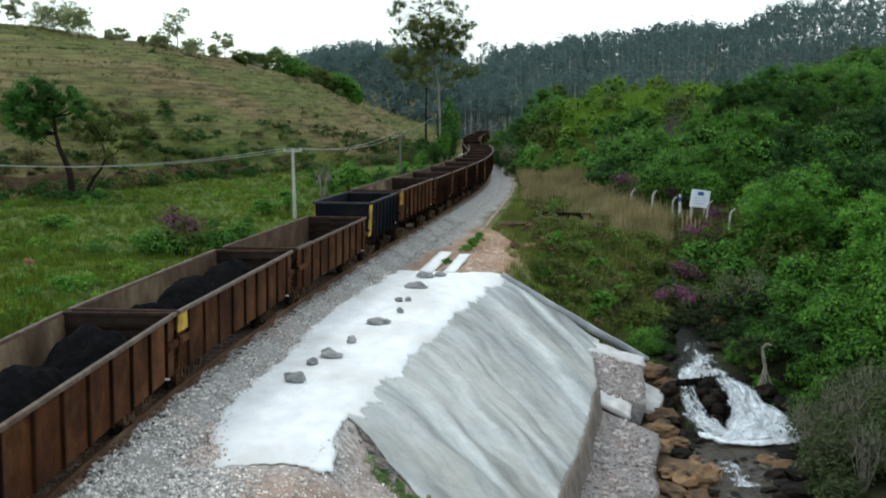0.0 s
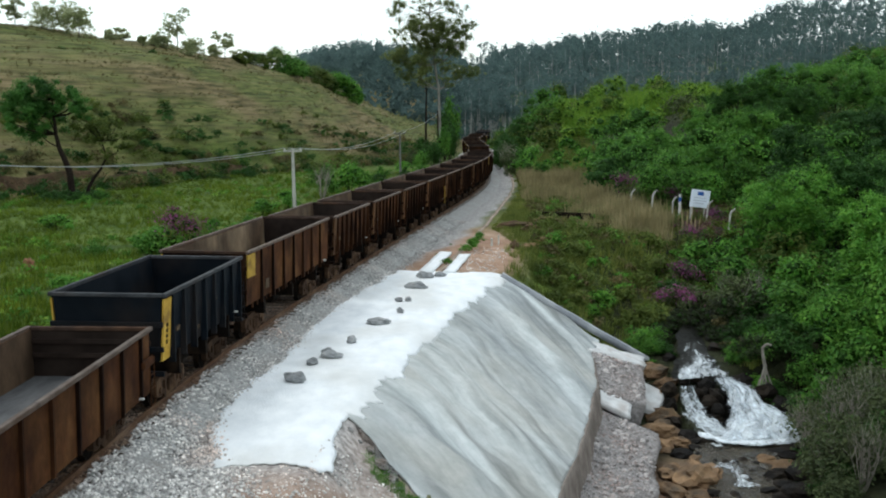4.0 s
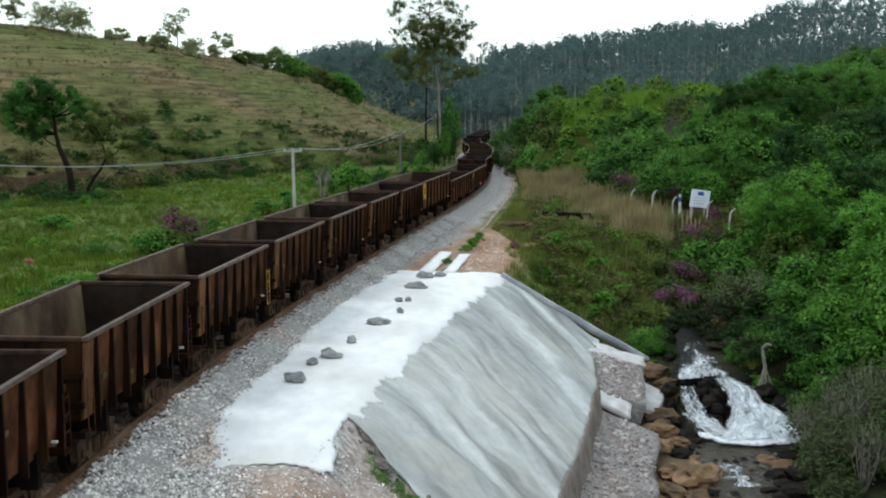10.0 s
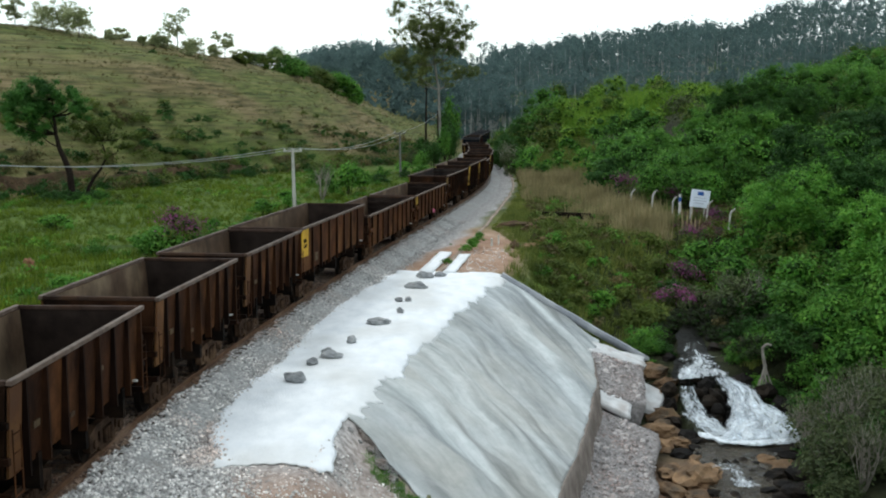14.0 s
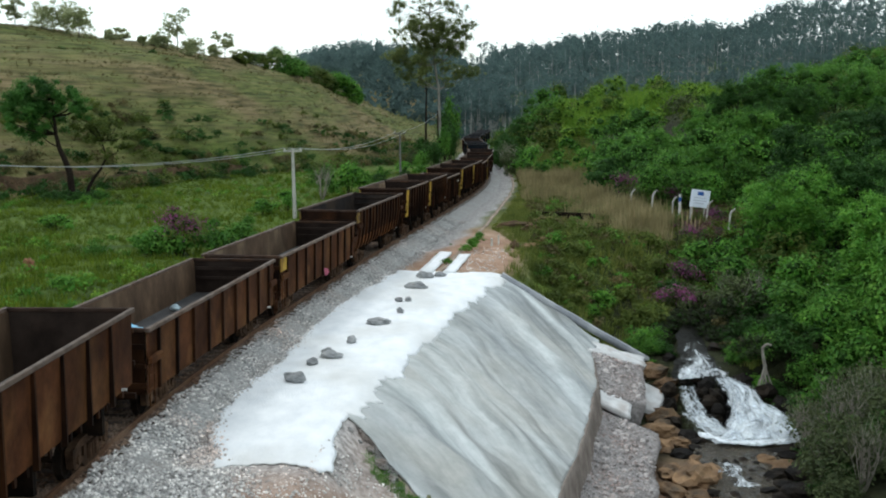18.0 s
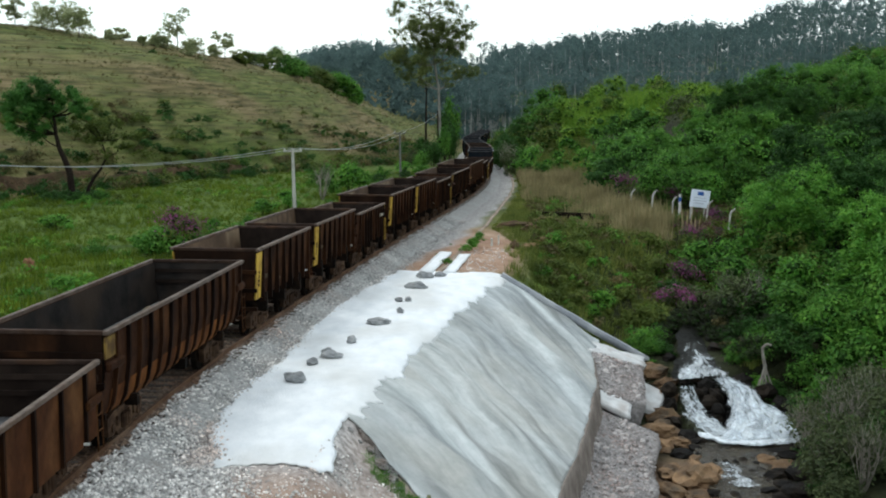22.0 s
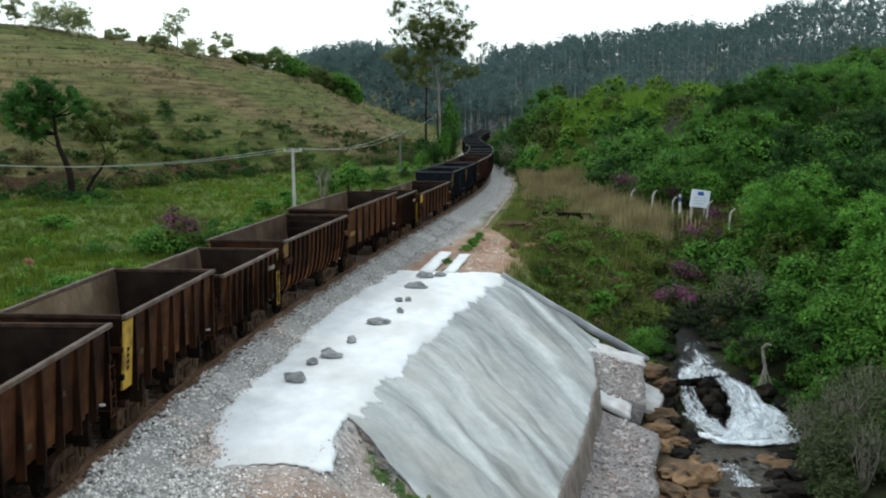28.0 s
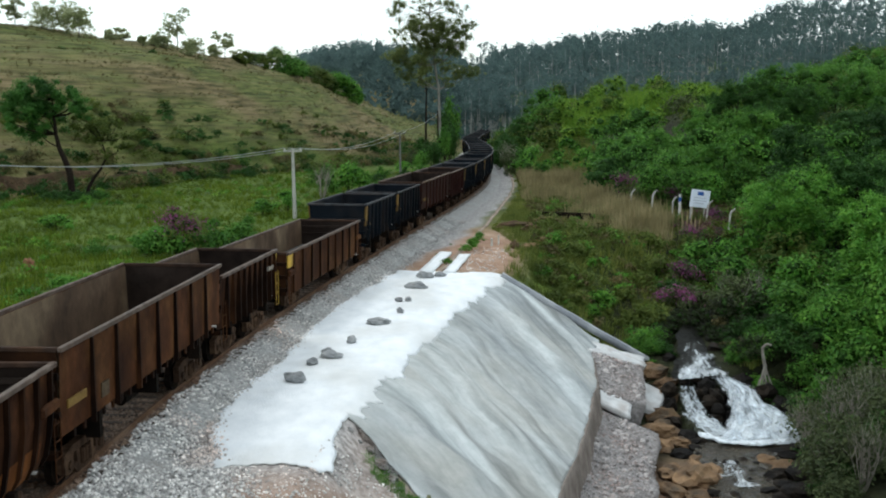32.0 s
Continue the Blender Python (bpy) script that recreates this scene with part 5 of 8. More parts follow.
# a broad dark ledge under it all
bm = bmesh.new()
for k in range(30):
    p = fall_at(rng.uniform(-0.9, 1.1), rng.uniform(0, 0.95), -0.85)
    rough_stone(bm, p, rng.uniform(0.5, 0.85), rng.uniform(0.5, 0.8), rng.uniform(0.45, 0.6), rng, 1)
tagged(part("rock_ledge", bm, M_WETROCK), "wet dark rock ledge under the waterfall", "rock ledge")
# loose rocks along the banks: x, y, half size, flatness, brown or wet
for x, y, a, f, wet in ((10.4, 49.3, 1.0, 0.35, 0), (11.0, 48.2, 0.6, 0.5, 0), (10.75, 46.9, 0.62, 0.9, 0), (10.1, 45.2, 0.75, 0.6, 0), (9.8, 43.8, 0.85, 0.6, 0), (10.4, 42.6, 0.6, 0.5, 0), (10.2, 41.4, 0.55, 0.4, 1), (9.4, 42.3, 0.7, 0.5, 0),
                        (9.3, 39.4, 0.8, 0.35, 0), (10.3, 38.7, 1.15, 0.42, 0), (8.9, 37.6, 0.8, 0.4, 0), (9.8, 36.9, 0.6, 0.4, 0), (13.5, 40.4, 0.6, 0.22, 0), (13.9, 39.7, 0.7, 0.22, 0), (13.0, 39.5, 0.45, 0.2, 1), (14.5, 40.6, 0.6, 0.3, 1),
                        (11.3, 40.2, 0.22, 0.6, 1), (11.7, 40.0, 0.26, 0.6, 1), (12.1, 40.1, 0.2, 0.6, 1), (12.5, 40.3, 0.24, 0.5, 1), (12.9, 40.4, 0.2, 0.5, 1), (11.0, 40.4, 0.2, 0.5, 1), (13.3, 38.6, 0.5, 0.4, 1), (12.6, 37.2, 0.4, 0.5, 1), (12.4, 36.0, 0.5, 0.5, 1), (14.2, 41.2, 0.5, 0.3, 1), (14.9, 41.6, 0.6, 0.3, 1), (13.9, 40.9, 0.35, 0.3, 1), (13.6, 39.0, 0.6, 0.3, 1), (14.1, 38.4, 0.7, 0.4, 1), (13.4, 37.6, 0.6, 0.35, 1), (13.7, 36.8, 0.7, 0.4, 1), (12.9, 38.2, 0.35, 0.3, 1), (12.9, 36.8, 0.45, 0.35, 1), (12.2, 38.4, 0.2, 0.5, 1), (12.5, 39.2, 0.26, 0.4, 1), (12.9, 39.9, 0.3, 0.4, 1), (10.8, 41.0, 0.35, 0.5, 1), (11.0, 39.5, 0.3, 0.4, 1), (11.2, 37.0, 0.35, 0.4, 1), (11.6, 36.3, 0.3, 0.4, 1), (10.9, 36.2, 0.4, 0.4, 1), (13.4, 41.3, 0.22, 0.4, 1), (12.3, 40.9, 0.18, 0.4, 1), (10.9, 41.9, 0.4, 0.5, 1), (10.6, 40.6, 0.45, 0.4, 0), (10.4, 37.2, 0.35, 0.4, 1),
                        (11.6, 50.6, 0.4, 0.6, 1), (11.9, 51.9, 0.4, 0.6, 1), (14.0, 50.6, 0.45, 0.6, 1), (14.2, 52.2, 0.4, 0.6, 1), (12.6, 50.0, 0.2, 0.6, 1), (14.2, 53.5, 0.45, 0.6, 1), (12.4, 54.5, 0.5, 0.6, 1), (14.8, 56.0, 0.5, 0.6, 1), (11.1, 47.5, 0.35, 0.7, 1), (25.6, 61.0, 0.5, 0.7, 1), (24.4, 62.9, 0.6, 0.7, 1), (26.8, 63.8, 0.6, 0.7, 1)):
    bm = bmesh.new()
    rough_stone(bm, (0, 0, 0), a, a * rng.uniform(0.6, 0.9), a * f, rng, 3 if not wet and a > 0.55 else 2)
    ob = part("rock", bm, M_WETROCK if wet else M_BANKROCK)
    ob.location = (x, y, height(x, y) + 0.2 * a * f)
    tagged(ob, "wet dark rock in the stream bed" if wet else "brown rock on the stream bank", "rock", "rocks in the stream")

# rigid clots of foam that travel: down the fall and back under the rock, and along the rapids
FLOW = []


def torn_sheet(name, wide, deep, seed):
    """A rigid scrap of spray: a small uneven sheet, thinning out towards its edges."""
    v, u = np.meshgrid(np.linspace(0, 1, 9), np.linspace(0, 1, 7), indexing="ij")
    X, Y = (u - 0.5) * wide, (0.5 - v) * deep
    Z = np.array([[0.06 * noise.noise(Vector((u[i, j] * 3, v[i, j] * 3, seed))) for j in range(7)] for i in range(9)])
    me = grid_mesh(name, X, Y, Z)
    me.attributes.new("flow", "FLOAT_VECTOR", "POINT").data.foreach_set("vector", np.stack([u, v, np.full(u.shape, seed * 0.53)], -1).reshape(-1).astype(np.float32))
    me.materials.append(M_CLOT)
    return new(name, me)


for k in range(44):
    ob = torn_sheet("foam_clot", rng.uniform(0.45, 0.8), rng.uniform(0.5, 0.95), k * 1.7)
    FLOW.append((ob, rng.choice(("chute", "fan", "fan", "fan")), rng.uniform(0.1, 0.9), rng.random(), rng.uniform(1.5, 2.1)))
    tagged(ob, "white scrap of spray carried by the falling water", "foam", "foam in the stream")
for k in range(44):
    ob = torn_sheet("foam_streak", rng.uniform(0.4, 0.75), rng.uniform(0.5, 1.0), 90 + k * 1.3)
    stretch = ("upper", "upper", "pool", "lower")[k % 4]
    FLOW.append((ob, stretch, rng.uniform(-1, 1), rng.random(), rng.uniform(2.2, 3.4)))
    tagged(ob, "white streak of foam on the running stream", "foam", "foam in the stream")


def flow_pose(kind, u, phase, period, t):
    """A clot's loop: with the current on top, back below the bed."""
    c = (t / period + phase) % 1.0
    down = c < 0.8
    v = c / 0.8 if down else 1 - (c - 0.8) / 0.2
    sink = 0.0 if down else math.sin((c - 0.8) / 0.2 * math.pi) * 1.0 + 0.25
    if kind in ("chute", "fan"):
        p = fall_at(u, v ** 1.2, 0.07 - sink, CHUTE if kind == "chute" else FAN)
        return pose(p.x, p.y, p.z, -28, 0, -12 + 25 * u)
    if kind == "upper":
        a, b, w = Vector((12.75, 49.4, -4.40)), Vector((12.4, 46.9, -4.68)), 0.7
    elif kind == "pool":
        a, b, w = Vector((13.5, 42.6, -6.38)), Vector((13.3, 41.8, -6.40)), 1.9
    else:
        a, b, w = Vector((11.5, 39.6, -6.42)), Vector((11.7, 37.4, -6.58)), 0.45
    p = a.lerp(b, v)
    return pose(p.x + u * w, p.y + 0.2 * u, p.z - sink, 0, 0, 10 * u)


# ---- sleepers and loose stones ----
bm = bmesh.new()
box(bm, -1.3, 1.3, -0.11, 0.11, -0.31, -0.15)
bmesh.ops.bevel(bm, geom=[e for e in bm.edges], offset=0.012, segments=1, affect="EDGES")
SLEEPER = bpy.data.meshes.new("sleeper")
bm.to_mesh(SLEEPER)
bm.free()
SLEEPER.materials.append(M_SLEEPER)
bed = bpy.data.objects["ballast"]
for k in range(290):
    s = 6 + k * 0.6
    sl = part("sleeper", SLEEPER, None, bed)
    sl.matrix_basis = Matrix.Translation(on_line(s, rng.uniform(-0.03, 0.03), 0.0)) @ pose(0, 0, 0, 0, 0, -math.degrees(line_heading(s)) + rng.uniform(-1, 1))


def scatter(name, P, sizes, base_v, base_f, material, seed, tilt=1.0, up=False):
    """One mesh of many turned and sized copies of a small shape."""
    r = np.random.default_rng(seed)
    n = len(P)
    base_v = np.asarray(base_v, float)
    a = r.uniform(0, 2 * np.pi, n)
    ca, sa = np.cos(a), np.sin(a)
    v = np.repeat(base_v[None], n, 0) * sizes[:, None, :]
    if not up:
        v = v * r.uniform(0.7, 1.3, v.shape)
        b = r.uniform(-tilt, tilt, n)
        y, z = v[..., 1].copy(), v[..., 2].copy()
        v[..., 1] = y * np.cos(b)[:, None] - z * np.sin(b)[:, None]
        v[..., 2] = y * np.sin(b)[:, None] + z * np.cos(b)[:, None]
    x, y = v[..., 0].copy(), v[..., 1].copy()
    v[..., 0] = x * ca[:, None] - y * sa[:, None]
    v[..., 1] = x * sa[:, None] + y * ca[:, None]
    v = v + P[:, None, :]
    f = np.asarray(base_f)
    faces = (np.arange(n)[:, None, None] * len(base_v) + f[None]).reshape(-1, f.shape[1])
    me = bpy.data.meshes.new(name)
    me.from_pydata(v.reshape(-1, 3).tolist(), [], faces.tolist())
    me.materials.append(material)
    return new(name, me)


OCT_V = [(1, 0, 0), (-1, 0, 0), (0, 1, 0), (0, -1, 0), (0, 0, 0.8), (0, 0, -0.6)]
OCT_F = [(0, 2, 4), (2, 1, 4), (1, 3, 4), (3, 0, 4), (2, 0, 5), (1, 2, 5), (3, 1, 5), (0, 3, 5)]


def line_points(s, o, z):
    h = np.interp(s, LINE_S, LINE_H)
    return np.stack([np.interp(s, LINE_S, LINE_X) + o * np.cos(h), np.interp(s, LINE_S, LINE_Y) - o * np.sin(h), GRADE * s + z], -1)


r_ = np.random.default_rng(8)
N = 40000
ss = 11 + 60 * r_.random(N) ** 1.6
oo = r_.uniform(-2.0, 3.6, N) + 1.2 * (ss < 18) * r_.random(N)
keep = (oo < np.interp(ss, PAD_S, PAD_O) + 0.22 * np.abs(r_.normal(size=N))) | (ss < 15.8)
ss, oo = ss[keep], oo[keep]
N = len(ss)
zz = np.interp(oo, [-2.6, -1.75, -1.1, 0, 1.1, 1.6, 2.4, 9], [-0.6, -0.20, -0.145, -0.18, -0.145, -0.22, -0.53, -0.55])
sz = r_.uniform(0.022, 0.060, N) * np.interp(ss, [11, 22, 40], [1.2, 1.0, 0.9])
rusty = np.abs(oo + 0.12 * np.sin(ss * 2.3)) < 1.02
fresh = r_.random(N) < np.interp(ss, [15, 24, 34, 48], [0.88, 0.62, 0.30, 0.15])
for pick, mat, lab in ((~rusty & fresh, M_STONE, "loose pale and pinkish crushed ballast stones"), (~rusty & ~fresh, M_STONE_D, "loose dark grey crushed ballast stones"), (rusty, M_STONE_R, "rust-stained crushed stones between and beside the rails")):
    st = scatter("ballast_stones", line_points(ss[pick], oo[pick], zz[pick]), np.repeat(sz[pick][:, None], 3, 1), OCT_V, OCT_F, mat, 2)
    tagged(st, lab, "gravel", kind="stuff")
N = 3200
ss = r_.uniform(10.5, 17.5, N)
oo = r_.uniform(2.6, 7.6, N)
sz = r_.uniform(0.015, 0.07, N) * (r_.random(N) ** 0.5)
p_ = line_points(ss, oo, 0)
p_[:, 2] = land(p_[:, 0], p_[:, 1]) + 0.01
N2 = 900
s2_, o2_ = r_.uniform(45, 56, N2), r_.uniform(5.6, 8.0, N2)
N3 = 1500
s3_ = r_.uniform(15.6, 45, N3)
o3_ = np.interp(s3_, PAD_S, PAD_O) + r_.normal(size=N3) * 0.16
q_ = line_points(np.concatenate([s2_, s3_]), np.concatenate([o2_, o3_]), 0)
q_[:, 2] = np.concatenate([land(q_[:N2, 0], q_[:N2, 1]) + 0.01, q_[N2:, 2] - 0.47])
p_ = np.concatenate([p_, q_])
sz = np.concatenate([sz, r_.uniform(0.02, 0.08, N2) * r_.random(N2), r_.uniform(0.02, 0.05, N3)])
st = scatter("soil_stones", p_, np.repeat(sz[:, None], 3, 1), OCT_V, OCT_F, M_STONE, 3)
tagged(st, "small pale stones scattered on reddish soil", "gravel", kind="stuff")

M_GRIT = surf("masonry_grit", (0.26, 0.25, 0.25), (0.52, 0.49, 0.48), 8.0, 0.9, 0.4, (0.46, 0.34, 0.30), 0.4, 0.8, 0.5, island=True)
d_ = r_.uniform(0.02, 0.065, len(GRIT[0]))
st = scatter("rubble_grit", line_points(*GRIT), np.repeat(d_[:, None], 3, 1), OCT_V, OCT_F, M_GRIT, 9)
tagged(st, "small grey and pinkish stones set in the masonry", "gravel", kind="stuff")

# coal in the two leading wagons, and what lies in an empty one
def coal_heap(L, seed):
    r, c = 110, 34
    X = np.zeros((r, c))
    Y, Z = X.copy(), X.copy()
    for i in range(r):
        for j in range(c):
            y = (i / (r - 1) - 0.5) * L * 0.86
            x = (j / (c - 1) - 0.5) * 2.55
            k = (0.5 + 0.5 * math.sin(y * 1.6 + seed)) ** 1.3
            e = 1 - abs(x / 1.35) ** 2.2
            f = min(1.0, (L * 0.43 - abs(y)) / 0.8)
            X[i, j], Y[i, j] = x, y
            Z[i, j] = 1.27 + (0.30 + 0.95 * k) * max(0, e) * max(0, f) + (0.16 * noise.noise(Vector((x * 2.1, y * 2.1, seed))) + 0.09 * noise.noise(Vector((x * 7, y * 7, seed)))) * max(0, f)
    me = grid_mesh("coal_heap", X, Y, Z)
    me.materials.append(M_COAL)
    return tagged(new("coal_heap", me), "black coal heaped in an open wagon", "coal")


def carry(ob, k, at):
    kind, paint, u = TRAIN[k]
    CARRIED.append((ob, u, KINDS[kind]["L"], at))
    ob.matrix_basis = rolling_pose(u, KINDS[kind]["L"], 0.0, *at)


for k, sd in ((1, 0.4), (2, 1.2), (3, 2.9)):
    carry(coal_heap(KINDS["low"]["L"], sd), k, (0, 0, 0))
M_BAG = surf("blue_plastic", (0.08, 0.36, 0.62), (0.16, 0.5, 0.75), 4.0, 0.35, 0.5, (0.5, 0.65, 0.75), 4.0, 0.4, 0.05)
M_SACK = surf("pale_sack", (0.35, 0.45, 0.50), (0.52, 0.64, 0.68), 5.0, 0.7, 0.5, vary=0.1)
M_LUMP = surf("pale_stone_lump", (0.30, 0.24, 0.17), (0.45, 0.37, 0.27), 4.0, 0.9, 0.5, vary=0.1)
low_k = [i for i, q in enumerate(TRAIN) if q[0] == "low" and q[2] > 130][0]
for name, mat, size, at, lab, cat, kk in (("plastic_bag", M_BAG, (0.36, 0.26, 0.18), (-0.86, -1.38, 1.38), "crumpled bright blue plastic bag in an empty wagon", "bag", low_k),
                                          ("sack", M_SACK, (0.19, 0.15, 0.10), (-0.95, 2.46, 1.35), "small pale sack on an empty wagon floor", "sack", low_k),
                                          ("stone_lump", M_LUMP, (0.20, 0.15, 0.12), (-0.90, 3.45, 1.70), "pale stone lump on an empty wagon floor", "stone", low_k + 2)):
    bm = bmesh.new()
    rough_stone(bm, (0, 0, 0), *size, rng, 3)
    ob = part(name, bm, mat, smooth=True)
    tagged(ob, lab, cat)
    carry(ob, kk, at)


# a torn pink rag caught under the side of a wagon
bm = bmesh.new()
for k in range(6):
    tube(bm, (0.05 * math.sin(k * 2.1), -0.22 + 0.07 * k, 0.30 - 0.02 * k), (0.08 + 0.06 * math.sin(k * 1.3), -0.42 + 0.10 * k, 0.02 + 0.03 * (k % 3)), 0.055, 0.03, 6)
rag_ = part("rag", bm, surf("pink_cloth", (0.42, 0.10, 0.17), (0.62, 0.20, 0.28), 5.0, 0.85, 0.4, (0.25, 0.08, 0.10), 2.0, 0.5, 0.0))
tagged(rag_, "torn pink rag caught under an empty wagon", "rag")
carry(rag_, low_k + 1, (1.50, 0.45, 0.78))

# reddish termite mound in the meadow
bm = bmesh.new()
rough_stone(bm, (0, 0, 0.28), 0.36, 0.32, 0.42, rng, 3)
tm = part("termite_mound", bm, surf("red_mound_earth", (0.16, 0.075, 0.04), (0.30, 0.16, 0.09), 4.0, 0.95, 0.8, (0.10, 0.07, 0.03), 1.5, 0.6, 0.0))
tm.location = (-23.3, 56.1, height(-23.3, 56.1))
tagged(tm, "reddish earth termite mound in the green meadow", "termite mound")


# ---- plants ----
L_MID = leafy("mid_green_leaves", (0.054, 0.155, 0.022), (0.120, 0.275, 0.040))
L_BRIGHT = leafy("bright_green_leaves", (0.066, 0.195, 0.020), (0.128, 0.305, 0.040))
L_DARK = leafy("dark_green_leaves", (0.022, 0.068, 0.013), (0.052, 0.130, 0.026))
# Darker green for some valley trees, painting in the shade of their recess.
L_DEEP = leafy("shade_darkened_leaves", (0.013, 0.042, 0.009), (0.032, 0.085, 0.019), through_light=0.18)
L_OLIVE = leafy("olive_green_leaves", (0.070, 0.105, 0.020), (0.130, 0.172, 0.034))
L_LIME = leafy("yellow_green_leaves", (0.110, 0.225, 0.024), (0.205, 0.340, 0.044))
L_EUC = leafy("eucalypt_leaves", (0.125, 0.172, 0.055), (0.215, 0.250, 0.092), vary=0.2, through_light=0.7)
L_TREE = leafy("deep_green_leaves", (0.034, 0.112, 0.019), (0.074, 0.195, 0.034))
L_BROW = leafy("brow_leaves", (0.105, 0.165, 0.045), (0.20, 0.265, 0.085), vary=0.2, through_light=0.5)
# Leaf colour lightened to paint in the bright haze along the skyline.
L_SKYLINE = leafy("hazed_skyline_leaves", (0.30, 0.35, 0.17), (0.46, 0.50, 0.28), vary=0.15, through_light=0.7)
# Distance haze is put into the plantation's pale blue-green leaf colour.
L_FAR_HAZE = leafy("hazed_far_leaves", (0.070, 0.118, 0.114), (0.110, 0.168, 0.158), vary=0.08, hue=0.01, through_light=0.25)
L_PURPLE = leafy("magenta_flowers", (0.15, 0.042, 0.105), (0.27, 0.085, 0.19), hue=0.03)
L_GREY = leafy("grey_twigs_and_leaves", (0.042, 0.062, 0.024), (0.095, 0.122, 0.050), vary=0.3)
# Brownish leaves with the gully's deep shade painted into their colour.
L_SHADE = leafy("brownish_shade_leaves", (0.012, 0.018, 0.006), (0.028, 0.038, 0.013), vary=0.2, through_light=0.15)
L_DRYGRASS = leafy("dry_grass", (0.20, 0.175, 0.080), (0.37, 0.315, 0.165), vary=0.3, hue=0.015, through_light=0.2)
L_GRASS = leafy("green_grass", (0.062, 0.106, 0.009), (0.134, 0.190, 0.018), vary=0.3, hue=0.02, through_light=0.25)
L_VERGE = leafy("pale_verge_grass", (0.105, 0.145, 0.030), (0.215, 0.250, 0.062), vary=0.3, hue=0.02, through_light=0.25)
L_TUFT = leafy("pasture_tufts", (0.070, 0.072, 0.024), (0.16, 0.135, 0.055), vary=0.3, hue=0.02, through_light=0.2)
M_BARK = surf("dark_bark", (0.012, 0.009, 0.007), (0.036, 0.028, 0.022), 4.0, 0.95, 0.6, vary=0.15, stretch=(2, 2, 0.4))
M_PALEBARK = surf("pale_eucalypt_bark", (0.13, 0.12, 0.10), (0.30, 0.29, 0.26), 2.0, 0.85, 0.3, (0.08, 0.06, 0.05), 0.8, 0.6, 0.15, stretch=(2, 2, 0.3))
M_OLDBARK = surf("weathered_bark", (0.06, 0.052, 0.042), (0.13, 0.115, 0.095), 3.0, 0.9, 0.3, vary=0.15)
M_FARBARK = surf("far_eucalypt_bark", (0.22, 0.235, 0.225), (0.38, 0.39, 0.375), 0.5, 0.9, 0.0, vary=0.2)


# Dark green for lumps added inside crowns, standing in for their inner shade.
M_CORE_SHADE = surf("painted_crown_shade", (0.016, 0.042, 0.009), (0.040, 0.092, 0.020), 5.0, 0.9, 1.0, vary=0.2, depth=0.12, fine=2)


def leaf_quads(r, clumps, n, size, up=(0, 0, 0.6), slim=0.55, soft=False, fluff=1.0):
    """n leaves spread over clumps (x, y, z, rx, ry, rz); four corners each."""
    C = np.array(clumps, float)
    w = C[:, 3] * C[:, 4] + 1e-6
    i = r.choice(len(C), n, p=w / w.sum())
    d = r.normal(size=(n, 3))
    d /= np.linalg.norm(d, axis=1)[:, None]
    reach = np.abs(r.normal(0, 0.72, n)) if soft else np.clip(np.abs(r.normal(0.62, 0.34, n)), 0, 1.7)
    p = C[i, :3] + d * C[i, 3:6] * reach[:, None]
    nn = (d + 0.42 * r.normal(size=(n, 3))) * fluff + np.array(up)
    nn /= np.linalg.norm(nn, axis=1)[:, None]
    t = np.cross(nn, r.normal(size=(n, 3)))
    t /= np.linalg.norm(t, axis=1)[:, None] + 1e-9
    b = np.cross(nn, t)
    s = (size * r.uniform(0.55, 1.3, n))[:, None]
    droop = nn * s * 0.18
    return np.stack([p - t * s, p - b * s * slim + droop, p + t * s, p + b * s * slim + droop], 1)


def lump_shape():
    bm = bmesh.new()
    bmesh.ops.create_icosphere(bm, subdivisions=1, radius=1.0)
    V = np.array([v.co[:] for v in bm.verts])
    F = np.array([[v.index for v in f.verts] for f in bm.faces])
    bm.free()
    return V, F


LUMP_V, LUMP_F = lump_shape()


def quad_mesh(name, Q, material, clumps=(), inner=0.42):
    """Leaves, and in each clump an added opaque lump coloured as inner shade."""
    n = len(Q)
    me = bpy.data.meshes.new(name)
    V, F = Q.reshape(-1, 3), np.arange(n * 4).reshape(n, 4).tolist()
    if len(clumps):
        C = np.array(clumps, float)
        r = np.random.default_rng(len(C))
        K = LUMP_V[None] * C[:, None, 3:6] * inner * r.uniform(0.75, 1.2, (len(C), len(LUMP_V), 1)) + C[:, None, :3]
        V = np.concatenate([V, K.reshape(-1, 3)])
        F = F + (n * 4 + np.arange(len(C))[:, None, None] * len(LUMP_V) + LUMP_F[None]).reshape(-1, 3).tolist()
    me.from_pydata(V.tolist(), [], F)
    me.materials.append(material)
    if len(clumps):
        me.materials.append(M_CORE_SHADE)
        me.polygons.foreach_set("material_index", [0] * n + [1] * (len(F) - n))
    return me


def dome(r, k, w, h, low=0.25, fat=0.42):
    """Clumps over a rounded, uneven shrub of width w and height h."""
    out = []
    for q in range(k):
        a = r.uniform(0, 2 * np.pi)
        e = r.random() ** 0.7
        rad = w / 2 * (1 - 0.75 * e ** 2) * r.uniform(0.45, 1.0)
        z = h * (low + (0.82 - low) * e)
        s = w * fat * r.uniform(0.35, 0.75)
        out.append((rad * math.cos(a), rad * math.sin(a), z, s, s, s * 0.75))
    return out


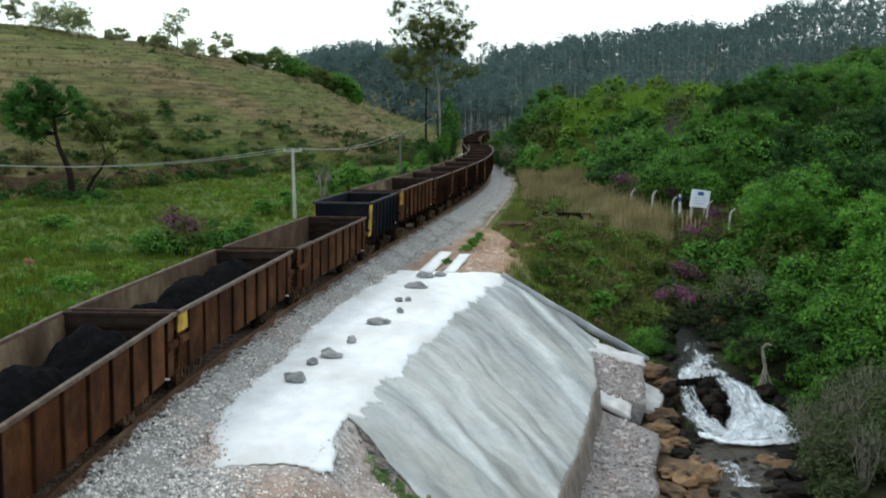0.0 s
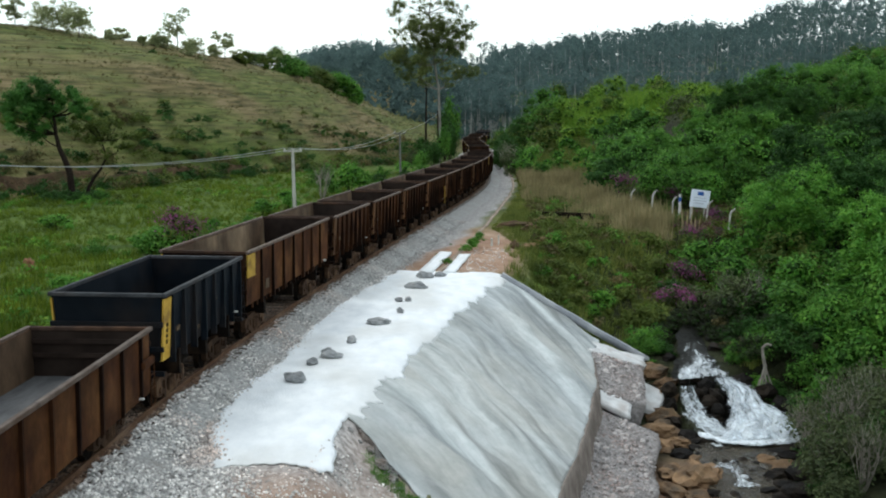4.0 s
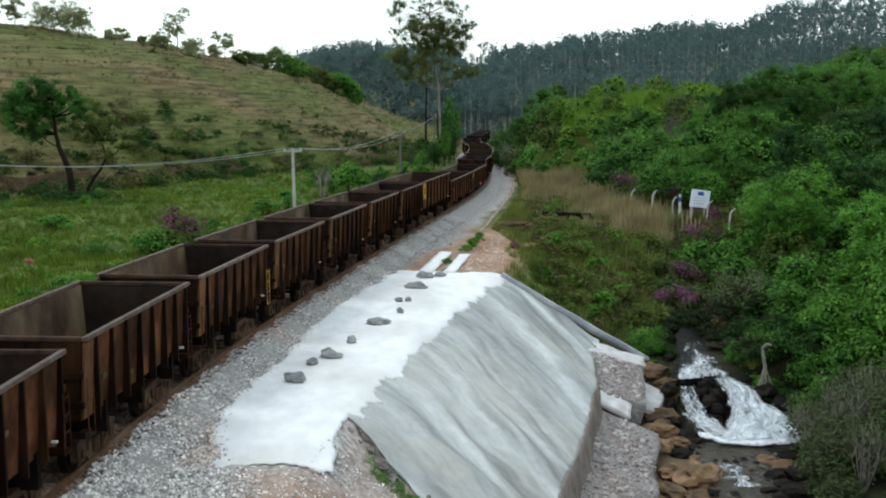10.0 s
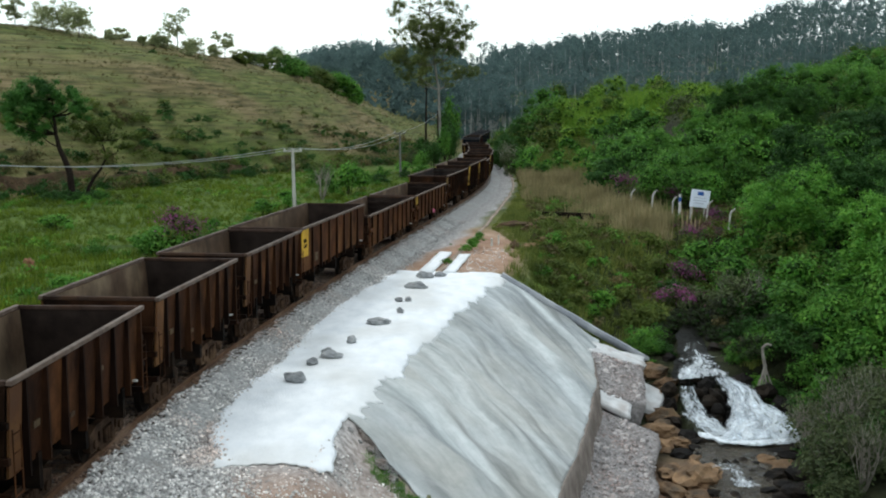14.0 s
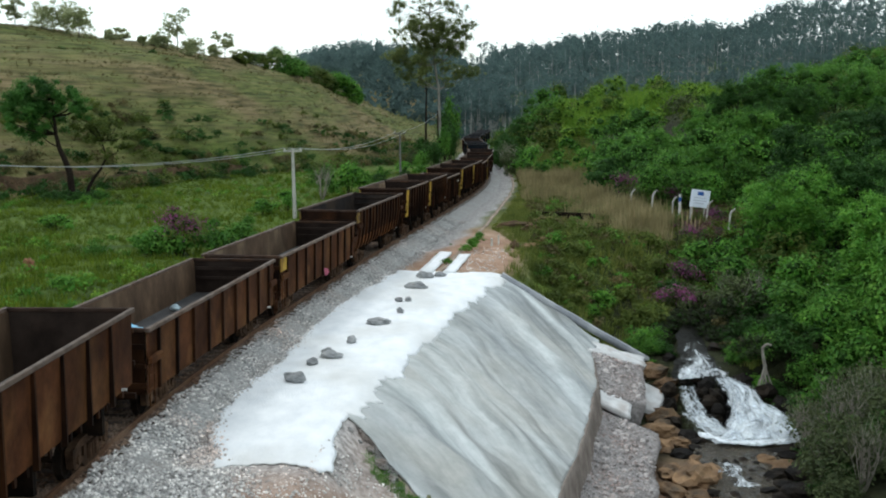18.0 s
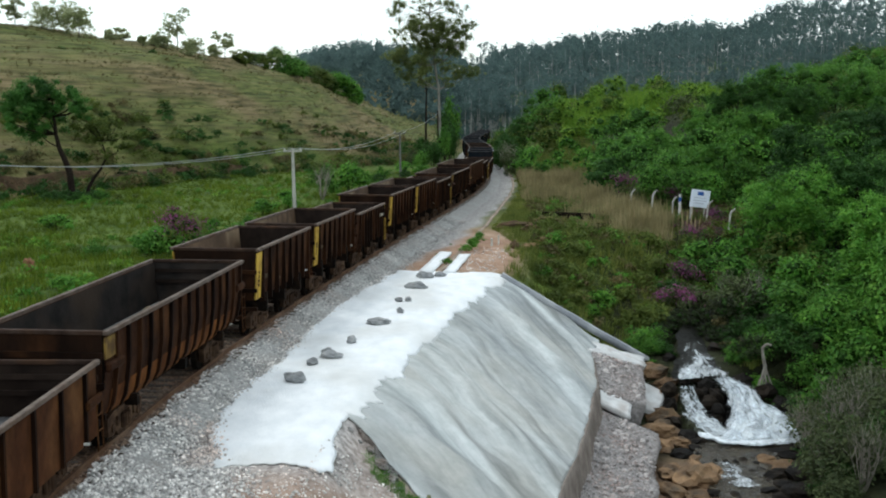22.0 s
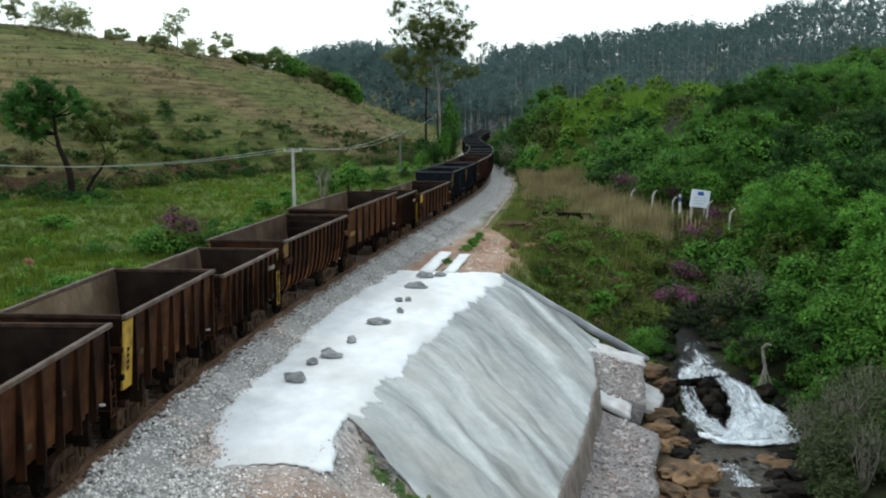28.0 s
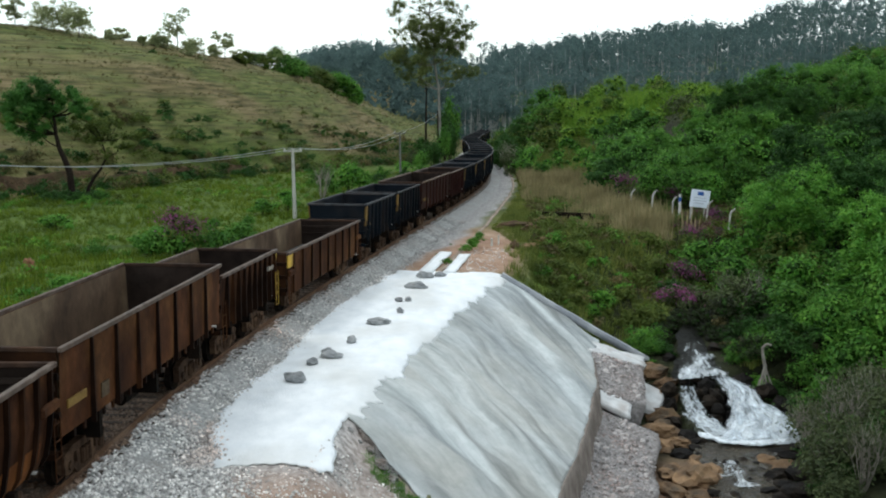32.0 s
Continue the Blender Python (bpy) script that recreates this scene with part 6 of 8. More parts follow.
def shrub(seed, material, w, h, n, size, label, k=13, flowers=None, name="shrub", cat="shrub", bark=None):
    r = np.random.default_rng(seed)
    ob = empty(name)
    cl = dome(r, k, w, h)
    bm = bmesh.new()
    for c in cl[:7]:
        tube(bm, (c[0] * 0.1, c[1] * 0.1, -0.3), (c[0] * 0.9, c[1] * 0.9, c[2]), 0.035, 0.012, 5)
    part("stem", bm, bark or M_BARK, ob)
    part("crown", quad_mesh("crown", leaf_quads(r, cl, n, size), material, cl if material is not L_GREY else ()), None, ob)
    if flowers:
        top = [c for c in cl if c[2] > h * 0.45][:flowers]
        part("blossom", quad_mesh("blossom", leaf_quads(r, [(c[0], c[1], c[2] + 0.1, c[3] * 1.1, c[4] * 1.1, c[5] * 0.8) for c in top], int(n * 1.6) if flowers > 4 else n, size * 0.8, soft=True), L_PURPLE), None, ob, "magenta blossom")["kind"] = "stuff"
    return tagged(ob, label, cat)


def tree(name, base, trunk, clumps, n, size, leaves, bark, label, r0=0.2, seed=0, cat="tree", slim=0.55, spread=0.6, soft=False, twigs=7, dense=False):
    """A trunk along points, limbs to the clumps, and the crown."""
    r = np.random.default_rng(seed)
    ob = empty(name, Matrix.Translation(base))
    bm = bmesh.new()
    for k, (a, b) in enumerate(zip(trunk[:-1], trunk[1:])):
        m = len(trunk) - 1
        tube(bm, a, b, r0 * (1 - 0.75 * k / m), r0 * (1 - 0.75 * (k + 1) / m), 9)
    P = [Vector(t) for t in trunk]
    for c in clumps:
        q = Vector(c[:3])
        start = min(P[1:], key=lambda p: (p - q).length + (2.0 if p.z > q.z else 0.0))
        mid = start.lerp(q, 0.5) + Vector((r.uniform(-0.3, 0.3), r.uniform(-0.3, 0.3), -0.06 * (q - start).length))
        tube(bm, start, mid, r0 * 0.28, r0 * 0.18, 6)
        tube(bm, mid, q, r0 * 0.18, r0 * 0.06, 5)
    part("trunk", bm, bark, ob)
    fine = []
    for c in clumps:
        for q in range(twigs):
            d = r.normal(size=3) * spread
            k = r.uniform(0.30, 0.62)
            fine.append((c[0] + d[0] * c[3], c[1] + d[1] * c[4], c[2] + d[2] * c[5], c[3] * k, c[4] * k, c[5] * k))
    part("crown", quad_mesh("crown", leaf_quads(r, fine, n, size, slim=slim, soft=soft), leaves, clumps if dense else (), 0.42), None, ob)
    return tagged(ob, label, cat)


def on_ground(x, y, scale=1.0, turn=0.0, sink=0.05, flat=1.0):
    return Matrix.Translation((x, y, height(x, y) - sink)) @ pose(0, 0, 0, 0, 0, turn) @ Matrix.Diagonal((scale, scale, scale * flat, 1))


KIT = [
    (shrub(11, L_MID, 3.4, 2.9, 1578, 0.127, "mid-green leafy shrub in the dense thicket", 15), "mid"),
    (shrub(12, L_MID, 3.0, 3.4, 1578, 0.127, "upright mid-green shrub in the dense thicket", 14), "mid"),
    (shrub(13, L_BRIGHT, 3.0, 2.6, 1403, 0.127, "bright green leafy shrub in the thicket", 13), "bright"),
    (shrub(14, L_DARK, 3.6, 3.2, 1520, 0.132, "dark green dense shrub in the thicket", 15), "dark"),
    (shrub(15, L_OLIVE, 3.2, 2.6, 1403, 0.127, "olive-green shrub in the thicket", 13), "olive"),
    (shrub(16, L_LIME, 2.8, 2.8, 1286, 0.152, "yellow-green young shrub on the rise", 12), "lime"),
    (shrub(17, L_GREY, 2.8, 2.3, 1111, 0.101, "greyish half-bare twiggy shrub", 12), "grey"),
    (shrub(18, L_OLIVE, 2.6, 1.2, 935, 0.121, "low olive weed clump on the bank", 11), "weed"),
    (shrub(19, L_MID, 2.4, 1.1, 935, 0.121, "low green weed clump on the bank", 11), "weed"),
    (shrub(20, L_SHADE, 3.2, 2.8, 1900, 0.10, "brownish twiggy scrub hanging over the stream, coloured dark for its shade", 15), "shade"),
]
for ob, kind in KIT:       # the first of each stands in the thicket itself
    tagged(ob, group="shrubs of the thicket")
USED = set()


def plant(idx, m):
    ob = KIT[idx][0]
    if idx not in USED:
        USED.add(idx)
        ob.matrix_basis = m
        return ob
    return copy_thing(ob, m)


def dry_middle(s):
    """Where the belt of tall dry grass runs, to the right of the line."""
    return np.interp(s, [60, 66, 74, 91, 115, 140], [18.5, 17.0, 15.5, 10.8, 7.0, 5.5])


def clear_of_views(x, y, top):
    """False where a plant would stand before the waterfall, the sign or the fence."""
    q = x / y
    if y < 47 and q < 0.352:
        return False
    if 0.16 < q < 0.31 and 46 < y < 84 and height(x, y) + top > EYE_Z - (0.119 if y < 72 else 0.128) * y:
        return False
    if 0.378 < q < 0.405 and 52 < y < 62 and height(x, y) + top > EYE_Z - 0.184 * y:
        return False
    return True


rg = np.random.default_rng(21)
FAR_PLANTS = []
count = 0
y = 36.0
while y < 215:
    step = 2.0 if y < 64 else 2.5 if y < 80 else (3.9 if y < 120 else 4.9)
    x = 6.0
    while x < y * 0.50 + 6:
        px, py = x + rg.uniform(-0.45, 0.45) * step, y + rg.uniform(-0.45, 0.45) * step
        x += step
        s1, o1 = (float(v[0]) for v in along_off(np.array([px]), np.array([py])))
        d1 = float(stream_near(np.array([px]), np.array([py]))[0][0])
        if o1 < float(bench(s1)) + 1.8 or d1 < (2.7 if py < 52 else 1.5) or (s1 < 45.5 and o1 < 18.5):
            continue
        band = o1 < 13 and 46 < s1 < 116
        u = rg.random()
        if 60 < s1 < 114 and abs(o1 - float(dry_middle(s1))) < 3.3 and px / py < 0.235:
            continue                                   # tall dry grass grows there
        if band or (py < 64 and o1 < 19 and px / py < 0.27) or (py < 86 and px / py < 0.20):
            idx = 7 if u < 0.5 else 8
            sc = rg.uniform(0.35, 0.75) if px / py < 0.2 else rg.uniform(0.6, 1.1)
            top = 1.2 * sc
        else:
            ridge = py > 140 and 0.11 < px / py < 0.29
            if ridge and u < 0.55:
                continue                               # reeds alone
            elif ridge and u < 0.82:
                idx = 5
            elif py < 43:
                idx = 6 if u < 0.55 else (3 if u < 0.85 else 4)
            elif py < 72:
                idx = 0 if u < 0.34 else (1 if u < 0.52 else (2 if u < 0.70 else (4 if u < 0.84 else (3 if u < 0.94 else 1))))
            else:
                idx = 0 if u < 0.32 else (3 if u < 0.45 else (1 if u < 0.65 else (2 if u < 0.86 else (4 if u < 0.96 else 6))))
            if px / py > 0.34 and 74 < py < 125 and u > 0.3:
                idx = (3, 0, 3, 4, 2, 3, 6, 0, 3)[int(u * 997) % 9]
            sc = (0.55 + 1.0 * rg.random() ** 1.4) * (0.95 if py < 62 else 1.08 if py < 80 else (1.5 if py < 110 else 1.4))
            sc = min(sc, 1.15) if py < 64 else sc
            top = 3.0 * sc
        if not clear_of_views(px, py, top):
            if px / py < 0.31 and py > 50:
                room = EYE_Z - (0.119 if py < 72 else 0.128) * py - height(px, py)
                if room > 1.6:
                    sc = min(sc, room / 3.4)
                else:
                    idx, sc = (7 if u < 0.5 else 8), max(0.35, min(1.0, room / 1.3))
            elif px / py > 0.37 and py > 50:
                idx, sc = 8, 0.5
            else:
                continue
        if 0.255 < px / py < 0.345 and 44 < py < 58:       # twiggy scrub, its leaf colour darkened for the deep shade over the stream
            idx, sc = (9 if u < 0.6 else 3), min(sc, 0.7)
        m = on_ground(px, py, sc, rg.uniform(0, 360), 0.1, rg.uniform(0.75, 1.4))
        if py < 90 and count < 60:
            plant(idx, m)
            count += 1
        else:
            FAR_PLANTS.append((idx, px, py, sc))
    y += step

for idx, px, py in ((0, 30.0, 92.0), (1, 33.0, 96.0), (2, 27.0, 94.0), (3, 36.0, 92.0), (4, 29.0, 99.0), (5, 26.0, 128.0), (6, 31.0, 88.0), (7, 12.0, 70.0), (8, 13.0, 66.0), (9, 14.0, 57.0)):
    if idx not in USED:
        plant(idx, on_ground(px, py, 1.0, 30, 0.1))

# the farther thicket, one sheet of growth for each colour
SETS, CORES = {}, {}
for idx, px, py, sc in FAR_PLANTS:
    wide, tall = (2.7, 3.6) if idx == 5 else (2.5, 1.15) if idx in (7, 8) else (3.4, 3.0)
    base = np.array([px, py, height(px, py) - 0.1])
    cl = np.array(dome(rg, 11, wide * sc, tall * sc))
    cl[:, :3] += base
    q = leaf_quads(rg, cl, int((1150 if py < 90 else 620 if py < 105 else 380) * min(2.4, max(0.4, sc * sc))), 0.125 if py < 90 else 0.16 if py < 105 else 0.20)
    CORES.setdefault(KIT[idx][1], []).append(cl)
    SETS.setdefault(KIT[idx][1], []).append(q)
for kind, lab, mat in (("mid", "mid-green", L_MID), ("bright", "bright green", L_BRIGHT), ("dark", "dark green", L_DARK), ("olive", "olive-green", L_OLIVE), ("lime", "yellow-green", L_LIME), ("grey", "greyish", L_GREY), ("weed", "low olive", L_OLIVE), ("shade", "brownish shade-darkened", L_SHADE)):
    if kind in SETS:
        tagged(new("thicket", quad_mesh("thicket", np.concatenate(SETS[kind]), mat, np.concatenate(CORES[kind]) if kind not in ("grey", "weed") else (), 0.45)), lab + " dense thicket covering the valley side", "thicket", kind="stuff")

# shrubs placed one by one: kit, x, y, size
for idx, px, py, sc, fl in ((6, 16.9, 40.0, 1.05, 1.1), (6, 15.9, 36.4, 0.85, 1.1), (6, 18.6, 42.5, 1.2, 1.2), (6, 17.6, 38.2, 1.1, 1.2), (4, 19.5, 45.5, 1.0, 1.2), (0, 21.5, 47.5, 1.3, 1.2), (4, 17.3, 46.8, 0.6, 1.0), (0, 15.7, 49.4, 0.62, 0.9), (8, 14.9, 48.2, 0.6, 1.0),
                             (6, 16.6, 56.5, 1.05, 1.1), (3, 18.6, 58.0, 0.9, 1.0), (6, 14.6, 57.5, 0.7, 0.9), (3, 12.5, 57.0, 0.5, 1.0), (2, 9.2, 57.5, 0.55, 0.8), (2, 10.8, 52.8, 0.45, 1.0),
                             (3, 8.3, 149, 1.3, 1.3), (6, 9.2, 141, 1.2, 1.3), (3, 10.4, 160, 1.6, 1.5), (6, 8.9, 131, 0.8, 1.0), (4, 11.5, 136, 0.9, 1.0), (3, 13.5, 185, 1.8, 1.6), (3, 10.8, 172, 1.7, 1.5)):
    plant(idx, on_ground(px, py, sc, rg.uniform(0, 360), 0.1, fl))
# beside the line on its left, and on the meadow
for idx, px, py, sc, fl in ((3, -1.6, 150, 1.2, 1.8), (0, 0.2, 158, 1.1, 2.2), (3, 0.9, 168, 1.2, 2.6), (0, -3.2, 146, 1.0, 1.2), (3, 0.4, 178, 1.5, 2.6), (6, -4.5, 152, 1.1, 1.3), (3, 0.2, 190, 1.6, 2.8), (0, 1.6, 204, 1.7, 2.6), (3, -3.4, 165, 1.4, 1.6), (2, -5.5, 141, 0.9, 0.8),
                             (2, -13.6, 87.5, 0.85, 0.9), (2, -15.2, 84.5, 0.65, 0.8), (0, -12.2, 104, 1.25, 1.1), (2, -9.9, 107, 1.2, 1.1), (0, -8.9, 112, 1.0, 1.0), (3, -7.6, 122, 0.9, 0.8), (0, -14.8, 76.5, 0.55, 0.7), (0, -16.9, 74, 0.6, 0.7), (2, -19.6, 69, 0.6, 0.7),
                             (0, -21.5, 62, 0.5, 0.7), (2, -18.9, 49.5, 0.5, 0.6), (8, -24, 58, 0.8, 0.8), (2, -29, 75, 0.8, 0.6), (8, -27, 90, 0.9, 0.8), (8, -33.5, 94.5, 1.3, 1.0), (3, -34.6, 95.6, 0.8, 0.6), (2, -19.4, 67.4, 0.5, 0.8), (2, -20.2, 66.0, 0.45, 0.7), (0, -16.6, 67.6, 0.5, 0.8), (2, 8.4, 56.2, 0.4, 0.9), (0, -7.9, 131, 0.8, 0.9), (3, -4.9, 133, 0.7, 0.9), (2, -2.9, 139, 0.8, 0.7), (8, -10.8, 95, 0.9, 0.9), (8, -17.5, 96, 1.0, 0.8)):
    plant(idx, on_ground(px, py, sc, rg.uniform(0, 360), 0.1, fl))
def bare_shrub(px, py, w, h, seed):
    """Grey leafless twigs with a thin scatter of leaves."""
    r = np.random.default_rng(seed)
    ob = empty("bare_shrub", on_ground(px, py))
    bm = bmesh.new()
    tips = []
    for k in range(26):
        a, e = r.uniform(0, 6.28), r.uniform(0.15, 0.95)
        p = Vector((0.1 * math.cos(a), 0.1 * math.sin(a), 0))
        q = Vector((w * 0.35 * e * math.cos(a), w * 0.35 * e * math.sin(a), h * r.uniform(0.35, 0.6)))
        tube(bm, p, q, 0.022, 0.013, 4, False)
        for j in range(4):
            t = q + Vector((r.uniform(-0.5, 0.5) * w * 0.4, r.uniform(-0.5, 0.5) * w * 0.4, h * r.uniform(0.12, 0.42)))
            tube(bm, q, t, 0.012, 0.005, 3, False)
            tips.append(t)
    part("twig", bm, M_TWIG, ob)
    cl = [(t.x, t.y, t.z, 0.18, 0.18, 0.16) for t in tips]
    part("crown", quad_mesh("crown", leaf_quads(r, cl, 520, 0.07, soft=True), L_GREY), None, ob)
    return tagged(ob, "grey leafless shrub of bare twigs by the stream", "shrub", "bare shrubs by the stream")


M_TWIG = surf("grey_twigs", (0.20, 0.18, 0.15), (0.36, 0.33, 0.28), 4.0, 0.9, 0.0, vary=0.2)
for k, (px, py, w, h) in enumerate(((15.4, 40.4, 2.6, 2.6), (14.9, 38.2, 2.4, 2.5), (16.4, 39.0, 2.8, 3.0), (14.5, 36.6, 2.2, 2.4), (15.8, 42.2, 2.2, 2.0), (15.3, 35.2, 2.6, 3.0), (16.9, 41.4, 2.6, 3.2), (16.2, 38.0, 2.8, 3.4), (17.6, 40.2, 2.8, 3.4), (16.6, 57.0, 2.6, 2.6), (17.6, 55.6, 2.4, 2.8), (9.0, 143.0, 3.5, 4.0), (9.6, 150.0, 3.5, 4.5), (-12.0, 100.0, 3.0, 3.8))):
    bare_shrub(px, py, w, h, 200 + k)
for s_w, o_w, sc in ((46.6, 5.0, 0.16), (48.2, 5.05, 0.20), (50.0, 5.0, 0.17), (53.6, 5.35, 0.24), (55.0, 5.5, 0.28), (56.6, 5.4, 0.26), (58.4, 5.5, 0.24), (60.5, 5.3, 0.22), (57.0, 3.9, 0.16), (52.5, 3.7, 0.13)):
    w_p = on_line(s_w, o_w)
    plant(8 if sc < 0.2 else 2, on_ground(w_p.x, w_p.y, sc, 40 * s_w, 0.02, 0.8))
for idx, px, py, sc, fl in ((0, 20.6, 65.4, 0.8, 0.9), (3, 21.6, 64.0, 0.7, 0.9), (0, 19.8, 63.6, 0.6, 0.9), (2, 19.6, 48.6, 0.45, 1.0), (0, 20.9, 48.4, 0.6, 1.0), (2, 18.4, 48.4, 0.7, 1.0), (2, 20.2, 47.0, 0.8, 0.9), (0, 18.9, 53.6, 0.9, 1.0), (2, 21.6, 49.6, 0.9, 1.0), (2, 22.6, 47.8, 0.9, 1.1), (5, 18.6, 61.8, 0.75, 0.8), (3, 19.4, 57.6, 0.8, 0.9), (3, 17.8, 50.8, 0.7, 0.9), (9, 16.2, 57.4, 0.6, 0.9), (9, 13.6, 56.6, 0.7, 0.9), (3, 15.4, 60.2, 0.4, 0.9), (3, 17.4, 57.6, 0.9, 1.0), (2, 22.2, 52.4, 0.8, 0.9),
                             (0, 19.6, 47.6, 0.95, 1.0), (0, 20.9, 47.4, 1.0, 1.0), (2, 18.4, 47.0, 0.55, 1.0), (3, 18.7, 52.6, 0.8, 1.0), (2, 21.4, 68.0, 1.0, 1.0), (1, 20.4, 50.6, 0.7, 1.0), (0, 19.4, 50.2, 0.8, 1.0), (2, 22.8, 49.6, 1.1, 1.0), (0, 21.4, 54.6, 0.5, 1.0), (3, 19.9, 55.4, 0.95, 1.0), (2, 23.6, 55.8, 0.6, 1.0), (3, 18.4, 55.4, 0.8, 1.0), (9, 17.0, 50.0, 0.6, 0.9), (9, 16.6, 52.4, 0.6, 0.9), (9, 17.2, 48.6, 0.5, 0.9), (9, 15.5, 54.6, 0.6, 0.9), (9, 15.3, 51.8, 0.55, 0.8), (9, 16.4, 54.2, 0.75, 0.9), (9, 16.3, 51.2, 0.7, 0.9), (9, 17.4, 54.2, 0.8, 0.9), (9, 16.0, 47.6, 0.5, 0.9), (9, 16.9, 47.8, 0.6, 0.9), (9, 17.3, 50.4, 0.7, 0.9), (9, 15.0, 49.4, 0.45, 0.8), (3, 17.4, 48.0, 0.45, 0.9), (9, 14.4, 49.9, 0.42, 0.9), (0, 14.6, 48.9, 0.42, 0.9), (0, 15.3, 48.5, 0.42, 0.9), (3, 14.7, 50.6, 0.36, 0.9), (3, 15.8, 49.2, 0.4, 0.9), (0, 14.15, 48.0, 0.34, 0.9), (0, 14.7, 47.7, 0.38, 0.9), (4, 14.4, 48.4, 0.36, 0.9), (3, 15.1, 47.9, 0.34, 0.9), (9, 15.9, 47.3, 0.42, 0.9), (9, 16.4, 46.8, 0.5, 0.9), (9, 16.6, 46.0, 0.5, 0.9), (9, 12.4, 54.0, 0.4, 0.9), (9, 14.0, 53.0, 0.5, 0.9), (9, 14.3, 51.6, 0.45, 0.9)):
    plant(idx, on_ground(px, py, sc, 83 * px, 0.1, fl))
for idx, px, py, sc, fl in ((9, 13.0, 55.6, 0.65, 0.9), (9, 14.3, 54.6, 0.8, 1.0), (9, 11.9, 54.2, 0.7, 1.0), (9, 14.5, 52.2, 0.6, 0.9), (9, 14.6, 50.4, 0.5, 0.8), (8, 14.6, 48.8, 0.6, 0.9), (3, 11.5, 51.4, 0.45, 0.9), (9, 13.6, 57.4, 0.6, 0.9), (9, 12.2, 57.2, 0.55, 0.9), (3, 15.3, 45.2, 0.4, 0.9), (9, 16.1, 45.9, 0.4, 1.0)):
    plant(idx, on_ground(px, py, sc, 47 * py, 0.1, fl))
# close cover along the upper stream
for idx, px, py, sc, fl in ((9, 15.2, 54.8, 0.6, 0.9), (9, 12.0, 55.6, 0.55, 1.0), (3, 14.9, 58.4, 0.4, 0.8), (3, 12.8, 58.8, 0.4, 0.8), (0, 17.4, 60.4, 0.7, 0.9), (3, 13.9, 60.6, 0.8, 1.0), (9, 15.4, 52.6, 0.6, 0.9), (0, 11.6, 53.4, 0.5, 0.9), (9, 16.4, 50.6, 0.8, 1.0), (8, 15.6, 47.0, 0.9, 1.0), (3, 16.4, 44.8, 0.8, 0.9), (8, 15.7, 42.6, 0.7, 1.0), (3, 16.0, 40.6, 0.7, 0.9), (6, 15.2, 38.8, 0.8, 1.1), (6, 14.7, 37.4, 0.75, 1.1), (6, 15.5, 36.0, 0.9, 1.1), (6, 14.3, 35.2, 0.7, 1.1), (6, 13.9, 33.6, 0.7, 1.2), (6, 15.9, 37.6, 1.0, 1.2), (3, 17.4, 40.6, 1.0, 1.3), (3, 16.8, 36.8, 1.0, 1.2), (9, 13.2, 55.2, 0.85, 1.0), (9, 15.1, 51.2, 0.75, 0.9), (9, 11.6, 53.2, 0.6, 1.0), (9, 15.6, 49.4, 0.75, 0.9), (0, 15.7, 48.0, 0.6, 0.9), (2, 15.3, 47.2, 0.5, 0.8), (9, 12.3, 53.9, 0.6, 0.9), (9, 14.4, 53.4, 0.6, 0.9), (0, 10.9, 51.0, 0.5, 0.9), (8, 15.1, 48.2, 0.5, 0.9), (3, 15.9, 46.9, 0.5, 0.8), (3, 16.5, 47.8, 0.8, 0.9), (8, 16.5, 46.0, 0.6, 1.0), (8, 16.2, 44.9, 0.5, 1.0), (3, 16.9, 49.4, 0.9, 1.0), (8, 10.7, 50.2, 0.45, 1.0), (0, 10.2, 51.6, 0.55, 0.9), (3, 11.3, 52.0, 0.5, 0.9), (9, 16.8, 51.6, 0.9, 1.0), (3, 17.6, 53.6, 0.9, 1.0), (8, 14.9, 49.9, 0.45, 0.8), (3, 15.4, 38.4, 0.7, 1.2), (3, 15.0, 36.8, 0.7, 1.2), (0, 16.0, 42.0, 0.6, 1.0), (3, 14.6, 35.6, 0.6, 1.2), (0, 16.4, 39.6, 0.7, 1.2), (3, 20.6, 54.4, 0.5, 0.8), (8, 22.0, 57.4, 0.7, 0.8), (8, 23.0, 59.4, 0.7, 0.8)):
    plant(idx, on_ground(px, py, sc, rg.uniform(0, 360), 0.15, fl))


def bank_weeds():
    """Rank weeds knee to waist high between the line and the fence."""
    r = np.random.default_rng(77)
    Q = {0: [], 1: [], 2: []}
    for k in range(760):
        y = r.uniform(50, 100)
        x = r.uniform(0.06, 0.31) * y
        s, o = (float(v[0]) for v in along_off(np.array([x]), np.array([y])))
        d = float(stream_near(np.array([x]), np.array([y]))[0][0])
        if o < float(bench(s)) + 1.6 or d < 1.6 or (s < 46.5 and o < 16.5) or (s > 60 and abs(o - float(dry_middle(s))) < 2.4 and x / y < 0.225):
            continue
        w = r.uniform(0.4, 0.85)
        q = leaf_quads(r, dome(r, 6, w * 2, w * 1.05), 130, 0.10) + np.array([x, y, height(x, y) - 0.05])
        Q[0 if r.random() < 0.5 else (1 if r.random() < 0.6 else 2)].append(q)
    for k, mat, lab in ((0, L_OLIVE, "olive"), (1, L_TUFT, "brownish green"), (2, L_BRIGHT, "bright green")):
        tagged(new("bank_weeds", quad_mesh("bank_weeds", np.concatenate(Q[k]), mat)), lab + " rank weeds on the railway bank", "weeds", kind="stuff")


bank_weeds()


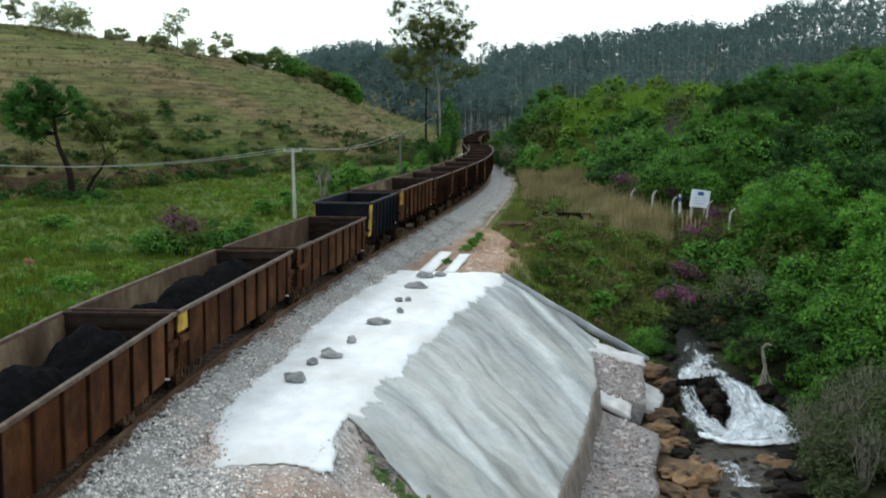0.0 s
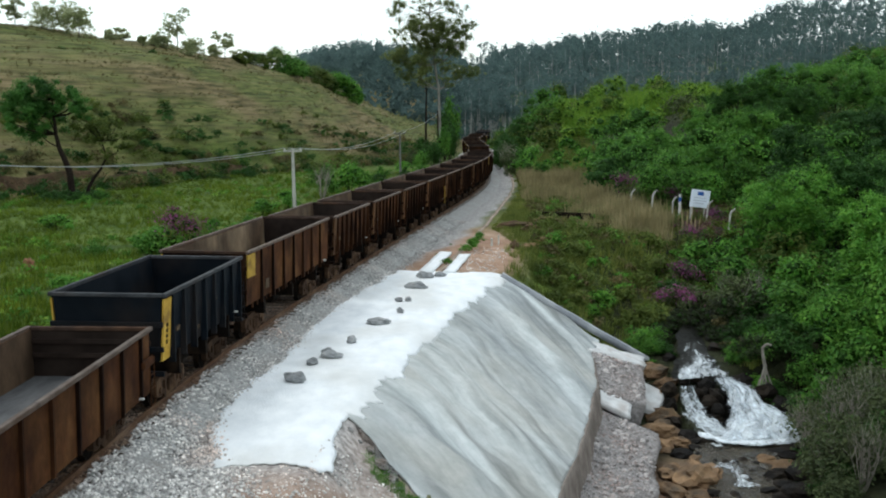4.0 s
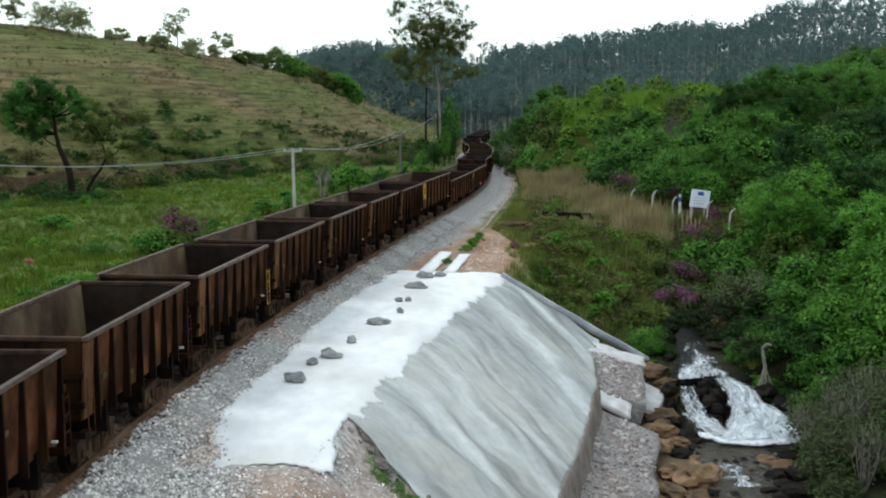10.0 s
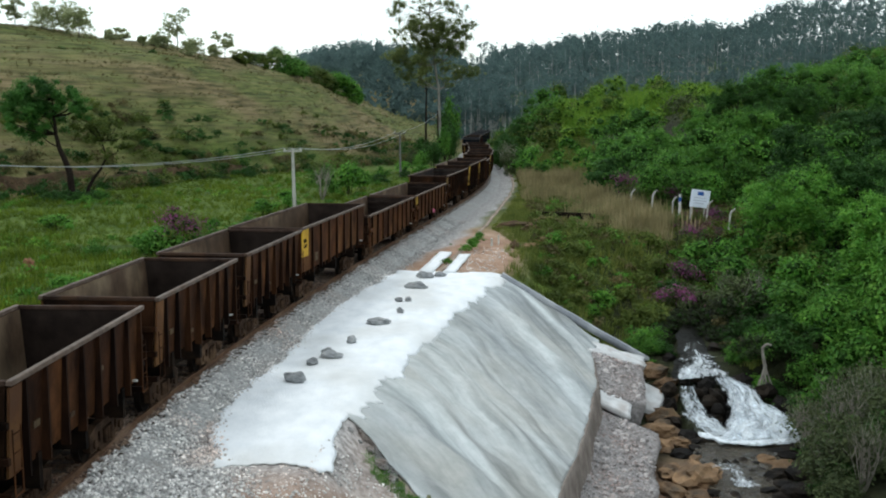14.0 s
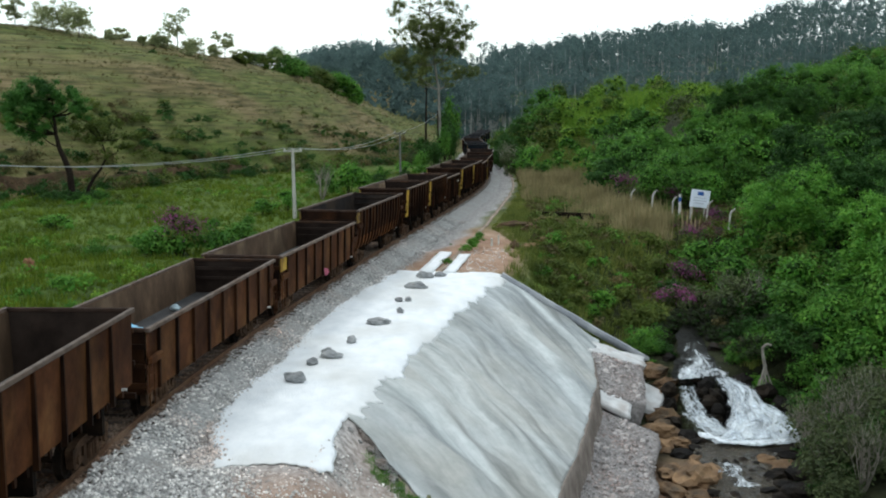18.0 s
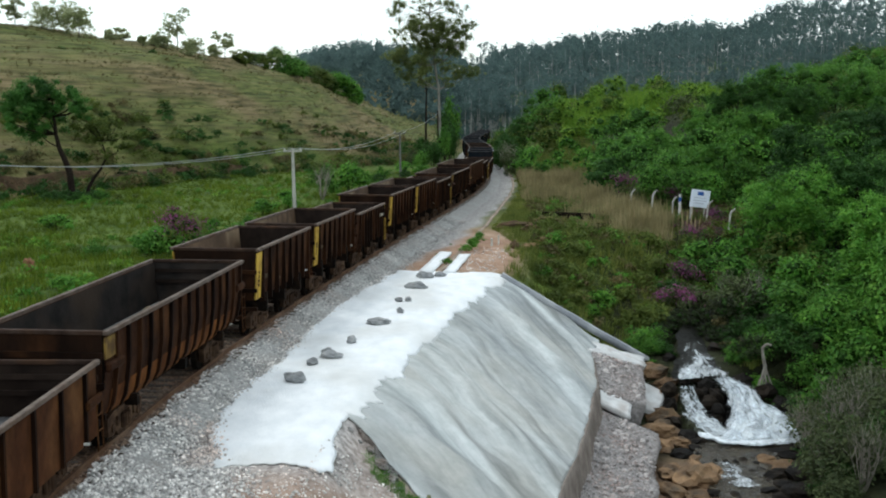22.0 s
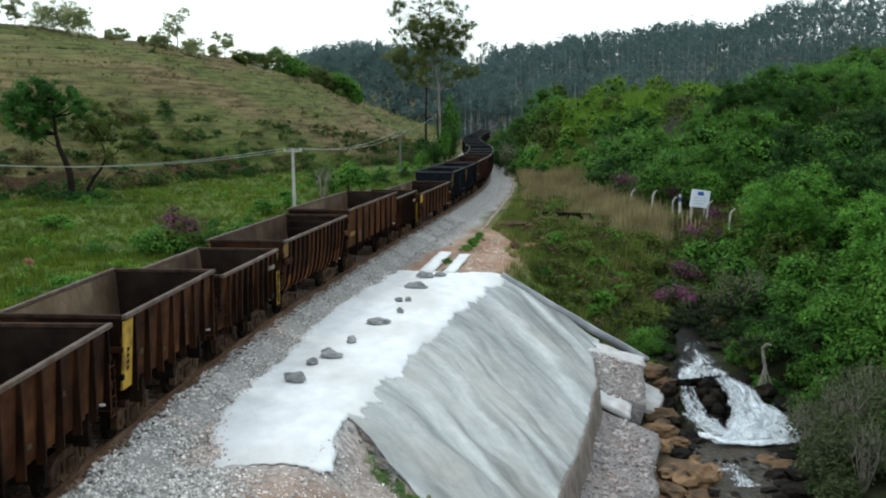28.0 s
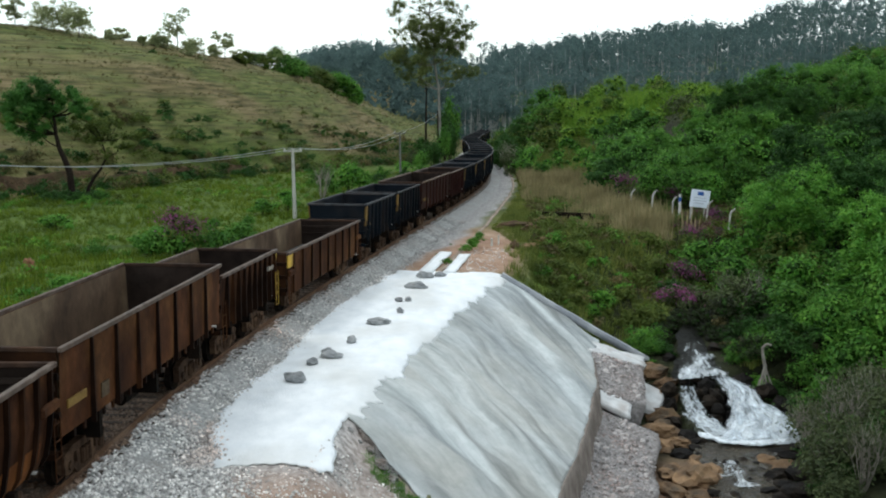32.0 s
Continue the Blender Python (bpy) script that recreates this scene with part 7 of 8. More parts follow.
def dead_weeds():
    """Reddish withered weeds round the foot of the fence."""
    r = np.random.default_rng(83)
    Q = []
    for k in range(70):
        y = r.uniform(69, 80)
        x = r.uniform(0.235, 0.285) * y
        w = r.uniform(0.3, 0.6)
        Q.append(leaf_quads(r, dome(r, 6, w * 2.4, w * 1.5), 70, 0.075, soft=True) + np.array([x, y, height(x, y) - 0.05]))
    tagged(new("dead_weeds", quad_mesh("dead_weeds", np.concatenate(Q), L_DEAD)), "reddish withered weeds round the fence posts", "weeds", kind="stuff")


L_DEAD = leafy("withered_leaves", (0.085, 0.052, 0.045), (0.17, 0.105, 0.09))
dead_weeds()
# blossom
for px, py, w, h, sd in ((-16.6, 62.6, 3.2, 3.5, 31), (15.0, 62.5, 3.0, 2.0, 32), (14.9, 57.6, 2.0, 1.6, 33), (14.1, 59.0, 2.6, 1.7, 38), (16.6, 89.5, 3.4, 2.9, 34), (20.2, 84.5, 3.0, 2.6, 35), (20.4, 76.0, 3.0, 1.0, 36), (17.0, 68.5, 2.2, 1.6, 37)):
    ob = shrub(sd, L_GREY if px > 0 else L_OLIVE, w, h, 1000 if px < 0 else 700, 0.10, "shrub with magenta blossom on bare twigs", 11, flowers=6 if px < 0 else 3, name="flowering_shrub", cat="flowering shrub")
    ob.matrix_basis = on_ground(px, py)
for px, py, w, h, sd in ((-18.2, 62.0, 2.6, 1.5, 131), (-16.5, 61.9, 2.2, 1.5, 134), (-14.6, 63.4, 2.8, 1.5, 132), (-13.4, 66.5, 2.2, 1.8, 133)):
    ob = shrub(sd, L_MID, w, h, 1100, 0.13, "low bushy green shrub in the meadow grass", 11)
    ob.matrix_basis = on_ground(px, py)


def blob(x, y, z, r, f=0.7):
    return (x, y, z, r, r, r * f)


# round-headed tree at the foot of the pasture, its thin neighbour
bx, by = -36.1, 98.2
crown = []
for qx, qy, qr in ((85, 152, 17), (70, 160, 17), (104, 163, 13), (40, 173, 17), (22, 178, 11), (60, 180, 21), (86, 184, 20), (30, 194, 13), (131, 168, 13), (150, 180, 12), (161, 190, 9), (118, 180, 13), (140, 191, 11), (60, 204, 17), (36, 214, 13), (58, 224, 14), (40, 230, 10), (82, 222, 11), (74, 236, 7), (92, 204, 11), (12, 192, 9)):
    crown.append(blob((qx - 128) * 0.055, ((qx * 7 + qy * 5) % 30) / 10 - 1.5, (353 - qy) * 0.055, qr * 0.055 * 1.3, 0.75))
tree("tree", (bx, by, height(bx, by) - 0.1), [(0, 0, 0), (-0.2, 0, 2.8), (-0.6, 0, 4.0), (-1.1, 0, 5.2), (-1.35, 0, 6.5), (-1.5, 0.1, 8.2), (-1.6, 0.1, 9.8)],
     crown, 42000, 0.10, L_TREE, M_BARK, "dark green broad-crowned tree with a crooked forked trunk", 0.36, 3, dense=True, soft=True)
bx, by = -35.5, 100.4
crown = []
for qx, qy, qr in ((150, 213, 15), (170, 216, 16), (158, 230, 13), (187, 223, 13), (206, 217, 9), (178, 250, 9), (200, 243, 9), (192, 270, 8), (214, 258, 8), (165, 244, 9), (226, 240, 7)):
    crown.append(blob((qx - 152) * 0.0562, ((qx * 3 + qy * 5) % 24) / 10 - 1.2, (351 - qy) * 0.0562, qr * 0.0562 * 1.2, 0.75))
tree("tree", (bx, by, height(bx, by) - 0.1), [(0, 0, 0), (0.2, 0, 1.2), (0.8, 0, 2.2), (1.5, 0, 3.0), (2.1, 0, 4.2), (1.7, 0, 5.8)],
     crown, 8500, 0.11, L_OLIVE, M_BARK, "sparse olive-green tree leaning from the pasture foot", 0.22, 4, soft=True)

# rank bushes round the trunks
for idx, px, py, sc, fl in ((3, -37.6, 97.2, 0.75, 0.8), (3, -36.0, 96.8, 0.85, 0.75), (3, -34.6, 97.0, 0.8, 0.7), (0, -33.2, 97.6, 0.65, 0.7), (3, -39.0, 97.6, 0.55, 0.7), (4, -32.0, 98.6, 0.8, 0.8), (4, -30.4, 99.8, 0.75, 0.7), (9, -37.8, 100.6, 0.7, 0.7), (9, -35.4, 99.0, 0.7, 0.7), (3, -34.3, 100.2, 0.7, 0.7), (9, -41.0, 106.0, 0.7, 0.6), (9, -42.6, 104.6, 0.6, 0.6), (9, -38.0, 119.0, 0.8, 0.7), (9, -37.2, 121.0, 0.8, 0.7), (3, -35.3, 130.4, 0.9, 0.5), (3, -33.8, 132.8, 0.9, 0.5), (9, -37.2, 129.6, 0.7, 0.5),
                             (9, -46.2, 106.7, 0.7, 0.5), (9, -44.7, 105.8, 0.6, 0.5), (9, -44.1, 108.0, 0.7, 0.5), (3, -42.7, 108.1, 0.6, 0.5), (9, -44.4, 103.6, 0.55, 0.5), (9, -43.8, 109.6, 0.7, 0.5), (9, -45.6, 104.4, 0.6, 0.5), (3, -44.7, 110.5, 0.6, 0.4), (9, -46.7, 109.6, 0.6, 0.4), (9, -39.2, 115.8, 0.7, 0.6), (9, -35.7, 121.6, 0.7, 0.6), (9, -32.0, 126.0, 0.7, 0.6), (9, -27.7, 128.9, 0.7, 0.6)):
    plant(idx, on_ground(px, py, sc, 61 * px, 0.15, fl))

# tall eucalypt beside the line
E0 = (-0.6, 163.0)
SC = 163.0 / 1785
clumps = []
for qx, qy, qr in ((712, 12, 12), (700, 28, 9), (750, 20, 12), (790, 8, 12), (806, 22, 11), (822, 48, 12), (820, 70, 9), (703, 62, 9), (728, 48, 15), (752, 45, 17), (778, 44, 17), (800, 58, 14), (740, 68, 17), (768, 76, 16), (795, 80, 13), (702, 100, 14), (722, 112, 15), (742, 118, 13), (690, 106, 9), (752, 98, 12), (806, 96, 12),
                   (786, 118, 10), (806, 128, 11), (824, 130, 11), (745, 140, 10), (790, 142, 9), (770, -12, 9), (816, -6, 9), (745, -20, 12), (790, -24, 12), (765, -34, 9), (740, 55, 18), (765, 58, 20), (790, 66, 18), (812, 60, 12), (755, 82, 18), (782, 92, 14), (815, 84, 11), (710, 106, 15), (730, 128, 13), (716, 138, 9), (836, 130, 9)):
    clumps.append(blob((qx - 776) * SC, ((qx * 7 + qy * 13) % 40) / 10 - 2, (291 - qy) * SC, qr * SC * 1.35, 0.75))
tree("eucalyptus_tree", (E0[0], E0[1], height(*E0) - 0.1), [(0, 0, 0), (0.1, 0, 6), (-0.1, 0, 12), (-0.7, 0, 16), (-1.0, 0.1, 20), (-1.6, 0, 24), (-1.0, 0, 28)],
     clumps, 52000, 0.15, L_EUC, M_PALEBARK, "tall pale-trunked eucalyptus tree with an airy crown beside the line", 0.27, 5, slim=0.4, spread=0.62, soft=True, twigs=12)
bx, by = -2.9, 172.0
tree("eucalyptus_tree", (bx, by, height(bx, by) - 0.1), [(0, 0, 0), (0, 0, 6), (0.1, 0, 12), (0.0, 0, 17)],
     [blob(0, 0, 13, 1.1), blob(-0.8, 0, 15, 1.2), blob(0.6, 0, 16.5, 1.2), blob(-0.3, 0, 18, 1.0), blob(1.0, 0, 14, 0.9)], 1100, 0.27, L_EUC, M_BARK, "slim dark eucalyptus tree behind the tall one", 0.24, 6, slim=0.4)

# trees along the pasture's skyline: x, y, height, crown half width, crown share
for k, (qx, qy, top, hw, airy) in enumerate(((12, 45, -22, 20, 1), (42, 50, 2, 15, 1), (88, 56, 12, 26, 0), (132, 66, 2, 24, 0), (152, 70, 22, 20, 0), (228, 78, 52, 12, 1), (292, 92, 68, 14, 0), (322, 94, 16, 24, 1), (346, 97, 66, 16, 0), (404, 104, 58, 18, 1), (207, 76, 68, 8, 0), (385, 102, 78, 9, 0), (262, 84, 66, 8, 1))):
    yy = 150.0
    for _ in range(6):      # back to the brow of the hill
        xx = (qx - 784) / 1785 * yy
        yy = float(np.interp(xx, [-200, -90, -45, -28, -8, 10], [70, 82, 98, 135, 168, 215])) + 74 + 2.0 * (k % 4)
    xx = (qx - 784) / 1785 * yy
    g = height(xx, yy)
    top_z = EYE_Z + (193 - top) / 1785 * yy
    h = max(2.0, top_z - g)
    w = hw * yy / 1785
    r = np.random.default_rng(60 + k)
    cl = [blob(r.uniform(-w, w) * 0.8, r.uniform(-w, w) * 0.8, h * r.uniform(0.32 if airy else 0.10, 0.95), w * r.uniform(0.34, 0.52) * (0.85 if airy else 1.3)) for _ in range(13 if airy else 17)]
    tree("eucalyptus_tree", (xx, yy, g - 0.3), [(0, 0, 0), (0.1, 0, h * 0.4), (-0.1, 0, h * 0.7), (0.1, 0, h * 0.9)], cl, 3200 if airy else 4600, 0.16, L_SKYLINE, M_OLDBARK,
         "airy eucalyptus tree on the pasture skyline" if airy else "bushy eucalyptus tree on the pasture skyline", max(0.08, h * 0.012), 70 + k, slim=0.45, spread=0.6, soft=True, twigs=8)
# bushy growth along the brow where it falls towards the line: bearing, top, half width
for k, (qx, top, hw, mat, lab) in enumerate(((428, 99, 12, L_OLIVE, "olive-green"), (443, 91, 12, L_OLIVE, "olive-green"), (459, 97, 13, L_DARK, "dark green"), (473, 91, 15, L_OLIVE, "olive-green"), (489, 79, 21, L_BROW, "pale green"), (506, 94, 19, L_BROW, "pale green"), (520, 99, 19, L_MID, "mid-green"), (532, 107, 15, L_MID, "mid-green"),
                                             (546, 117, 14, L_BROW, "pale green"), (560, 117, 15, L_BROW, "pale green"), (574, 126, 14, L_OLIVE, "olive-green"), (597, 126, 18, L_BRIGHT, "bright green"), (612, 130, 17, L_BRIGHT, "bright green"), (624, 140, 13, L_BRIGHT, "bright green"), (634, 150, 9, L_BRIGHT, "bright green"), (585, 134, 12, L_BROW, "pale green"))):
    q = (qx - 784) / 1785
    yy = max(range(120, 225, 3), key=lambda v: (height(q * v, v) - EYE_Z) / v) - 3.0 + 2.0 * (k % 3)      # the brow of the hill
    xx = q * yy
    tall = max(1.6, EYE_Z + (193 - top) / 1785 * yy - height(xx, yy)) * 1.5
    ob = shrub(300 + k, mat, 2.7 * hw * yy / 1785, tall, 2600, 0.17, lab + " rounded bush on the brow of the pasture", 22)
    ob.matrix_basis = on_ground(xx, yy, 1.0, 50 * k, 0.28 * tall)
    tagged(ob, group="bushes on the brow")

# dark undergrowth at the cut bank under the pasture
for idx, px, py, sc, fl in ((3, -38.6, 105.0, 0.7, 0.7), (3, -40.6, 105.6, 0.6, 0.6), (3, -37.4, 106.2, 0.6, 0.7), (4, -42.6, 106.0, 0.5, 0.6), (3, -44.6, 103.2, 0.5, 0.6), (3, -39.6, 114.0, 0.8, 0.7), (3, -36.8, 119.0, 0.8, 0.7), (4, -34.6, 124.0, 0.8, 0.7), (3, -32.4, 128.0, 0.8, 0.7), (3, -29.8, 131.0, 0.8, 0.7), (4, -43.2, 110.0, 0.6, 0.6), (3, -46.5, 107.2, 0.6, 0.6), (3, -26.4, 136.0, 0.8, 0.7), (4, -23.4, 139.0, 0.8, 0.7)):
    plant(idx, on_ground(px, py, sc, 37 * px, 0.15, fl))

# more of it, thinning out along the foot of the hill
r_u = np.random.default_rng(64)
for k in range(26):
    px = -54 + 34 * (k + r_u.random()) / 26
    py = float(np.interp(px, [-200, -90, -45, -28, -8, 10], [70, 82, 98, 135, 168, 215])) + r_u.uniform(-3, 6)
    plant((3, 4, 9)[k % 3], on_ground(px, py, r_u.uniform(0.4, 0.75), 77 * k, 0.15, r_u.uniform(0.5, 0.8)))

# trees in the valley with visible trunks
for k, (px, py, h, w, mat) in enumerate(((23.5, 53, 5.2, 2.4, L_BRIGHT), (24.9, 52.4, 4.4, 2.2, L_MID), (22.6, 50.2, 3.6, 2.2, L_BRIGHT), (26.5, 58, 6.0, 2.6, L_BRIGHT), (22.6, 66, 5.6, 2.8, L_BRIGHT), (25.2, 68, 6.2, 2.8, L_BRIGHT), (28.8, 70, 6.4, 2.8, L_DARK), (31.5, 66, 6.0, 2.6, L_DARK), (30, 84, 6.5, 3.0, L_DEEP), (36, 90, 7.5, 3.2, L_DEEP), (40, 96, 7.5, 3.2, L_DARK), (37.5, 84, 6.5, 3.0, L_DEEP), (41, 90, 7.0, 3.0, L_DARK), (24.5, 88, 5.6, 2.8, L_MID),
                                           (31.0, 101, 7.5, 3.4, L_MID), (35.5, 104, 8.5, 3.8, L_DARK), (40.5, 105, 9.0, 4.0, L_MID), (46.0, 108, 9.5, 4.2, L_MID), (27.5, 106, 7.0, 3.2, L_MID), (22.0, 101, 6.0, 3.0, L_MID), (33.0, 114, 8.5, 3.8, L_DARK), (39.0, 116, 9.0, 4.0, L_MID))):
    r = np.random.default_rng(90 + k)
    cl = [blob(r.uniform(-w, w) * 0.75, r.uniform(-w, w) * 0.75, h * r.uniform(0.42, 0.95), w * r.uniform(0.26, 0.42)) for _ in range(16)]
    tree("tree", (px, py, height(px, py) - 0.2), [(0, 0, 0), (0.2, 0.1, h * 0.3), (-0.1, 0, h * 0.55), (0.1, 0, h * 0.8)], cl, 12000, 0.10, mat, M_BARK, "leafy green tree rising from the valley thicket", 0.14, 100 + k, dense=True)

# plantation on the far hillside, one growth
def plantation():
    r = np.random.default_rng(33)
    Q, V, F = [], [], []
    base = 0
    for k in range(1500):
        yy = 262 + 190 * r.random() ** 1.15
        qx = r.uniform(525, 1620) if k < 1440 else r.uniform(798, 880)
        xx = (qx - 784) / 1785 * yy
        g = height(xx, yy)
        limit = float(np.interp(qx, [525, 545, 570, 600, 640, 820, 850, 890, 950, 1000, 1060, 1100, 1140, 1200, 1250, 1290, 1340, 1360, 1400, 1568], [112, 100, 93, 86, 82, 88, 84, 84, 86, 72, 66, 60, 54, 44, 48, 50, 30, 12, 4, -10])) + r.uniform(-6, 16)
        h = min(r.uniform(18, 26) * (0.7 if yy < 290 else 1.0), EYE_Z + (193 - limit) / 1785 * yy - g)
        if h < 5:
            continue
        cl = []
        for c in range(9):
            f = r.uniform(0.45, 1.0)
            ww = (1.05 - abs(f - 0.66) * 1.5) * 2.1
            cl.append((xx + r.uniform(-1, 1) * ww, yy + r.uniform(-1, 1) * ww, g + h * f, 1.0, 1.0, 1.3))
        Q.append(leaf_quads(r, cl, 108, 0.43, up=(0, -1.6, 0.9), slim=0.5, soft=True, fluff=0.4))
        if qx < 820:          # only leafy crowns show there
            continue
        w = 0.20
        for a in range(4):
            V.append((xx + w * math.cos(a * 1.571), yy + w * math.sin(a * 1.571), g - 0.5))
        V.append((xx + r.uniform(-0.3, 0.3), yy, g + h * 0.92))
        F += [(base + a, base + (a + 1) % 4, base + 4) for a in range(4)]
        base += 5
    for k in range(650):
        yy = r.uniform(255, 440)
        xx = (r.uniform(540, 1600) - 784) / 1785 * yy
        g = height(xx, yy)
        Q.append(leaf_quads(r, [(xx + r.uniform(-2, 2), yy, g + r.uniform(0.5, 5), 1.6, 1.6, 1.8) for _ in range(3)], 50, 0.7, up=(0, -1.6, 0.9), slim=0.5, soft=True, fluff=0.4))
    tagged(new("plantation", quad_mesh("plantation", np.concatenate(Q), L_FAR_HAZE)), "far hillside eucalyptus plantation, haze put into its blue-green leaves", "forest", kind="stuff")
    me = bpy.data.meshes.new("plantation_trunks")
    me.from_pydata(V, [], F)
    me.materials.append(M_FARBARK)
    tagged(new("plantation_trunks", me), "pale slim eucalyptus trunks of the far plantation", "forest", kind="stuff")


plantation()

# ---- grasses ----
BLADE_V, BLADE_F = [], []
for k in range(7):
    a = k * 0.9
    c, s_ = math.cos(a), math.sin(a)
    BLADE_V += [(0.25 * c - 0.07 * s_, 0.25 * s_ + 0.07 * c, 0), (0.25 * c + 0.07 * s_, 0.25 * s_ - 0.07 * c, 0), (0.62 * c, 0.62 * s_, 0.85 + 0.25 * (k % 2))]
    BLADE_F.append((3 * k, 3 * k + 1, 3 * k + 2))


def grass(name, n, pick, lo, hi, mat, label, seed, tall=1.0, clumpy=0.0):
    r = np.random.default_rng(seed)
    x, y = pick(r, n)
    s, off = along_off(x, y)
    z = land(x, y) - 0.03
    h = r.uniform(lo, hi, len(x)) * (1 + clumpy * wob(x, y, 0.6, seed))
    ob = scatter(name, np.stack([x, y, z], -1), np.stack([h, h, h * tall], -1), BLADE_V, BLADE_F, mat, seed, up=True)
    return tagged(ob, label, "grass", kind="stuff")


def pick_meadow(r, n):
    y = 36 + 110 * r.random(n) ** 1.2
    x = np.interp(y, LINE_Y, LINE_X) - 3.2 - r.random(n) * (y * 0.5)
    left, d = hill_left(x, y)
    k = d < 6
    return x[k], y[k]


def pick_hill(r, n):
    y = r.uniform(80, 260, n)
    x = np.interp(y, LINE_Y, LINE_X) - 5 - r.random(n) * (y * 0.5)
    left, d = hill_left(x, y)
    k = d > 2
    return x[k], y[k]


def pick_right(r, n):
    s = r.uniform(42, 150, n)
    o = bench(s) + 0.6 + 0.9 * np.sin(s * 0.9) + r.random(n) ** 0.8 * 12
    p = line_points(s, o, 0)
    d, zb = stream_near(p[:, 0], p[:, 1])
    k = (d > 2.0) & ~((s < 46) & (o < 16.3))
    return p[k, 0], p[k, 1]


def pick_dry(r, n):
    s = r.uniform(62, 122, n)
    o = dry_middle(s) + r.normal(size=n) * 2.1
    p = line_points(s, o, 0)
    k = (o > bench(s) + 0.5) & (p[:, 0] / p[:, 1] < 0.215 + 0.02 * r.normal(size=n))
    return p[k, 0], p[k, 1]


def pick_verge(r, n):
    s = 50 + 62 * r.random(n)
    o = np.interp(s, [50, 58, 66, 112], [9.0, 8.0, 5.4, 4.6]) + r.random(n) * 4.0
    p = line_points(s, o, 0)
    return p[:, 0], p[:, 1]


def pick_front(r, n):
    o = r.uniform(6.6, 8.8, n)
    s = 19.9 - (o - 5.8) * 1.05 - 0.2 - r.random(n) ** 2 * 0.9
    p = line_points(s, o, 0)
    k = wob(p[:, 0], p[:, 1], 2.1, 4.0) > 0.1
    return p[k, 0], p[k, 1]


grass("meadow_grass", 17000, pick_meadow, 0.22, 0.55, L_GRASS, "lush green meadow grass", 41, 0.9, 0.5)
grass("pasture_grass", 15000, pick_hill, 0.22, 0.55, L_TUFT, "dry tussocky pasture grass", 42, 0.7, 0.5)
grass("bank_grass", 11000, pick_right, 0.22, 0.52, L_VERGE, "pale olive rough grass on the railway bank", 43, 1.2, 0.4)
def pick_ridge(r, n):
    y = r.uniform(152, 196, n)
    x = y * r.uniform(0.12, 0.30, n)
    return x, y


grass("ridge_reeds", 6500, pick_ridge, 0.8, 1.7, L_LIME, "tall yellow-green reeds along the crest of the rise", 48, 1.7, 0.6)
grass("verge_grass", 4200, pick_verge, 0.14, 0.36, L_VERGE, "ragged pale green grass along the gutter", 47, 1.1, 0.4)
grass("tall_dry_grass", 5000, pick_dry, 0.26, 0.66, L_DRYGRASS, "tall dry straw-coloured grass", 44, 2.0, 0.8)
grass("front_grass", 420, pick_front, 0.08, 0.2, L_MID, "small green weeds on reddish soil", 45, 1.0)
grass("pasture_shrublets", 110, pick_hill, 0.3, 0.7, L_OLIVE, "small olive shrublets dotting the pasture", 46, 0.8)


def scrub():
    """Low scrub thickening towards the foot of the pasture."""
    r = np.random.default_rng(52)
    Q = {0: [], 1: [], 2: []}
    for k in range(4400):
        y = r.uniform(82, 255)
        x = float(np.interp(y, LINE_Y, LINE_X)) - 6 - r.random() * y * 0.46
        d = float(hill_left(np.array([x]), np.array([y]))[1][0])
        low = 1 - min(1.0, max(0.0, (d - 4) / 45))
        if d < -6 or low < 0.45 and r.random() > 0.10 or r.random() > 0.05 + 1.0 * low * (0.6 + 0.5 * float(wob(x, y, 0.14, 6.0))):
            continue
        w = r.uniform(0.6, 1.5) * (0.6 + 0.8 * low)
        q = leaf_quads(r, dome(r, 6, w * 2, w * 0.9), int(90 + 60 * w), 0.16) + np.array([x, y, height(x, y) - 0.05])
        Q[int(r.integers(0, 3))].append(q)
    for k, mat, lab in ((0, L_OLIVE, "olive"), (1, L_DARK, "dark green"), (2, L_TUFT, "brownish green")):
        tagged(new("scrub", quad_mesh("scrub", np.concatenate(Q[k]), mat)), lab + " low scrub on the pasture's foot", "scrub", kind="stuff")


scrub()


def meadow_weeds():
    """Rank clumps standing out of the meadow."""
    r = np.random.default_rng(58)
    Q = {0: [], 1: [], 2: []}
    x, y = pick_meadow(r, 900)
    for a, b in zip(x, y):
        if a > float(np.interp(b, LINE_Y, LINE_X)) - 4.2 or wob(a, b, 0.12, 3.0) + r.normal() * 0.25 < 0.05:
            continue
        w = r.uniform(0.25, 0.75)
        q = leaf_quads(r, dome(r, 6, w * 2.4, w * 0.9), 70, 0.10) + np.array([a, b, height(a, b) - 0.05])
        Q[int(r.integers(0, 3))].append(q)
    for k, mat, lab in ((0, L_LIME, "yellow-green"), (1, L_MID, "mid-green"), (2, L_BRIGHT, "bright green")):
        tagged(new("meadow_weeds", quad_mesh("meadow_weeds", np.concatenate(Q[k]), mat)), lab + " rank weeds in the meadow", "weeds", kind="stuff")


meadow_weeds()

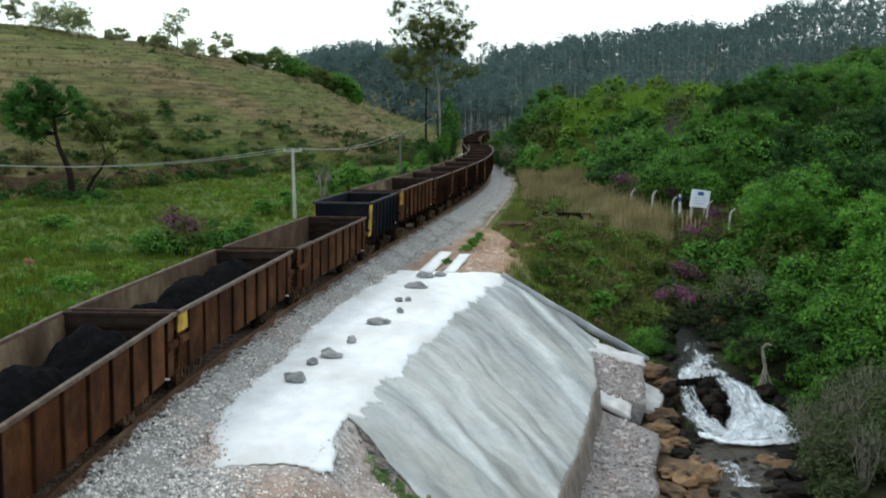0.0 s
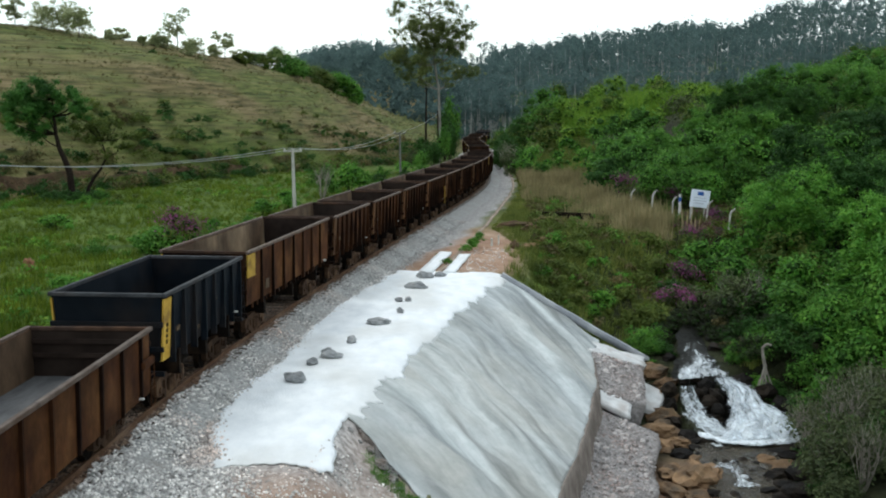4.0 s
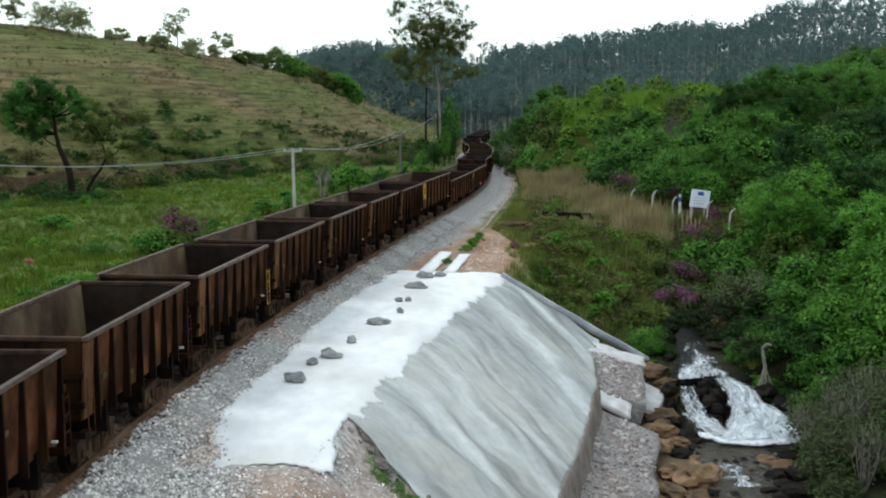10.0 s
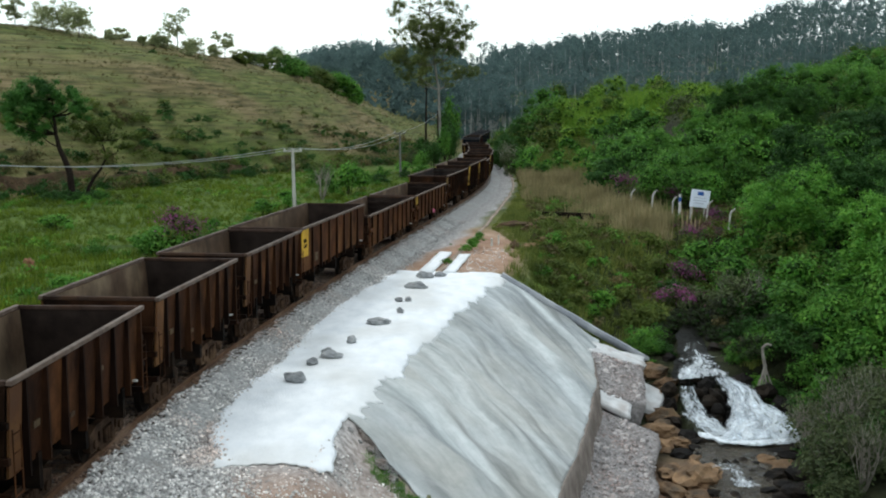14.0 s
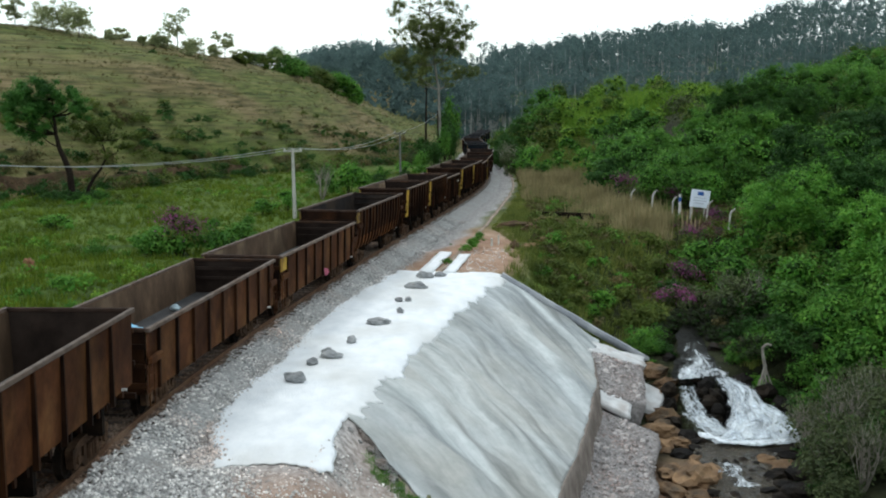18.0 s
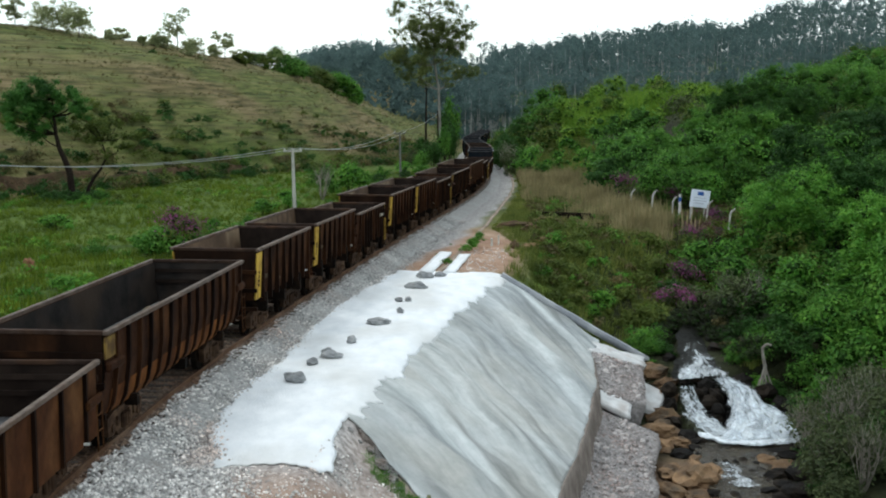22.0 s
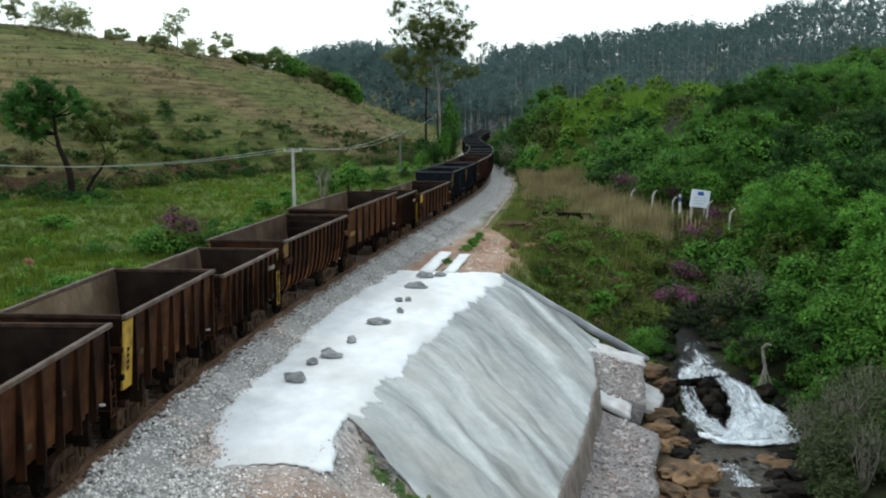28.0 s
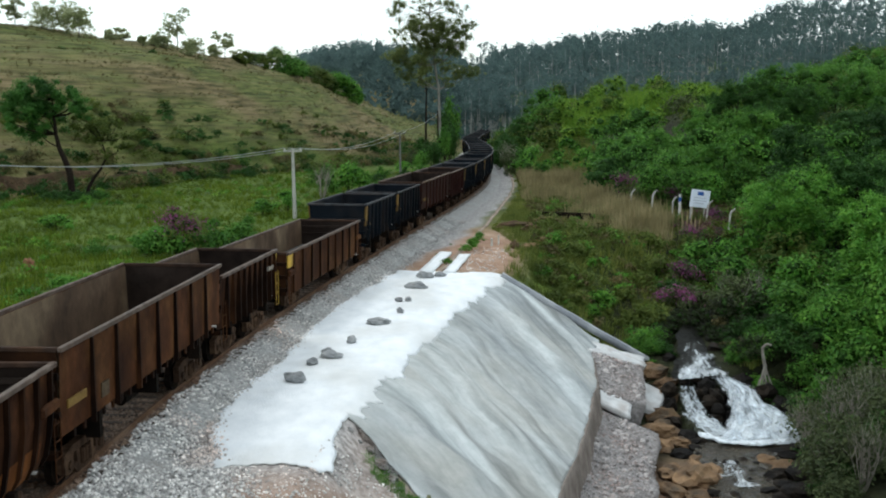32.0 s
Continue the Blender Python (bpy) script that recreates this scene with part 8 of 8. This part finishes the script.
# ---- fence, sign, power line ----
M_CONC = surf("pale_concrete", (0.38, 0.37, 0.34), (0.55, 0.53, 0.49), 4.0, 0.85, 0.3, (0.25, 0.23, 0.2), 2.0, 0.4, 0.12)
M_WIRE = surf("aluminium_wire", (0.32, 0.34, 0.36), (0.42, 0.44, 0.46), 3.0, 0.5, 0.0, vary=0.05)
M_TIMBER = surf("dark_timber_pole", (0.03, 0.024, 0.02), (0.07, 0.055, 0.045), 3.0, 0.9, 0.4, vary=0.1, stretch=(3, 3, 0.5))
M_OLDPOLE = surf("weathered_grey_pole", (0.10, 0.10, 0.09), (0.19, 0.185, 0.17), 3.0, 0.9, 0.3, vary=0.1)
M_BLUE = surf("blue_paint", (0.03, 0.09, 0.32), (0.05, 0.14, 0.42), 4.0, 0.5, 0.05, vary=0.05)
M_BOARD = surf("white_sign_board", (0.70, 0.76, 0.86), (0.80, 0.86, 0.94), 2.0, 0.5, 0.03, (0.6, 0.62, 0.66), 1.5, 0.4, 0.02)


M_FAINT = surf("faint_lettering", (0.48, 0.52, 0.60), (0.58, 0.62, 0.70), 4.0, 0.5, 0.0, vary=0.05)


def fence_post(x, y, h, lean=0.0):
    bm = bmesh.new()
    tube(bm, (0, 0, -0.3), (0, 0, h * 0.78), 0.075, 0.07, 6)
    tube(bm, (0, 0, h * 0.77), (0.12, 0, h * 0.92), 0.07, 0.065, 6)
    tube(bm, (0.12, 0, h * 0.91), (0.3, 0, h), 0.065, 0.055, 6)
    ob = part("fence_post", bm, M_CONC)
    ob.matrix_basis = Matrix.Translation((x, y, height(x, y))) @ pose(0, 0, 0, 0, lean, 0)
    return tagged(ob, "pale concrete fence post with a bent top", "fence post", "posts of the broken fence")


for x, y, h, ln in ((15.9, 84.9, 1.75, 0), (17.0, 81.9, 2.0, 3), (17.9, 78.5, 1.8, 2), (18.35, 74.6, 1.8, 3), (19.3, 73.6, 1.9, 4), (20.1, 70.5, 1.7, 4), (25.9, 62.5, 1.6, 4)):
    fence_post(x, y, h, ln)
sx, sy = 18.75, 74.3
g0 = height(sx, sy)
sign = empty("sign_board", Matrix.Translation((sx, sy, g0)) @ pose(0, 0, 0, 0, 6.5, -8))
top = EYE_Z + (193 - 335) / 1785 * sy - g0
bm = bmesh.new()
box(bm, -0.68, 0.68, -0.02, 0.02, top - 1.30, top)
bmesh.ops.bevel(bm, geom=[e for e in bm.edges], offset=0.01, segments=1, affect="EDGES")
part("board", bm, M_BOARD, sign)
bm = bmesh.new()
box(bm, -0.22, 0.22, -0.032, -0.02, top - 0.40, top - 0.12)
part("emblem", bm, M_BLUE, sign, "plain blue emblem")
for k, wd in enumerate((0.9, 1.0, 0.7)):
    bm = bmesh.new()
    box(bm, -wd / 2, wd / 2, -0.028, -0.02, top - 0.62 - 0.2 * k, top - 0.56 - 0.2 * k)
    part("text_bar", bm, M_FAINT, sign, "faint line of lettering")
for qx in (-0.45, 0.45):
    bm = bmesh.new()
    box(bm, qx - 0.04, qx + 0.04, 0.022, 0.10, -0.3, top - 0.1)
    part("post", bm, M_CONC, sign)
tagged(sign, "white square notice board with a blue emblem on two posts", "sign")
mx, my = 18.45, 78.3
mark = empty("marker_stake", Matrix.Translation((mx, my, height(mx, my))))
for z0, z1, m in ((-0.2, 1.4, M_WHITE), (1.4, 1.75, M_BLUE), (1.75, 2.0, M_WHITE)):
    bm = bmesh.new()
    box(bm, -0.09, 0.09, -0.04, 0.04, z0, z1)
    part("band", bm, m, mark)
tagged(mark, "blue and white banded marker stake by the fence", "marker")


def power_pole(x, y, top_z, mat, label, arm=True, r=0.13):
    g = height(x, y)
    h = top_z - g
    ob = empty("power_pole", Matrix.Translation((x, y, g)) @ pose(0, 0, 0, 0, -0.8, 0))
    bm = bmesh.new()
    tube(bm, (0, 0, -0.4), (0, 0, h), r * 1.25, r * 0.8, 10)
    part("pole", bm, mat, ob)
    if arm:
        bm = bmesh.new()
        box(bm, -0.75, 0.75, -0.06, 0.06, h - 0.28, h - 0.14)
        part("crossarm", bm, mat, ob)
        for q in (-0.65, 0.0, 0.65):
            bm = bmesh.new()
            tube(bm, (q, 0, h - 0.14), (q, 0, h + 0.04), 0.05, 0.03, 8)
            part("insulator", bm, M_WHITE, ob)
    return tagged(ob, label, "power pole", "poles of the power line")


PA, PB, PC = (-12.1, 82.0), (-5.65, 134.5), (-0.7, 161.2)
ZA, ZB, ZC = EYE_Z + (193 - 262) / 1785 * 82.0, EYE_Z + (193 - 233) / 1785 * 134.5, EYE_Z + (193 - 196) / 1785 * 161.2
power_pole(*PA, ZA, M_CONC, "pale concrete power pole with a crossarm on the meadow")
power_pole(*PB, ZB, M_OLDPOLE, "weathered grey power pole by the pasture foot")
power_pole(*PC, ZC, M_TIMBER, "dark timber pole beside the line", arm=False)
power_pole(1.2, 183.0, EYE_Z + (193 - 212) / 1785 * 183.0, M_TIMBER, "dark timber pole beside the line", arm=False)
PL = (-43.0, 74.0)
power_pole(*PL, EYE_Z - 3.2, M_CONC, "pale concrete power pole with a crossarm on the meadow")


def wire(a, b, sag):
    bm = bmesh.new()
    n, last = 24, None
    across = (Vector(b) - Vector(a)).cross(Vector((0, 0, 1))).normalized()
    for k in range(n + 1):
        t = k / n
        p = Vector(a).lerp(Vector(b), t)
        p.z -= sag * 4 * t * (1 - t)
        ring = [bm.verts.new(p + across * (0.02 * math.cos(q * math.tau / 5)) + Vector((0, 0, 0.02 * math.sin(q * math.tau / 5)))) for q in range(5)]
        if last:
            for q in range(5):
                bm.faces.new((last[q], last[(q + 1) % 5], ring[(q + 1) % 5], ring[q]))
        last = ring
    return tagged(part("power_line", bm, M_WIRE), "grey overhead power line strung between poles", "power line", "wires of the power line")


for q in (-0.65, 0.65):
    wire((PL[0] + q * 0.5, PL[1] + q, EYE_Z - 3.2 + 0.04), (PA[0] + q, PA[1], ZA + 0.04), 1.28 + 0.05 * q)
    wire((PA[0] + q, PA[1], ZA + 0.04), (PB[0] + q, PB[1], ZB + 0.04), 0.9)
wire((PB[0], PB[1], ZB + 0.04), (PC[0], PC[1], ZC - 0.3), 0.5)

# broken earth edge where the bare soil ends
# The two edge lumps take dark earth to stand for the undercut's shadow.
for px, py, sx, sy, sz, turn, lab in ((5.1, 73.6, 1.5, 0.5, 0.42, -20, "broken earth edge above bare soil, coloured dark for its undercut's shadow"), (6.4, 71.6, 1.0, 0.6, 0.45, 14, "broken earth edge above bare soil, coloured dark for its undercut's shadow"), (5.5, 63.2, 0.6, 0.4, 0.28, 35, "orange earth clod at the edge of the grass"), (6.3, 65.2, 0.7, 0.5, 0.34, 10, "orange earth clod at the edge of the grass"), (4.5, 62.6, 0.36, 0.3, 0.41, 60, "dark earth clod on bare soil")):
    bm = bmesh.new()
    rough_stone(bm, (0, 0, 0), sx, sy, sz, rng, 3)
    ob = part("earth_clod", bm, M_CUT if sz > 0.4 else M_BANKROCK)
    ob.matrix_basis = Matrix.Translation((px, py, height(px, py) + 0.05)) @ pose(0, 0, 0, 0, 0, turn)
    tagged(ob, lab, "earth bank", "earth clods by the line")

bm = bmesh.new()
box(bm, -0.07, 0.07, -0.07, 0.07, -0.2, 0.5)
bmesh.ops.bevel(bm, geom=[e for e in bm.edges], offset=0.02, segments=1, affect="EDGES")
peg = part("marker_peg", bm, M_WHITE)
peg.matrix_basis = Matrix.Translation((3.08, 63.27, height(3.08, 63.27)))
tagged(peg, "short white marker peg standing in the bare soil", "marker peg")
# low dark culvert head in the grass, and a bleached stump with roots by the stream
c = empty("culvert_head", Matrix.Translation((9.9, 76.2, height(9.9, 76.2))) @ pose(0, 0, 0, 0, 1.5, -4))
bm = bmesh.new()
box(bm, -2.4, 1.3, -0.13, 0.13, 0.50, 0.78)
for q in (-2.1, -0.4, 0.9):
    box(bm, q - 0.1, q + 0.1, -0.1, 0.1, -0.3, 0.52)
bmesh.ops.bevel(bm, geom=[e for e in bm.edges], offset=0.04, segments=1, affect="EDGES")
part("headwall", bm, M_UNDER, c, "dark weathered beam")
bm = bmesh.new()
box(bm, 0.55, 1.5, -0.30, 0.12, -0.25, 0.52)
bmesh.ops.bevel(bm, geom=[e for e in bm.edges], offset=0.05, segments=1, affect="EDGES")
part("pipe", bm, M_UNDER, c, "black culvert mouth")
tagged(c, "low dark concrete culvert head in the grass", "culvert")
sxy = Vector((15.15, 46.3, -5.2))
stump = empty("dead_stump", Matrix.Translation(sxy) @ Matrix.Diagonal((1.1, 1.1, 1.15, 1)))
bm = bmesh.new()
for p, q, w in (((0, 0, 0.4), (0.02, 0, 0.95), 0.085), ((0.02, 0, 0.9), (-0.08, 0, 1.35), 0.075), ((-0.08, 0, 1.3), (-0.13, 0, 1.72), 0.065), ((-0.14, 0, 1.69), (0.06, 0, 1.86), 0.06), ((0.04, 0, 1.85), (0.24, 0, 1.80), 0.055)):
    tube(bm, p, q, w, w * 0.88, 7)
part("stem", bm, M_TWIG, stump)
for a, z in ((-0.9, 0.7), (-0.55, 0.95), (-0.3, 0.6), (0.0, 0.9), (0.22, 0.7), (0.5, 1.0), (0.8, 0.8)):
    bm = bmesh.new()
    knee = (math.sin(a) * 0.3, -0.12, z * 0.5)
    tube(bm, (0, 0, z), knee, 0.04, 0.028, 5)
    tube(bm, knee, (math.sin(a * 1.3) * 0.55, -0.3 + 0.1 * a, -0.25), 0.028, 0.012, 5)
    part("root", bm, M_TWIG, stump)
tagged(stump, "bleached dead stump with bare spreading roots", "stump")


# ---- what moves ----
def motions():
    times = [k * 1.0 for k in range(33)]
    for ob, u, L, at in CARRIED:
        walk(ob, [(t, rolling_pose(u, L, t, *at)) for t in times])
    for ob, kind, u, phase, period in FLOW:
        walk(ob, [(k * 0.2, flow_pose(kind, u, phase, period, k * 0.2)) for k in range(161)])
    # wheels: two kinds of place on a bogie, all turning alike
    turning = {}
    for w in WAGONS:
        for o in w.children_recursive:
            if not o.name.startswith("wheelset"):
                continue
            place = round(o.location.y, 2)
            if place not in turning:
                walk(o, [(k / 15, pose(0, place, WHEEL_R, math.degrees(run(k / 15) / WHEEL_R))) for k in range(481)])
                turning[place] = o
            else:
                o.rotation_mode = "QUATERNION"
                keys = o.animation_data_create()
                keys.action = turning[place].animation_data.action
                keys.action_slot = turning[place].animation_data.action_slot


motions()
